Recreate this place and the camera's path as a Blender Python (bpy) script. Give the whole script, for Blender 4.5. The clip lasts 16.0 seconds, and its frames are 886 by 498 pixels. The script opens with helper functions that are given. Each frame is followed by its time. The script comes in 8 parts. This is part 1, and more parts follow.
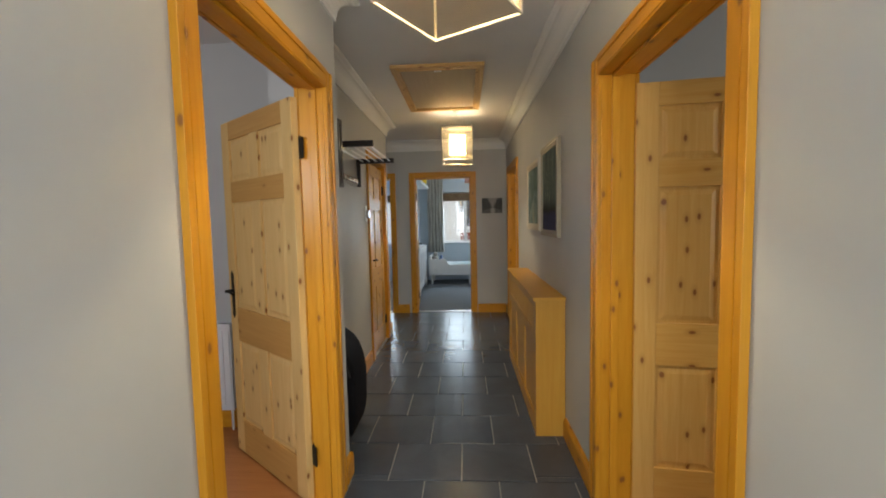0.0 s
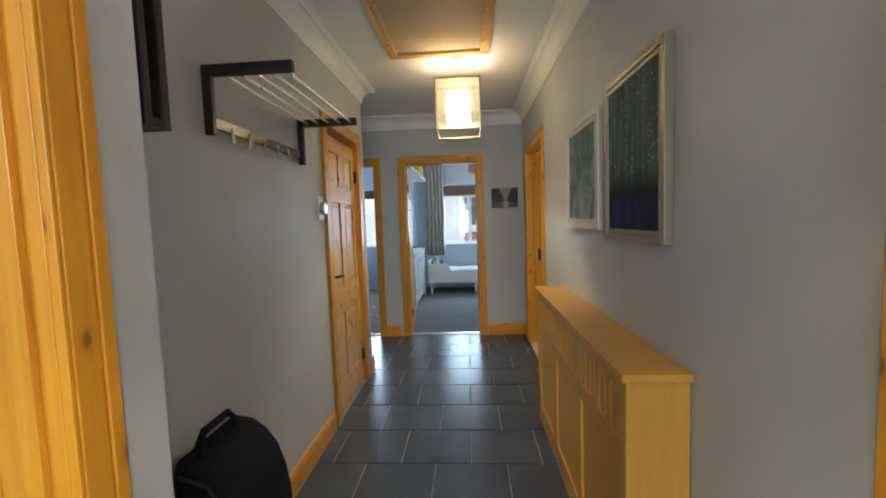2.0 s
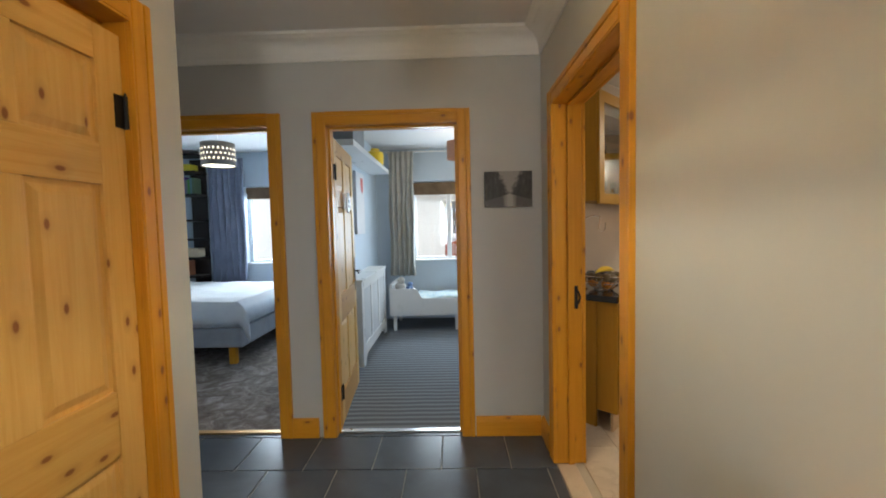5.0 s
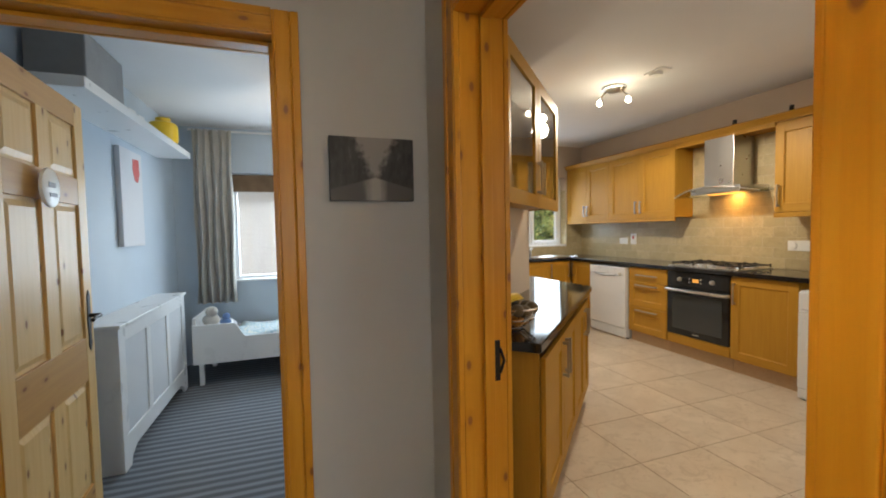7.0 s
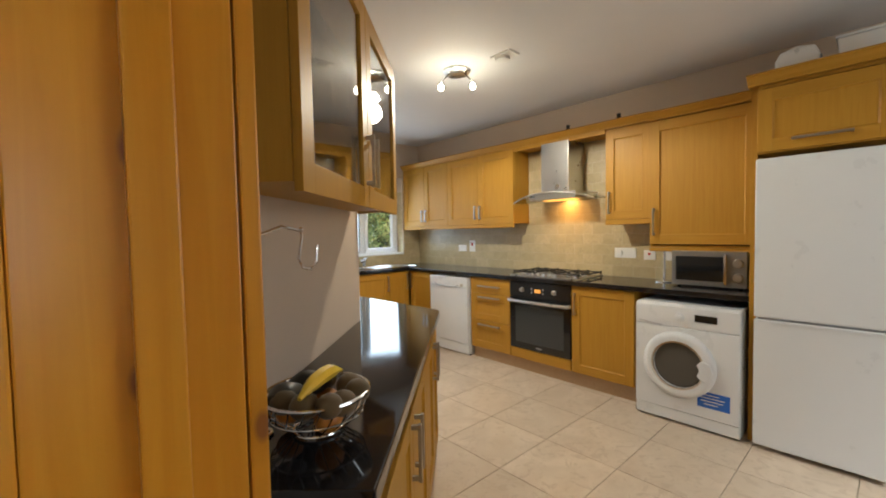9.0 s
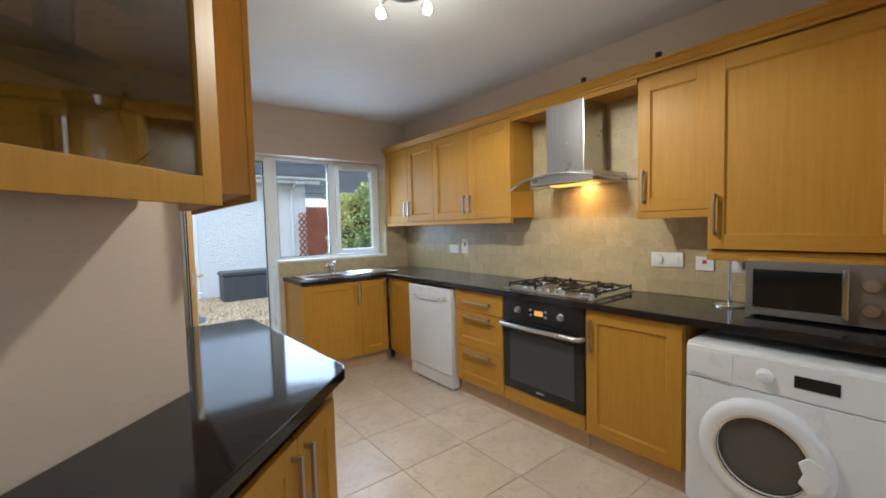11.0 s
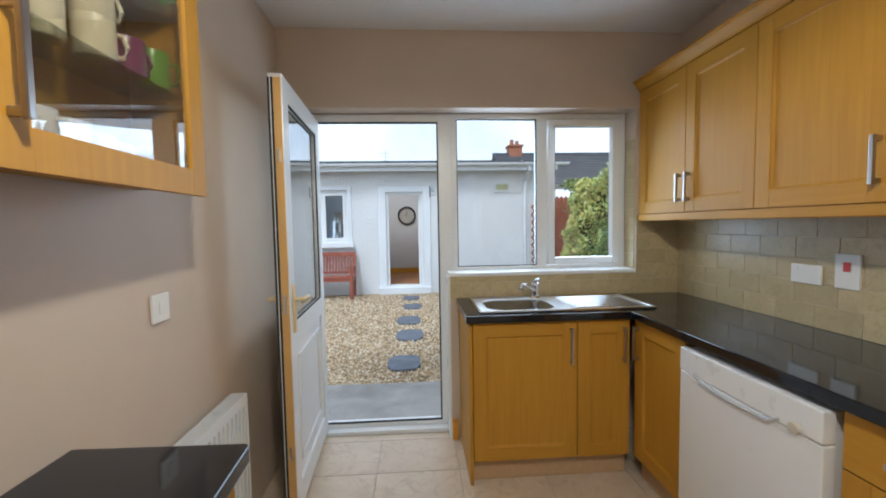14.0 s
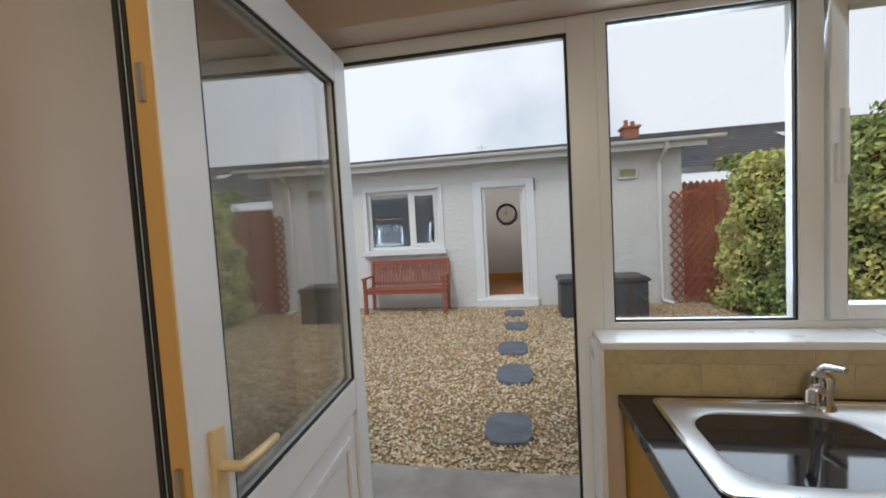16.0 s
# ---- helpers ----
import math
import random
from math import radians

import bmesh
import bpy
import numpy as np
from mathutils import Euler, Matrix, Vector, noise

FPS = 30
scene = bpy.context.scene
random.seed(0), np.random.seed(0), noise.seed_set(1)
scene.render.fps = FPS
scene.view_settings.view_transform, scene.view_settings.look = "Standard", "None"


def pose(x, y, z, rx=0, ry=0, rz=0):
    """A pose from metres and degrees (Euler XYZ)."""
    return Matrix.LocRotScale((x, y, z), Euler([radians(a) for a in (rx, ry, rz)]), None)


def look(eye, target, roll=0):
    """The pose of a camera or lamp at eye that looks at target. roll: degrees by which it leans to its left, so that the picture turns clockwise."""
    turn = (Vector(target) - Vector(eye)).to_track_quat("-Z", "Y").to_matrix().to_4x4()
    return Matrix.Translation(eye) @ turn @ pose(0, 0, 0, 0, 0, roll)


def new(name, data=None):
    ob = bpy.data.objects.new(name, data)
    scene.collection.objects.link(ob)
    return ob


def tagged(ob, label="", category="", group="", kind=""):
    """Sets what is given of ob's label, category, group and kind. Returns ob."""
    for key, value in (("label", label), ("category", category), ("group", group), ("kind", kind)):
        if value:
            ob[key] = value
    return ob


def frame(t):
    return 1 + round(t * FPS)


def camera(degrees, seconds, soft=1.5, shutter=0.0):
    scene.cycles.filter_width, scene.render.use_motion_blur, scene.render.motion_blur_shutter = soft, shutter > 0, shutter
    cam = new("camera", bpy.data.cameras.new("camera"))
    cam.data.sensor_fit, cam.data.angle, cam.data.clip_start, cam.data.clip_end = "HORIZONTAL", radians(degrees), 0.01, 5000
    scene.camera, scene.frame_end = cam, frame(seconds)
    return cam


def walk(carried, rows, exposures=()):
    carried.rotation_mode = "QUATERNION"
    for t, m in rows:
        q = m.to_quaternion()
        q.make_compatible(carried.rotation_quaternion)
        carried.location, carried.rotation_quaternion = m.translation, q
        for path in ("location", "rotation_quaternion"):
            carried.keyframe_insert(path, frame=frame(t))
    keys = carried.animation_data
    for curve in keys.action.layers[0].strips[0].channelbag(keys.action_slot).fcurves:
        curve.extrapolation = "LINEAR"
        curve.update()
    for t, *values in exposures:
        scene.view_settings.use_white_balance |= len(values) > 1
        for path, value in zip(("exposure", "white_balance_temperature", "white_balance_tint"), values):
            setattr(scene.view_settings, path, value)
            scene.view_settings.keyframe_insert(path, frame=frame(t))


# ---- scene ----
cam = camera(94.9, 16.0, soft=1.9)
PATH = [
    (0, (0.27, 0.289, 1.397), (0.161, 2.281, 1.258), -1.2),
    (0.5, (0.282, 0.64, 1.382), (0.168, 2.632, 1.244), -1.3),
    (1, (0.267, 0.956, 1.381), (0.148, 2.947, 1.237), -1.7),
    (1.5, (0.255, 1.285, 1.381), (0.122, 3.275, 1.242), -2.1),
    (2, (0.255, 1.64, 1.376), (0.126, 3.631, 1.233), -2.0),
    (2.5, (0.256, 1.995, 1.38), (0.132, 3.986, 1.238), -2.2),
    (3, (0.258, 2.343, 1.38), (0.137, 4.335, 1.245), -2.1),
    (3.2, (0.269, 2.476, 1.383), (0.146, 4.467, 1.242), -2.1),
    (5.3, (0.318, 3.997, 1.38), (0.318, 5.994, 1.272), -0.9),
    (5.5, (0.298, 4.124, 1.379), (0.36, 6.12, 1.273), -1.2),
    (6, (0.283, 4.441, 1.378), (0.507, 6.426, 1.281), -0.8),
    (6.5, (0.333, 4.693, 1.368), (0.758, 6.645, 1.276), -1.1),
    (7, (0.427, 4.924, 1.381), (1.089, 6.81, 1.292), -1.1),
    (7.5, (0.519, 5.118, 1.375), (1.41, 6.907, 1.293), -1.1),
    (8, (0.618, 5.345, 1.392), (1.721, 7.011, 1.311), -1.1),
    (8.5, (0.76, 5.536, 1.397), (2.018, 7.089, 1.317), -1.0),
    (9, (0.931, 5.68, 1.41), (2.272, 7.162, 1.326), -1.1),
    (9.2, (1.025, 5.72, 1.396), (2.377, 7.191, 1.315), -1.0),
    (11.3, (2.151, 6.312, 1.436), (3.321, 7.93, 1.321), -1.4),
    (11.5, (2.242, 6.403, 1.428), (3.36, 8.057, 1.314), -1.3),
    (12, (2.495, 6.618, 1.437), (3.432, 8.38, 1.322), -1.1),
    (12.5, (2.65, 6.878, 1.435), (3.388, 8.734, 1.32), -0.9),
    (13, (2.797, 7.197, 1.451), (3.313, 9.126, 1.335), -1.1),
    (13.5, (2.93, 7.494, 1.449), (3.24, 9.467, 1.329), -1.1),
    (14, (3.01, 7.801, 1.443), (3.136, 9.794, 1.324), -1.0),
    (14.5, (3.004, 8.132, 1.47), (2.976, 10.128, 1.345), -1.4),
    (15, (3.017, 8.454, 1.479), (2.859, 10.444, 1.348), -1.6),
    (15.5, (3.021, 8.804, 1.497), (2.748, 10.781, 1.377), -2.3),
    (16, (2.972, 9.143, 1.515), (2.609, 11.107, 1.4), -3.2),
]
EXPOSURES = [(0.0, 0.2, 6250, 5), (0.5, 0.27, 5700, 4), (1.0, 0.40, 5500, 4), (2.0, 0.55, 5500, 4), (3.0, 0.84, 5950, 5), (5.5, 0.62, 6200, 6), (7.0, 0.52, 6250, 7), (9.0, 0.6, 5800, 5), (11.5, 0.45, 5050, 5), (12.5, 0.43, 4950, 5), (14.5, 0.17, 5700, 7), (16.0, -0.25, 6200, 9)]
walk(cam, [(t, look(eye, target, roll)) for t, eye, target, roll in PATH], EXPOSURES)

# ---- world and lights ----
SKY, SUN = 0.115, 1.5
world = bpy.data.worlds.new("overcast_sky")
scene.world = world
world.use_nodes = True
wn, wl = world.node_tree.nodes, world.node_tree.links
wn.clear()
w_out, w_bg, w_sky = wn.new("ShaderNodeOutputWorld"), wn.new("ShaderNodeBackground"), wn.new("ShaderNodeTexSky")
w_sky.sky_type, w_sky.sun_disc = "NISHITA", False
w_sky.sun_elevation, w_sky.sun_rotation = radians(42), radians(200)
w_sky.dust_density, w_sky.air_density = 3.0, 1.0
w_co, w_noise, w_ramp, w_mix = wn.new("ShaderNodeTexCoord"), wn.new("ShaderNodeTexNoise"), wn.new("ShaderNodeValToRGB"), wn.new("ShaderNodeMix")
w_noise.inputs["Scale"].default_value, w_noise.inputs["Detail"].default_value = 2.2, 5
w_ramp.color_ramp.elements[0].position, w_ramp.color_ramp.elements[1].position = 0.30, 0.52
w_ramp.color_ramp.elements[0].color = (0.55, 0.55, 0.55, 1)
w_mix.data_type = "RGBA"
w_mix.inputs["B"].default_value = (9.5, 9.8, 10.2, 1)
wl.new(w_co.outputs["Generated"], w_noise.inputs["Vector"])
wl.new(w_noise.outputs["Fac"], w_ramp.inputs["Fac"])
wl.new(w_ramp.outputs["Color"], w_mix.inputs["Factor"])
wl.new(w_sky.outputs["Color"], w_mix.inputs["A"])
wl.new(w_mix.outputs["Result"], w_bg.inputs["Color"])
w_bg.inputs["Strength"].default_value = SKY
wl.new(w_bg.outputs["Background"], w_out.inputs["Surface"])


def lamp(name, kind, at, power, colour, size=0.1, size_y=0.1, aim=None):
    data = bpy.data.lights.new(name, kind)
    data.energy, data.color = power, colour
    ob = new(name, data)
    if kind == "AREA":
        data.shape, data.size, data.size_y = "RECTANGLE", size, size_y
    elif kind == "SUN":
        data.angle = size
    else:
        data.shadow_soft_size = size
        if kind == "SPOT":
            data.spot_size, data.spot_blend = size_y, 0.25
    ob.matrix_world = look(at, aim) if aim else Matrix.Translation(at)
    return ob


WARM, DAY = (1.0, 0.82, 0.56), (0.76, 0.88, 1.0)
lamp("sun", "SUN", (0, 0, 20), SUN, (1.0, 0.96, 0.9), radians(20), aim=(6.5, 15, 0))
# the hall bulbs sit inside open-ended inner shades, which cut their light to a cone up and a cone down
for lamp_x, lamp_y, watts in ((0.205, 4.78, 23), (0.234, 1.537, 32)):
    lamp("hall_bulb_down", "SPOT", (lamp_x, lamp_y, 2.205), watts, WARM, 0.022, radians(125), aim=(lamp_x, lamp_y + 0.001, 0))
    lamp("hall_bulb", "POINT", (lamp_x, lamp_y, 2.20), 7, WARM, 0.018)
lamp("kitchen_spot_bulbs", "SPOT", (3.14, 7.96, 2.46), 68, (1.0, 0.86, 0.66), 0.04, radians(174), aim=(3.14, 7.97, 0.0))
lamp("kitchen_bulb_glow", "POINT", (3.20, 7.98, 2.36), 5, (1.0, 0.84, 0.60), 0.08)
lamp("hood_bulb", "AREA", (4.66, 7.94, 1.703), 2.2, (1.0, 0.50, 0.12), 0.10, 0.34, aim=(4.72, 7.94, 0.9))
lamp("main_bedroom_bulb", "POINT", (-2.25, 8.3, 2.18), 18, (1.0, 0.8, 0.55), 0.05)
lamp("small_bedroom_bulb", "POINT", (0.75, 8.6, 2.22), 10, (1.0, 0.8, 0.55), 0.05)
# daylight that comes in through the kitchen and bedroom windows
lamp("kitchen_window_daylight", "AREA", (3.85, 10.78, 1.65), 15, DAY, 1.2, 1.0, aim=(2.6, 8.4, 1.0))
# added fill from the unseen near end, to brighten the fridge side
lamp("kitchen_near_fill", "AREA", (2.9, 4.36, 1.55), 9, (1.0, 0.95, 0.86), 1.5, 1.1, aim=(3.3, 8.0, 1.2))
lamp("small_bedroom_daylight", "AREA", (0.45, 10.02, 1.42), 30, DAY, 1.4, 1.0, aim=(0.35, 7.0, 0.8))
lamp("main_bedroom_daylight", "AREA", (-2.0, 9.92, 1.42), 44, DAY, 1.4, 1.0, aim=(-2.0, 7.0, 0.8))
# light inferred from the door's cast shadow; its wall opening is unseen and added
lamp("side_room_light", "AREA", (-1.59, -0.42, 1.85), 21, (0.95, 0.95, 1.0), 0.36, 0.5, aim=(-1.55, 3.0, 1.2))
# added fill before the closed entrance wall, lifts the hall from behind
lamp("entrance_fill", "AREA", (0.25, -1.12, 1.5), 30, (0.92, 0.95, 1.0), 0.8, 1.8, aim=(0.25, 4, 1.2))
# added fill in the windowless right-hand room, no source of its own
lamp("right_room_fill", "AREA", (2.9, 1.2, 1.5), 10, (0.98, 0.95, 0.9), 1.0, 1.2, aim=(0.9, 1.6, 1.2))


# ---- materials ----
class Nodes:
    """A node material under way: add(), link() and the Principled shader."""

    def __init__(self, name):
        self.m = bpy.data.materials.new(name)
        self.m.use_nodes = True
        self.n, self.l = self.m.node_tree.nodes, self.m.node_tree.links
        self.p = self.n["Principled BSDF"]

    def add(self, kind, **values):
        node = self.n.new("ShaderNode" + kind)
        for key, value in values.items():
            node.inputs[key.replace("_", " ")].default_value = value
        return node

    def link(self, a, b):
        self.l.new(a, b)

    def ramp(self, source, stops):
        r = self.add("ValToRGB")
        e = r.color_ramp.elements
        while len(e) < len(stops):
            e.new(0.5)
        for el, (at, col) in zip(e, stops):
            el.position, el.color = at, (*col, 1)
        self.link(source, r.inputs["Fac"])
        return r.outputs["Color"]

    def place(self, scale=(1, 1, 1), own=False, shift=False):
        """Coordinates in metres: the world's, or with own the object's; shift moves each object's pattern."""
        if own:
            out = self.add("TexCoord").outputs["Object"]
        else:
            out = self.add("NewGeometry").outputs["Position"]
        if shift:
            info, mul, plus = self.add("ObjectInfo"), self.add("VectorMath"), self.add("VectorMath")
            mul.operation = "MULTIPLY"
            self.link(info.outputs["Random"], mul.inputs[0])
            mul.inputs[1].default_value = (13.7, 7.3, 9.1)
            self.link(out, plus.inputs[0])
            self.link(mul.outputs[0], plus.inputs[1])
            out = plus.outputs[0]
        mp = self.add("Mapping")
        mp.inputs["Scale"].default_value = scale
        self.link(out, mp.inputs["Vector"])
        return mp.outputs["Vector"]

    def noise(self, where, scale, detail=4.0, rough=0.55, warp=0.0):
        t = self.add("TexNoise", Scale=scale, Detail=detail, Roughness=rough, Distortion=warp)
        self.link(where, t.inputs["Vector"])
        return t.outputs["Fac"]

    def mix(self, fac, a, b, how="MIX"):
        x = self.add("Mix")
        x.data_type, x.blend_type = "RGBA", how
        for socket, value in (("Factor", fac), ("A", a), ("B", b)):
            if isinstance(value, (int, float)):
                x.inputs[socket].default_value = value
            elif isinstance(value, tuple):
                x.inputs[socket].default_value = (*value, 1)
            else:
                self.link(value, x.inputs[socket])
        return x.outputs["Result"]

    def bump(self, height, strength, depth=0.002):
        b = self.add("Bump", Strength=strength, Distance=depth)
        self.link(height, b.inputs["Height"])
        self.link(b.outputs["Normal"], self.p.inputs["Normal"])

    def span(self, fac, lo, hi):
        r = self.add("MapRange")
        r.inputs["To Min"].default_value, r.inputs["To Max"].default_value = lo, hi
        self.link(fac, r.inputs["Value"])
        return r.outputs["Result"]

    def tint(self, colour):
        self.link(colour, self.p.inputs["Base Color"])

    def rough(self, value):
        if isinstance(value, (int, float)):
            self.p.inputs["Roughness"].default_value = value
        else:
            self.link(value, self.p.inputs["Roughness"])


def darker(c, k):
    return tuple(v * k for v in c)


def paint(name, colour, rough=0.6, relief=0.12, grain=180, spots=0.06):
    """Painted plaster or board: broad faint unevenness and a fine roller texture."""
    g = Nodes(name)
    w = g.place()
    broad, fine = g.noise(w, 1.6, 5), g.noise(w, grain, 2)
    c = g.ramp(broad, [(0.3, darker(colour, 1 - spots)), (0.7, darker(colour, 1 + spots * 0.5))])
    g.tint(c)
    g.rough(g.span(g.noise(w, 6, 3), rough - 0.08, rough + 0.08))
    g.bump(fine, relief, 0.001)
    return g.m


def plain(name, colour, rough=0.4, metal=0.0, relief=0.05, grain=60, coat=0.0):
    """Moulded, enamelled or metal things: faint smears in the gloss."""
    g = Nodes(name)
    w = g.place()
    smear = g.noise(w, 9, 4)
    g.tint(g.ramp(smear, [(0.25, darker(colour, 0.985)), (0.75, colour)]))
    g.rough(g.span(smear, max(0.03, rough - 0.02), rough + 0.02))
    g.p.inputs["Metallic"].default_value = metal
    g.p.inputs["Coat Weight"].default_value = coat
    if relief > 0.05:
        g.bump(g.noise(w, grain, 3), relief, 0.0004)
    return g.m


def wood(name, light, dark, along, knots=0.0, rough=0.35, coat=0.12, rings=1.0):
    """Timber with its grain along x, y or z of the object; knots in the pine."""
    g = Nodes(name)
    fine = [26.0, 26.0, 26.0]
    fine["xyz".index(along)] = 1.3
    wide = [5.0, 5.0, 5.0]
    wide["xyz".index(along)] = 0.55
    grain = g.noise(g.place(tuple(fine), True, True), 2.2, 6, 0.6, 0.6)
    broad = g.noise(g.place(tuple(wide), True, True), 1.5, 4, 0.5, 1.2)
    c = g.ramp(grain, [(0.28, dark), (0.5, tuple((a + b) / 2 for a, b in zip(light, dark))), (0.72, light)])
    c = g.mix(g.span(broad, 0.0, 0.55 * rings), c, darker(dark, 0.92), "MIX")
    info = g.add("ObjectInfo")
    c = g.mix(g.span(info.outputs["Random"], 0.0, 0.22), c, darker(dark, 0.85))
    if knots:
        # knots lie in a plane of the grain's direction and the girth, so that each face cuts through them
        sep, girth, flat = g.add("SeparateXYZ"), g.add("Math"), g.add("CombineXYZ")
        girth.operation = "ADD"
        g.link(g.place((1, 1, 1), True, True), sep.inputs[0])
        a, b = [c for c in "XYZ" if c != along.upper()]
        g.link(sep.outputs[a], girth.inputs[0]), g.link(sep.outputs[b], girth.inputs[1])
        g.link(girth.outputs[0], flat.inputs["X"]), g.link(sep.outputs[along.upper()], flat.inputs["Y"])
        mp = g.add("Mapping")
        mp.inputs["Scale"].default_value = (11.0, 5.5, 1)
        g.link(flat.outputs[0], mp.inputs["Vector"])
        v = g.add("TexVoronoi", Scale=1.0, Randomness=1.0)
        v.voronoi_dimensions = "2D"
        g.link(mp.outputs[0], v.inputs["Vector"])
        core = g.ramp(v.outputs["Distance"], [(0.055, (1, 1, 1)), (0.10, (0, 0, 0))])
        halo = g.ramp(v.outputs["Distance"], [(0.07, (0.6, 0.6, 0.6)), (0.24, (0, 0, 0))])
        some = g.ramp(v.outputs["Color"], [(1 - knots - 0.01, (0, 0, 0)), (1 - knots, (1, 1, 1))])
        c = g.mix(g.mix(1.0, halo, some, "MULTIPLY"), c, darker(dark, 0.75))
        c = g.mix(g.mix(1.0, core, some, "MULTIPLY"), c, (0.26, 0.10, 0.025))
    g.tint(c)
    g.rough(g.span(grain, rough - 0.07, rough + 0.1))
    g.p.inputs["Coat Weight"].default_value = coat
    g.p.inputs["Coat Roughness"].default_value = 0.22
    g.p.inputs["Specular IOR Level"].default_value = 0.3
    g.bump(grain, 0.12, 0.0008)
    return g.m


def glass(name, tint=(1, 1, 1), rough=0.0):
    g = Nodes(name)
    g.p.inputs["Base Color"].default_value = (*tint, 1)
    g.p.inputs["Transmission Weight"].default_value = 1.0
    g.p.inputs["IOR"].default_value = 1.45
    g.rough(rough)
    return g.m


def pane(name, tint=(1, 1, 1), gloss=0.08, rough=0.02, fall=3.2):
    """Thin window glass: see-through with a mirror gloss by angle."""
    g = Nodes(name)
    clear, shiny, both, face = g.add("BsdfTransparent"), g.add("BsdfGlossy"), g.add("MixShader"), g.add("LayerWeight", Blend=0.5)
    clear.inputs["Color"].default_value = (*tint, 1)
    shiny.inputs["Roughness"].default_value = rough
    power = g.add("Math")
    power.operation = "POWER"
    power.inputs[1].default_value = fall
    g.link(face.outputs["Facing"], power.inputs[0])
    g.link(g.span(power.outputs[0], gloss * 0.6, 0.9), both.inputs["Fac"])
    g.link(clear.outputs[0], both.inputs[1])
    g.link(shiny.outputs[0], both.inputs[2])
    g.link(both.outputs[0], g.n["Material Output"].inputs["Surface"])
    return g.m


def glow(name, colour, strength):
    g = Nodes(name)
    g.p.inputs["Base Color"].default_value = (*colour, 1)
    g.p.inputs["Emission Color"].default_value = (*colour, 1)
    g.p.inputs["Emission Strength"].default_value = strength
    return g.m


def cloth(name, colour, alt=None, weave=600, rough=0.9, sheen=0.2):
    g = Nodes(name)
    w = g.place()
    alt = alt or darker(colour, 0.8)
    c = g.ramp(g.noise(w, 7, 5), [(0.3, alt), (0.7, colour)])
    g.tint(c)
    g.rough(rough)
    g.p.inputs["Sheen Weight"].default_value = sheen
    if not sheen:
        g.p.inputs["Specular IOR Level"].default_value = 0.1
    g.bump(g.noise(w, weave, 2), 0.4, 0.0015)
    return g.m


def tile(name, a, b, scale, rough, relief, vein=None, vary=0.30):
    """Stone or ceramic tile, each tile with its own shade."""
    g = Nodes(name)
    w = g.place((1, 1, 1), False, True)
    cloud, fine = g.noise(w, scale, 7, 0.6, 0.5), g.noise(w, scale * 9, 4)
    c = g.ramp(cloud, [(0.32, a), (0.68, b)])
    if vein:
        c = g.mix(g.ramp(g.noise(w, scale * 2.2, 8, 0.7, 2.0), [(0.52, (0, 0, 0)), (0.60, (0.6, 0.6, 0.6))]), c, vein)
    c = g.mix(g.span(g.add("ObjectInfo").outputs["Random"], 0.0, vary), c, darker(a, 0.85))
    g.tint(c)
    g.rough(g.span(fine, rough - 0.03, rough + 0.05))
    if relief > 0.05:
        g.bump(g.mix(0.4, cloud, fine), relief, 0.004)
    else:
        g.bump(g.noise(w, scale * 1.3, 2), relief, 0.004)
    return g.m


HALL = paint("hall_grey_paint", (0.51, 0.51, 0.50), 0.55)
TAUPE = paint("kitchen_taupe_paint", (0.57, 0.465, 0.365), 0.5)
BLUE = paint("bedroom_pale_blue_paint", (0.50, 0.58, 0.66), 0.6)
WHITE = paint("white_ceiling_paint", (0.76, 0.75, 0.74), 0.7, spots=0.03)
CORNICE = paint("cornice_plaster", (0.80, 0.79, 0.77), 0.6, spots=0.03)
GLOSS_WHITE = paint("white_satin_paint", (0.78, 0.79, 0.79), 0.3, 0.05)
PINE_Z = wood("varnished_pine_upright", (0.71, 0.355, 0.030), (0.58, 0.240, 0.012), "z", 0.45)
PINE_X = wood("varnished_pine_along_x", (0.71, 0.355, 0.030), (0.58, 0.240, 0.012), "x", 0.45)
PINE_Y = wood("varnished_pine_along_y", (0.71, 0.355, 0.030), (0.58, 0.240, 0.012), "y", 0.45)
DOOR_Z = wood("pale_pine_upright", (0.80, 0.57, 0.26), (0.68, 0.43, 0.15), "z", 0.5, 0.45, 0.08)
DOOR_X = wood("pale_pine_rail", (0.77, 0.51, 0.21), (0.64, 0.38, 0.125), "x", 0.5, 0.45, 0.08)
RAIL_X = wood("darker_pine_rail", (0.62, 0.365, 0.12), (0.50, 0.265, 0.07), "x", 0.3, 0.45, 0.06)
# golden tone: varnish on the closed door, painted-in warm light on the right door
HONEY_Z = wood("golden_pine_upright", (0.78, 0.51, 0.17), (0.65, 0.36, 0.085), "z", 0.5, 0.42, 0.1)
HONEY_X = wood("golden_pine_rail", (0.76, 0.48, 0.15), (0.63, 0.34, 0.07), "x", 0.5, 0.42, 0.1)
COVER_Y = wood("honey_veneer_along_y", (0.64, 0.36, 0.06), (0.56, 0.28, 0.038), "y", 0.0, 0.4)
COVER_Z = wood("honey_veneer_upright", (0.64, 0.36, 0.06), (0.56, 0.28, 0.038), "z", 0.0, 0.4)
OAK_Z = wood("oak_veneer_upright", (0.53, 0.285, 0.030), (0.43, 0.210, 0.017), "z", 0.0, 0.50, 0.02)
OAK_X = wood("oak_veneer_along_x", (0.53, 0.285, 0.030), (0.43, 0.210, 0.017), "x", 0.0, 0.50, 0.02)
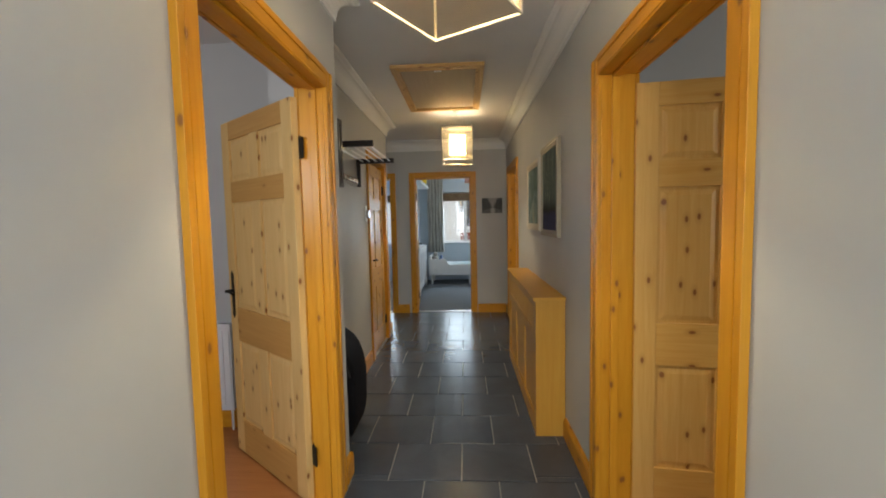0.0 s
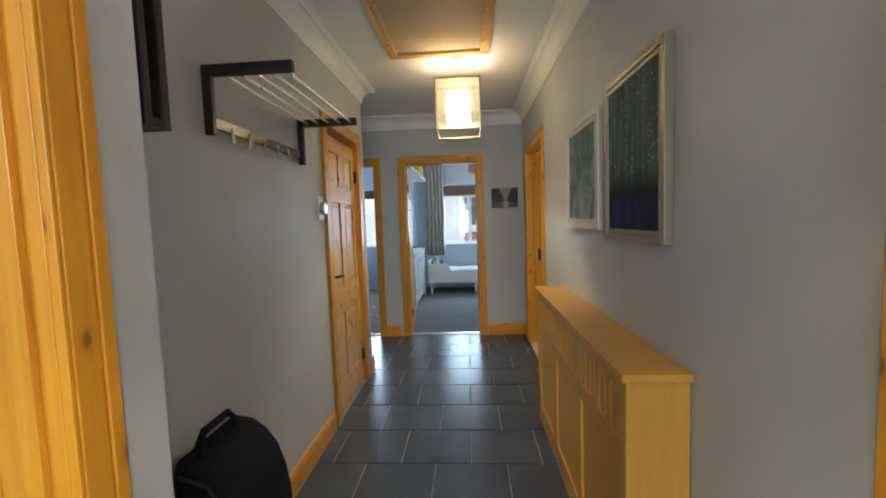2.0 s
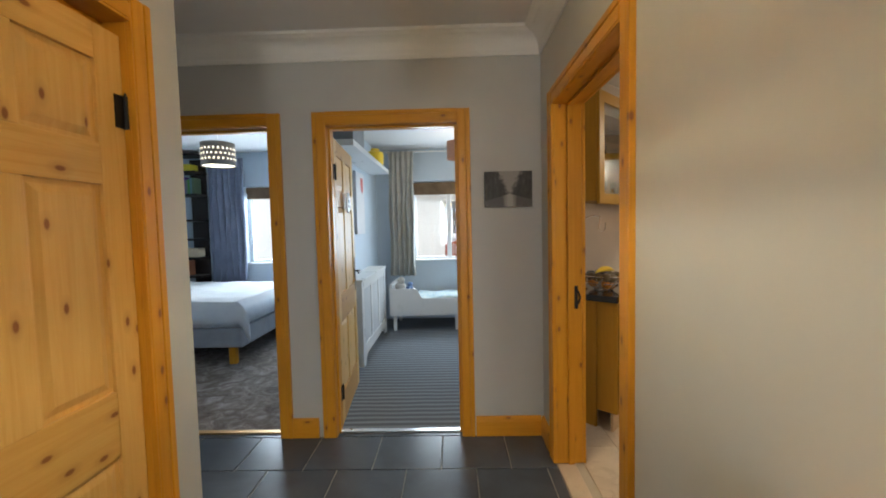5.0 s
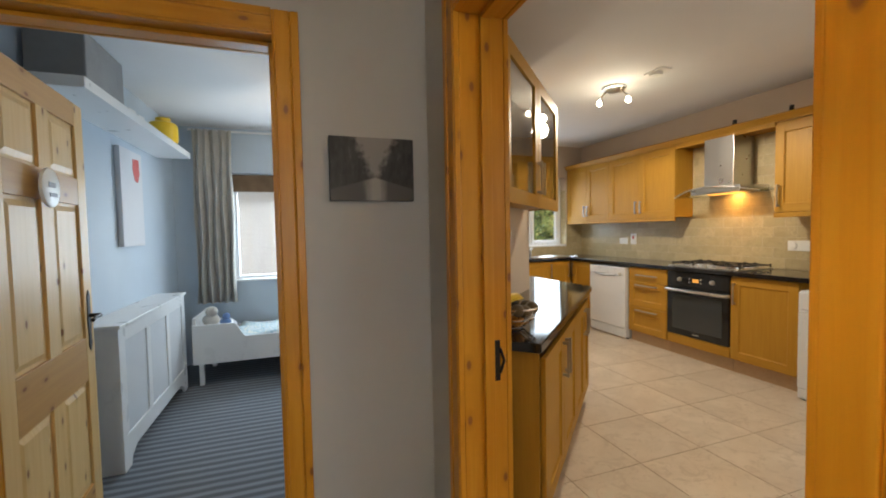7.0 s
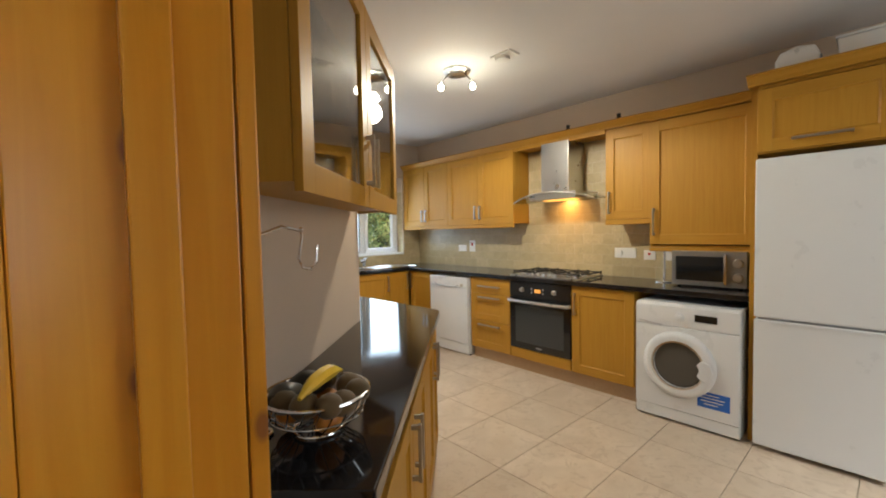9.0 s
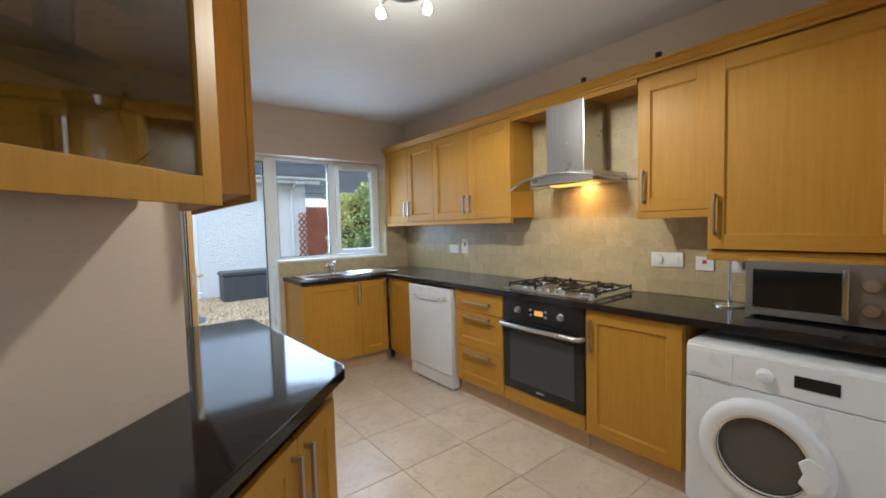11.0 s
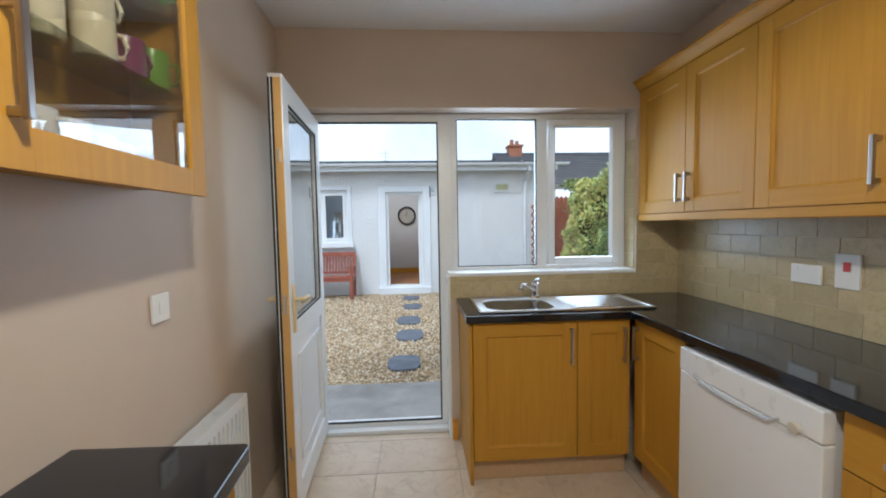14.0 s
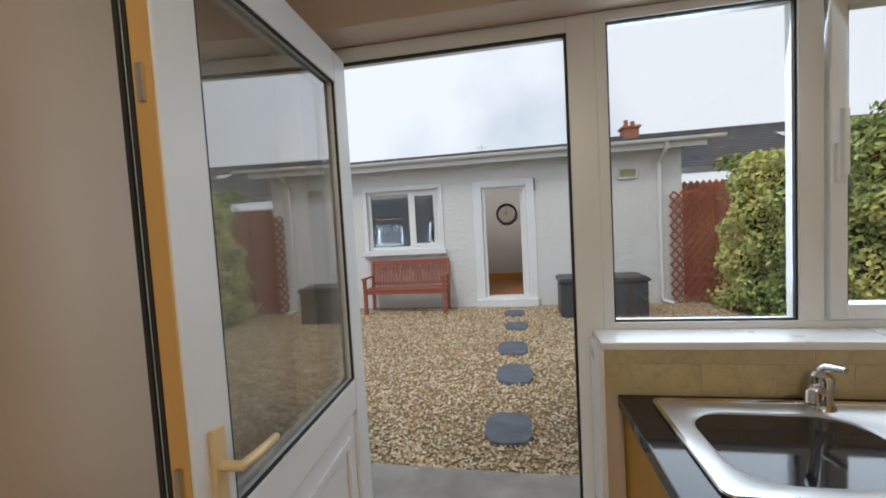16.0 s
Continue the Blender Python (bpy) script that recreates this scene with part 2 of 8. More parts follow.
OAK_Y = wood("oak_veneer_along_y", (0.53, 0.285, 0.030), (0.43, 0.210, 0.017), "y", 0.0, 0.50, 0.02)
PLINTH = wood("pale_plinth_board", (0.56, 0.40, 0.24), (0.47, 0.31, 0.17), "y", 0.0, 0.5, 0.1)
DARK_WOOD = wood("black_brown_wood", (0.030, 0.020, 0.015), (0.015, 0.010, 0.008), "x", 0.0, 0.4, 0.2)
RED_WOOD = wood("red_stained_hardwood", (0.36, 0.12, 0.08), (0.27, 0.08, 0.05), "x", 0.0, 0.5, 0.1)
FLOOR_WOOD = wood("orange_laminate_floor", (0.50, 0.22, 0.08), (0.36, 0.14, 0.045), "x", 0.0, 0.3)
SLATE = tile("dark_slate_tile", (0.052, 0.062, 0.080), (0.080, 0.092, 0.115), 3, 0.24, 0.05)
GROUT_DARK = paint("grey_grout", (0.27, 0.265, 0.255), 0.8)
CREAM = tile("cream_stone_tile", (0.55, 0.44, 0.32), (0.68, 0.57, 0.44), 3.5, 0.30, 0.12, (0.48, 0.37, 0.26))
GROUT_PALE = paint("sandy_grout", (0.46, 0.40, 0.31), 0.8)
SPLASH = tile("tumbled_travertine_tile", (0.44, 0.355, 0.195), (0.55, 0.455, 0.265), 9, 0.33, 0.25, (0.37, 0.30, 0.18), 0.55)
GROUT_SPLASH = paint("travertine_grout", (0.54, 0.465, 0.33), 0.8)
GRANITE = plain("black_speckled_worktop", (0.011, 0.011, 0.013), 0.07, 0.0, 0.02, 300)
STEEL = plain("brushed_steel", (0.62, 0.62, 0.61), 0.28, 1.0, 0.08, 400)
HANDLE_STEEL = plain("satin_handle_steel", (0.44, 0.41, 0.38), 0.30, 1.0, 0.06, 400)
SINK_STEEL = plain("satin_sink_steel", (0.66, 0.66, 0.65), 0.36, 1.0, 0.08, 300)
CHROME = plain("chrome", (0.80, 0.80, 0.80), 0.12, 1.0, 0.0)
IRON = plain("black_iron", (0.018, 0.017, 0.016), 0.45, 0.6, 0.2, 150)
BLACK = plain("black_enamel", (0.012, 0.012, 0.013), 0.18)
BLACK_GLASS = plain("black_oven_glass", (0.010, 0.011, 0.012), 0.06, 0.0, 0.0)
RUBBER = plain("black_rubber_seal", (0.015, 0.015, 0.015), 0.7)
APPLIANCE = plain("white_enamel", (0.74, 0.75, 0.76), 0.28, 0.0, 0.03, 40)
PVC = plain("white_upvc", (0.76, 0.77, 0.77), 0.3, 0.0, 0.02)
PLASTIC = plain("white_plastic", (0.76, 0.75, 0.72), 0.35)
GOLD = plain("brass_edge", (0.62, 0.40, 0.16), 0.35, 0.6)
PANE = pane("window_pane")
PANE_DOUBLE = pane("double_glazed_pane", (0.90, 0.93, 0.93), 0.14, 0.015, 1.5)
PANE_SHINY = pane("glazed_cabinet_pane", (0.80, 0.80, 0.78), 0.18)
GLASSWARE = pane("drinking_glass", (0.93, 0.95, 0.95), 0.2)


# ---- building helpers ----
class Mesh:
    """Gathers boxes, prisms, tubes and turned shapes into one mesh."""

    def __init__(self):
        self.v, self.f = [], []

    def put(self, verts, faces):
        k = len(self.v)
        self.v += [tuple(p) for p in verts]
        self.f += [tuple(i + k for i in q) for q in faces]
        return self

    def box(self, x0, x1, y0, y1, z0, z1):
        v = [(x, y, z) for z in (z0, z1) for y in (y0, y1) for x in (x0, x1)]
        return self.put(v, [(0, 2, 3, 1), (4, 5, 7, 6), (0, 1, 5, 4), (2, 6, 7, 3), (0, 4, 6, 2), (1, 3, 7, 5)])

    def prism(self, poly, z0, z1):
        n = len(poly)
        v = [(x, y, z0) for x, y in poly] + [(x, y, z1) for x, y in poly]
        sides = [(i, (i + 1) % n, n + (i + 1) % n, n + i) for i in range(n)]
        return self.put(v, [tuple(range(n - 1, -1, -1)), tuple(range(n, 2 * n))] + sides)

    def slab(self, poly, axis, a, b):
        """A prism of a polygon drawn in the plane across axis: x -> (y, z), y -> (x, z)."""
        n = len(poly)
        at = (lambda p, d: (d, p[0], p[1])) if axis == "x" else (lambda p, d: (p[0], d, p[1]))
        v = [at(p, a) for p in poly] + [at(p, b) for p in poly]
        sides = [(i, (i + 1) % n, n + (i + 1) % n, n + i) for i in range(n)]
        return self.put(v, [tuple(range(n - 1, -1, -1)), tuple(range(n, 2 * n))] + sides)

    def tube(self, points, r, seg=8):
        pts = [Vector(p) for p in points]
        v, f = [], []
        for i, p in enumerate(pts):
            d = (pts[min(i + 1, len(pts) - 1)] - pts[max(i - 1, 0)]).normalized()
            side = d.cross(Vector((0, 0, 1)) if abs(d.z) < 0.9 else Vector((1, 0, 0))).normalized()
            up = side.cross(d)
            rr = r[i] if isinstance(r, (list, tuple)) else r
            v += [p + side * (rr * math.cos(a)) + up * (rr * math.sin(a)) for a in (2 * math.pi * j / seg for j in range(seg))]
        for i in range(len(pts) - 1):
            for j in range(seg):
                a, b = i * seg + j, i * seg + (j + 1) % seg
                f.append((a, b, b + seg, a + seg))
        f += [tuple(range(seg - 1, -1, -1)), tuple(range((len(pts) - 1) * seg, len(pts) * seg))]
        return self.put(v, f)

    def lathe(self, at, profile, seg=24, axis="z", caps=True):
        """profile: (radius, height) pairs turned about an axis through at."""
        v, f = [], []
        for r, h in profile:
            for j in range(seg):
                a = 2 * math.pi * j / seg
                u, w = max(r, 0.0004) * math.cos(a), max(r, 0.0004) * math.sin(a)
                d = {"z": (u, w, h), "x": (h, u, w), "y": (u, h, w)}[axis]
                v.append((at[0] + d[0], at[1] + d[1], at[2] + d[2]))
        for i in range(len(profile) - 1):
            for j in range(seg):
                a, b = i * seg + j, i * seg + (j + 1) % seg
                f.append((a, b, b + seg, a + seg))
        if caps:
            f += [tuple(range(seg - 1, -1, -1)), tuple(range((len(profile) - 1) * seg, len(profile) * seg))]
        return self.put(v, f)

    def ball(self, at, rx, ry, rz, seg=16, rings=10):
        prof = [(math.sin(math.pi * i / rings), -math.cos(math.pi * i / rings)) for i in range(rings + 1)]
        k = len(self.v)
        self.lathe((0, 0, 0), prof, seg)
        for i in range(k, len(self.v)):
            x, y, z = self.v[i]
            self.v[i] = (at[0] + x * rx, at[1] + y * ry, at[2] + z * rz)
        return self

    def data(self, name, material, bevel=0.0, smooth=False, segments=2):
        me = bpy.data.meshes.new(name)
        me.from_pydata(self.v, [], self.f)
        bm = bmesh.new()
        bm.from_mesh(me)
        bmesh.ops.recalc_face_normals(bm, faces=bm.faces)
        if bevel:
            sharp = [e for e in bm.edges if len(e.link_faces) == 2 and e.calc_face_angle(0) > 0.5]
            bmesh.ops.bevel(bm, geom=sharp, offset=bevel, segments=segments, profile=0.6, affect="EDGES", clamp_overlap=True)
        bm.to_mesh(me)
        bm.free()
        if smooth:
            me.polygons.foreach_set("use_smooth", [True] * len(me.polygons))
            me.set_sharp_from_angle(angle=radians(38))
        me.materials.append(material)
        return me


def thing(name, label, category, at=(0, 0, 0), turn=0.0, group="", kind=""):
    """An Empty at the thing's base, to parent its parts."""
    ob = new(name)
    ob.empty_display_size = 0.1
    ob.location, ob.rotation_euler = at, (0, 0, radians(turn))
    return tagged(ob, label, category, group, kind)


def part(owner, name, mesh, material, bevel=0.003, smooth=False, label="", at=None, segments=2, kind=""):
    """A mesh part in its owner's own coordinates."""
    ob = new(name, mesh.data(name, material, bevel, smooth, segments))
    ob.parent = owner
    if at:
        ob.location = at
    return tagged(ob, label, kind=kind)


def world_part(owner, name, mesh, material, bevel=0.003, smooth=False, label="", segments=2):
    """The same for a mesh drawn in the world's coordinates under an unturned owner."""
    o = owner.location
    mesh.v = [(x - o.x, y - o.y, z - o.z) for x, y, z in mesh.v]
    return part(owner, name, mesh, material, bevel, smooth, label, None, segments)


def whole(name, mesh, material, label, category="", bevel=0.0, smooth=False, kind="", group="", segments=2):
    """A thing that is one mesh, in the world's coordinates."""
    return tagged(new(name, mesh.data(name, material, bevel, smooth, segments)), label, category, group, kind)


def wall_boxes(axis, a, b, lo, hi, top, holes):
    """A wall along axis from lo to hi, its faces at a and b across it, with holes (from, to, sill, head)."""
    m = Mesh()

    def add(u0, u1, z0, z1):
        if u1 - u0 > 1e-4 and z1 - z0 > 1e-4:
            m.box(*((u0, u1, a, b) if axis == "x" else (a, b, u0, u1)), z0, z1)

    at = lo
    for u0, u1, sill, head in sorted(holes):
        add(at, u0, 0, top)
        add(u0, u1, 0, sill)
        add(u0, u1, head, top)
        at = u1
    add(at, hi, 0, top)
    return m


def wall(name, axis, a, b, lo, hi, top, material, label, holes=()):
    return whole(name, wall_boxes(axis, a, b, lo, hi, top, holes), material, label, "wall", kind="structure")


# ---- structure ----
HC, KC, BC = 2.58, 2.69, 2.52
WL, WN, WR, END = -0.68, -0.39, 0.895, 6.41

wall("wall_right", "y", WR, 1.045, -1.2, 6.72, 2.75, HALL, "grey painted hall wall with two doorways", [(1.26, 2.23, 0, 2.06), (5.14, 6.11, 0, 2.06)])
wall("wall_near_left", "y", -0.51, WN, -1.2, 2.43, HC, HALL, "grey painted hall wall with a doorway", [(1.26, 2.25, 0, 2.06)])
whole("wall_step", Mesh().box(-0.73, -0.51, 2.385, 2.43, 0, HC), HALL, "grey painted step in the hall wall", "wall", kind="structure")
wall("wall_left_near", "y", -0.74, WL, 2.43, 3.07, HC, HALL, "grey painted thin end of the hall wall")
wall("wall_left", "y", -0.80, WL, 3.07, 5.31, HC, HALL, "grey painted hall wall with a closed door", [(4.30, 5.10, 0, 2.06)])
wall("wall_passage", "x", 5.19, 5.31, -2.02, -0.80, HC, HALL, "grey painted wall of the side passage")
wall("wall_passage_end", "y", -2.02, -1.90, 5.31, 6.41, HC, HALL, "grey painted end of the side passage")
wall("wall_end", "x", END, 6.55, -2.02, WR, HC, HALL, "grey painted end wall with two bedroom doorways", [(-1.63, -0.815, 0, 2.06), (-0.50, 0.39, 0, 2.06)])
wall("wall_entrance", "x", -1.32, -1.20, -0.51, 1.045, HC, HALL, "grey painted wall at the entrance end")

HOLE = [(2.25, 3.22, 0.0, 2.20), (3.22, 4.49, 1.10, 2.20)]
wall("wall_garden", "x", 10.48, 10.74, 2.01, 4.92, KC, TAUPE, "taupe painted kitchen wall with garden door and window", HOLE)
wall("wall_kitchen_right", "y", 4.80, 4.92, 4.50, 10.48, KC, TAUPE, "taupe painted kitchen wall behind the units")
wall("wall_kitchen_left", "y", 2.03, 2.15, 7.76, 10.48, KC, TAUPE, "taupe painted kitchen wall beside the garden door")
whole("wall_kitchen_slanted", Mesh().prism([(1.045, 6.655), (2.15, 7.76), (2.03, 7.80), (1.045, 6.82)], 0, KC), TAUPE, "taupe painted slanting kitchen wall", "wall", kind="structure")
# the opening here is added and unseen; it only serves the fill lamp
wall("wall_kitchen_near", "x", 4.38, 4.50, 1.045, 4.92, KC, TAUPE, "taupe painted kitchen wall at the near end", [(2.1, 3.7, 0.95, 2.12)])

BW, MW = 9.84, 9.74
wall("wall_small_bedroom_window", "x", BW, BW + 0.2, -0.86, 2.03, BC, BLUE, "pale blue bedroom wall with a window", [(-0.27, 1.15, 0.87, 2.05)])
wall("wall_between_bedrooms", "y", -0.86, -0.79, 6.55, BW, BC, BLUE, "pale blue wall between the bedrooms")
whole("wall_small_bedroom_right", Mesh().prism([(0.95, 6.56), (1.04, 6.83), (2.02, 7.81), (2.02, 9.84), (1.96, 9.84), (1.96, 7.86), (0.95, 6.86)], 0, BC), BLUE, "pale blue bedroom wall beside the kitchen", "wall", kind="structure")
wall("wall_main_bedroom_window", "x", MW, MW + 0.2, -4.42, -0.86, BC, BLUE, "pale blue bedroom wall with a window", [(-2.72, -1.30, 0.88, 2.02)])
wall("wall_main_bedroom_left", "y", -4.42, -4.30, 6.41, MW, BC, BLUE, "pale blue wall behind the bed")
wall("wall_main_bedroom_near", "x", 6.41, 6.55, -4.30, -2.02, BC, BLUE, "pale blue bedroom wall")

wall("wall_side_room_far", "x", 2.95, 3.07, -3.32, -0.74, HC, HALL, "grey painted wall with a radiator", [(-3.00, -2.20, 0, 2.05)])
wall("wall_side_room_left", "y", -3.32, -3.20, -0.40, 4.60, HC, HALL, "grey painted side room wall")
# opening added out of view for the side room lamp
wall("wall_side_room_near", "x", -0.52, -0.40, -3.32, -0.51, HC, HALL, "grey painted side room wall with an added, unseen opening", [(-2.0, -1.18, 1.2, 2.15)])
wall("wall_bathroom_far", "x", 4.60, 4.72, -3.32, -0.80, HC, SLATE, "dark tiled bathroom wall", [(-2.95, -2.3, 1.2, 2.0)])
wall("wall_right_room_far", "x", 2.75, 2.87, 1.045, 3.40, HC, HALL, "grey painted wall beyond the open door")
wall("wall_right_room_right", "y", 3.28, 3.40, -0.40, 2.75, HC, HALL, "grey painted side wall")
wall("wall_right_room_near", "x", -0.52, -0.40, 1.045, 3.40, HC, HALL, "grey painted near wall")


def ceiling(name, poly, z, label):
    whole(name, Mesh().prism(poly, z, z + 0.12), WHITE, label, "ceiling", kind="structure")


def rect(x0, x1, y0, y1):
    return [(x0, y0), (x1, y0), (x1, y1), (x0, y1)]


ceiling("ceiling_hall", [(-0.51, -1.32), (1.0, -1.32), (1.0, 6.5), (-2.02, 6.5), (-2.02, 5.2), (-0.75, 5.2), (-0.75, 2.37), (-0.51, 2.37)], HC, "white painted hall ceiling")
ceiling("ceiling_kitchen", [(1.045, 4.40), (4.92, 4.40), (4.92, 10.74), (2.03, 10.74), (2.03, 7.80), (1.045, 6.80)], KC, "white painted kitchen ceiling")
ceiling("ceiling_small_bedroom", rect(-0.84, 2.00, 6.51, 10.04), BC, "white painted bedroom ceiling")
ceiling("ceiling_main_bedroom", rect(-4.42, -0.85, 6.51, 9.94), BC, "white painted bedroom ceiling")
ceiling("ceiling_side_room", rect(-3.32, -0.76, -0.52, 4.72), HC, "white painted side room ceiling")
ceiling("ceiling_side_room_strip", rect(-0.76, -0.51, -0.52, 2.36), HC, "white painted side room ceiling by the door")
ceiling("ceiling_right_room", rect(1.002, 3.40, -0.52, 2.87), HC, "white painted ceiling of the right-hand room")


def subfloor(name, poly, z, material, label):
    return whole(name, Mesh().prism(poly, z - 0.12, z), material, label, "floor", kind="structure")


FLOOR_HALL = subfloor("floor_hall", [(-0.45, -1.26), (0.97, -1.26), (0.97, 6.48), (-2.0, 6.48), (-2.0, 5.25), (-0.74, 5.25), (-0.74, 2.37), (-0.45, 2.37)], -0.006, GROUT_DARK, "dark slate tiled hall floor with pale grout")
FLOOR_KITCHEN = subfloor("floor_kitchen", [(0.97, 4.44), (4.86, 4.44), (4.86, 10.60), (2.06, 10.60), (2.06, 7.78), (0.97, 6.70)], -0.005, GROUT_PALE, "cream stone tiled kitchen floor")


def carpet_striped():
    g = Nodes("grey_striped_carpet")
    w = g.place()
    band = g.add("TexWave", Scale=4.6, Distortion=1.0, Detail=3.0)
    band.wave_type, band.bands_direction = "BANDS", "Y"
    g.link(w, band.inputs["Vector"])
    fine = g.noise(g.place((2, 60, 1)), 1.0, 3)
    c = g.ramp(band.outputs["Fac"], [(0.2, (0.11, 0.12, 0.14)), (0.5, (0.18, 0.20, 0.235)), (0.85, (0.29, 0.32, 0.365))])
    g.tint(g.mix(g.span(fine, 0, 0.7), c, (0.08, 0.09, 0.10)))
    g.rough(0.95)
    g.bump(g.noise(w, 350, 2), 0.5, 0.003)
    return g.m


def carpet_mottled():
    g = Nodes("brown_mottled_carpet")
    w = g.place()
    c = g.ramp(g.noise(w, 7, 7, 0.7, 1.5), [(0.35, (0.10, 0.07, 0.055)), (0.5, (0.19, 0.15, 0.125)), (0.68, (0.36, 0.32, 0.29))])
    g.tint(c)
    g.rough(0.95)
    g.bump(g.noise(w, 300, 2), 0.6, 0.004)
    return g.m


subfloor("floor_small_bedroom", [(-0.82, 6.481), (1.0, 6.481), (1.98, 7.84), (1.98, 9.9), (-0.82, 9.9)], 0.006, carpet_striped(), "grey striped bedroom carpet")
subfloor("floor_main_bedroom", rect(-4.35, -0.822, 6.481, 9.8), 0.006, carpet_mottled(), "mottled brown and grey bedroom carpet")
subfloor("floor_side_room", rect(-3.25, -0.452, -0.45, 3.0), -0.004, FLOOR_WOOD, "orange wood laminate floor")
subfloor("floor_bathroom", rect(-3.25, -0.75, 3.002, 4.65), -0.004, SLATE, "dark tiled bathroom floor")
subfloor("floor_right_room", rect(0.972, 3.35, -0.45, 2.80), -0.004, FLOOR_WOOD, "wood laminate floor of the right-hand room")
whole("metal_threshold", Mesh().slab([(-0.845, 0.0), (-0.835, 0.010), (-1.60, 0.010), (-1.61, 0.0)], "y", 6.455, 6.495), GOLD, "brass threshold strip at the carpet", "threshold", kind="structure")
whole("steel_threshold", Mesh().slab([(-0.47, 0.0), (-0.465, 0.010), (0.355, 0.010), (0.36, 0.0)], "y", 6.455, 6.495), STEEL, "steel threshold strip at the carpet", "threshold", kind="structure")


# ---- cornice, skirting and door linings ----
def cove(size_h, size_v):
    """Section of a moulded cornice as (out from the wall, down from the ceiling)."""
    pts = [(0, 0), (size_h, 0), (size_h, 0.018), (size_h - 0.02, 0.026)]
    for i in range(7):
        a = math.pi / 2 * i / 6
        pts.append((0.016 + (size_h - 0.045) * (1 - math.sin(a)), 0.032 + (size_v - 0.06) * (1 - math.cos(a))))
    return pts + [(0.012, size_v - 0.02), (0.012, size_v), (0, size_v)]


def cornice_run(name, axis, at, into, lo, hi, z, mitre=(0, 0)):
    """A cornice along a wall; into is +1 or -1 for the side on which the room lies; mitre slants its ends."""
    prof = cove(0.115, 0.145)
    v = []
    for end, u in ((0, lo), (1, hi)):
        for o, d in prof:
            uu = u + mitre[end] * o
            p = at + into * o
            v.append((uu, p, z - d) if axis == "x" else (p, uu, z - d))
    n = len(prof)
    m = Mesh().put(v, [(i, (i + 1) % n, n + (i + 1) % n, n + i) for i in range(n)] + [tuple(range(n)), tuple(range(2 * n - 1, n - 1, -1))])
    whole(name, m, CORNICE, "white moulded plaster cornice", "cornice", kind="structure")


cornice_run("cornice_right", "y", WR, -1, -1.2, END, HC - 0.001, (0, -1))
cornice_run("cornice_end", "x", END, -1, -1.9, WR, HC - 0.001, (0, -1))
cornice_run("cornice_left", "y", WL, 1, 2.43, 5.31, HC - 0.001, (1, 1))
cornice_run("cornice_step", "x", 2.43, 1, WL, WN, HC - 0.001, (1, 1))
cornice_run("cornice_near_left", "y", WN, 1, -1.2, 2.43, HC - 0.001, (0, 1))
cornice_run("cornice_passage", "x", 5.31, 1, -1.9, WL, HC - 0.001, (0, 1))


def skirting(name, axis, at, into, lo, hi):
    t = 0.018
    sec = [(0, 0), (t, 0), (t, 0.098), (t - 0.004, 0.106), (t - 0.004, 0.114), (0.007, 0.126), (0, 0.13)]
    v = []
    for u in (lo, hi):
        for o, z in sec:
            p = at + into * o
            v.append((u, p, z) if axis == "x" else (p, u, z))
    n = len(sec)
    m = Mesh().put(v, [(i, (i + 1) % n, n + (i + 1) % n, n + i) for i in range(n)] + [tuple(range(n)), tuple(range(2 * n - 1, n - 1, -1))])
    whole(name, m, PINE_X if axis == "x" else PINE_Y, "varnished pine skirting board", "skirting", kind="structure")


skirting("baseboard_end_right", "x", END, -1, 0.452, WR - 0.019)
skirting("baseboard_end_mid", "x", END, -1, -0.772, -0.588)
skirting("baseboard_right_far", "y", WR, -1, 6.20, END)
skirting("baseboard_right", "y", WR, -1, 2.305, 2.840)
skirting("baseboard_right_behind", "y", WR, -1, 4.44, 5.075)
skirting("baseboard_right_near", "y", WR, -1, -1.2, 1.205)
skirting("baseboard_left", "y", WL, 1, 2.45, 4.212)
skirting("baseboard_left_far", "y", WL, 1, 5.188, 5.329)
skirting("baseboard_step", "x", 2.43, 1, WL + 0.02, WN + 0.018)
skirting("baseboard_near_left", "y", WN, 1, 2.335, 2.43)
skirting("baseboard_near_left_b", "y", WN, 1, -1.2, 1.195)
skirting("baseboard_side_room", "x", 2.95, -1, -2.1, -0.81)
skirting("baseboard_kitchen_garden", "x", 10.48, -1, 3.225, 3.262)


def architrave(owner, axis, face, into, u0, u1, head, w=0.085):
    """Moulded casing round an opening u0..u1 on one wall face."""
    def strip(m, p0, p1, q0, q1, upright):
        # stepped moulding: a flat, a bead and a raised outer band
        for k0, k1, t in ((0.0, 0.10, 0.0175), (0.10, 0.64, 0.020), (0.64, 0.70, 0.0175), (0.70, 1.0, 0.0225)):
            a, b = p0 + (p1 - p0) * k0, p0 + (p1 - p0) * k1
            lo, hi = min(a, b), max(a, b)
            f0, f1 = sorted((face, face + into * t))
            if upright:
                m.box(*((lo, hi, f0, f1) if axis == "x" else (f0, f1, lo, hi)), q0, q1)
            else:
                m.box(*((q0, q1, f0, f1) if axis == "x" else (f0, f1, q0, q1)), lo, hi)
        return m

    part(owner, "casing", strip(Mesh(), u0, u0 - w, 0.0, head + w - 0.002, True), PINE_Z, 0.0025)
    part(owner, "casing", strip(Mesh(), u1, u1 + w, 0.0, head + w - 0.002, True), PINE_Z, 0.0025)
    part(owner, "head_casing", strip(Mesh(), head, head + w, u0 + 0.0, u1 - 0.0, False), PINE_X if axis == "x" else PINE_Y, 0.0025)


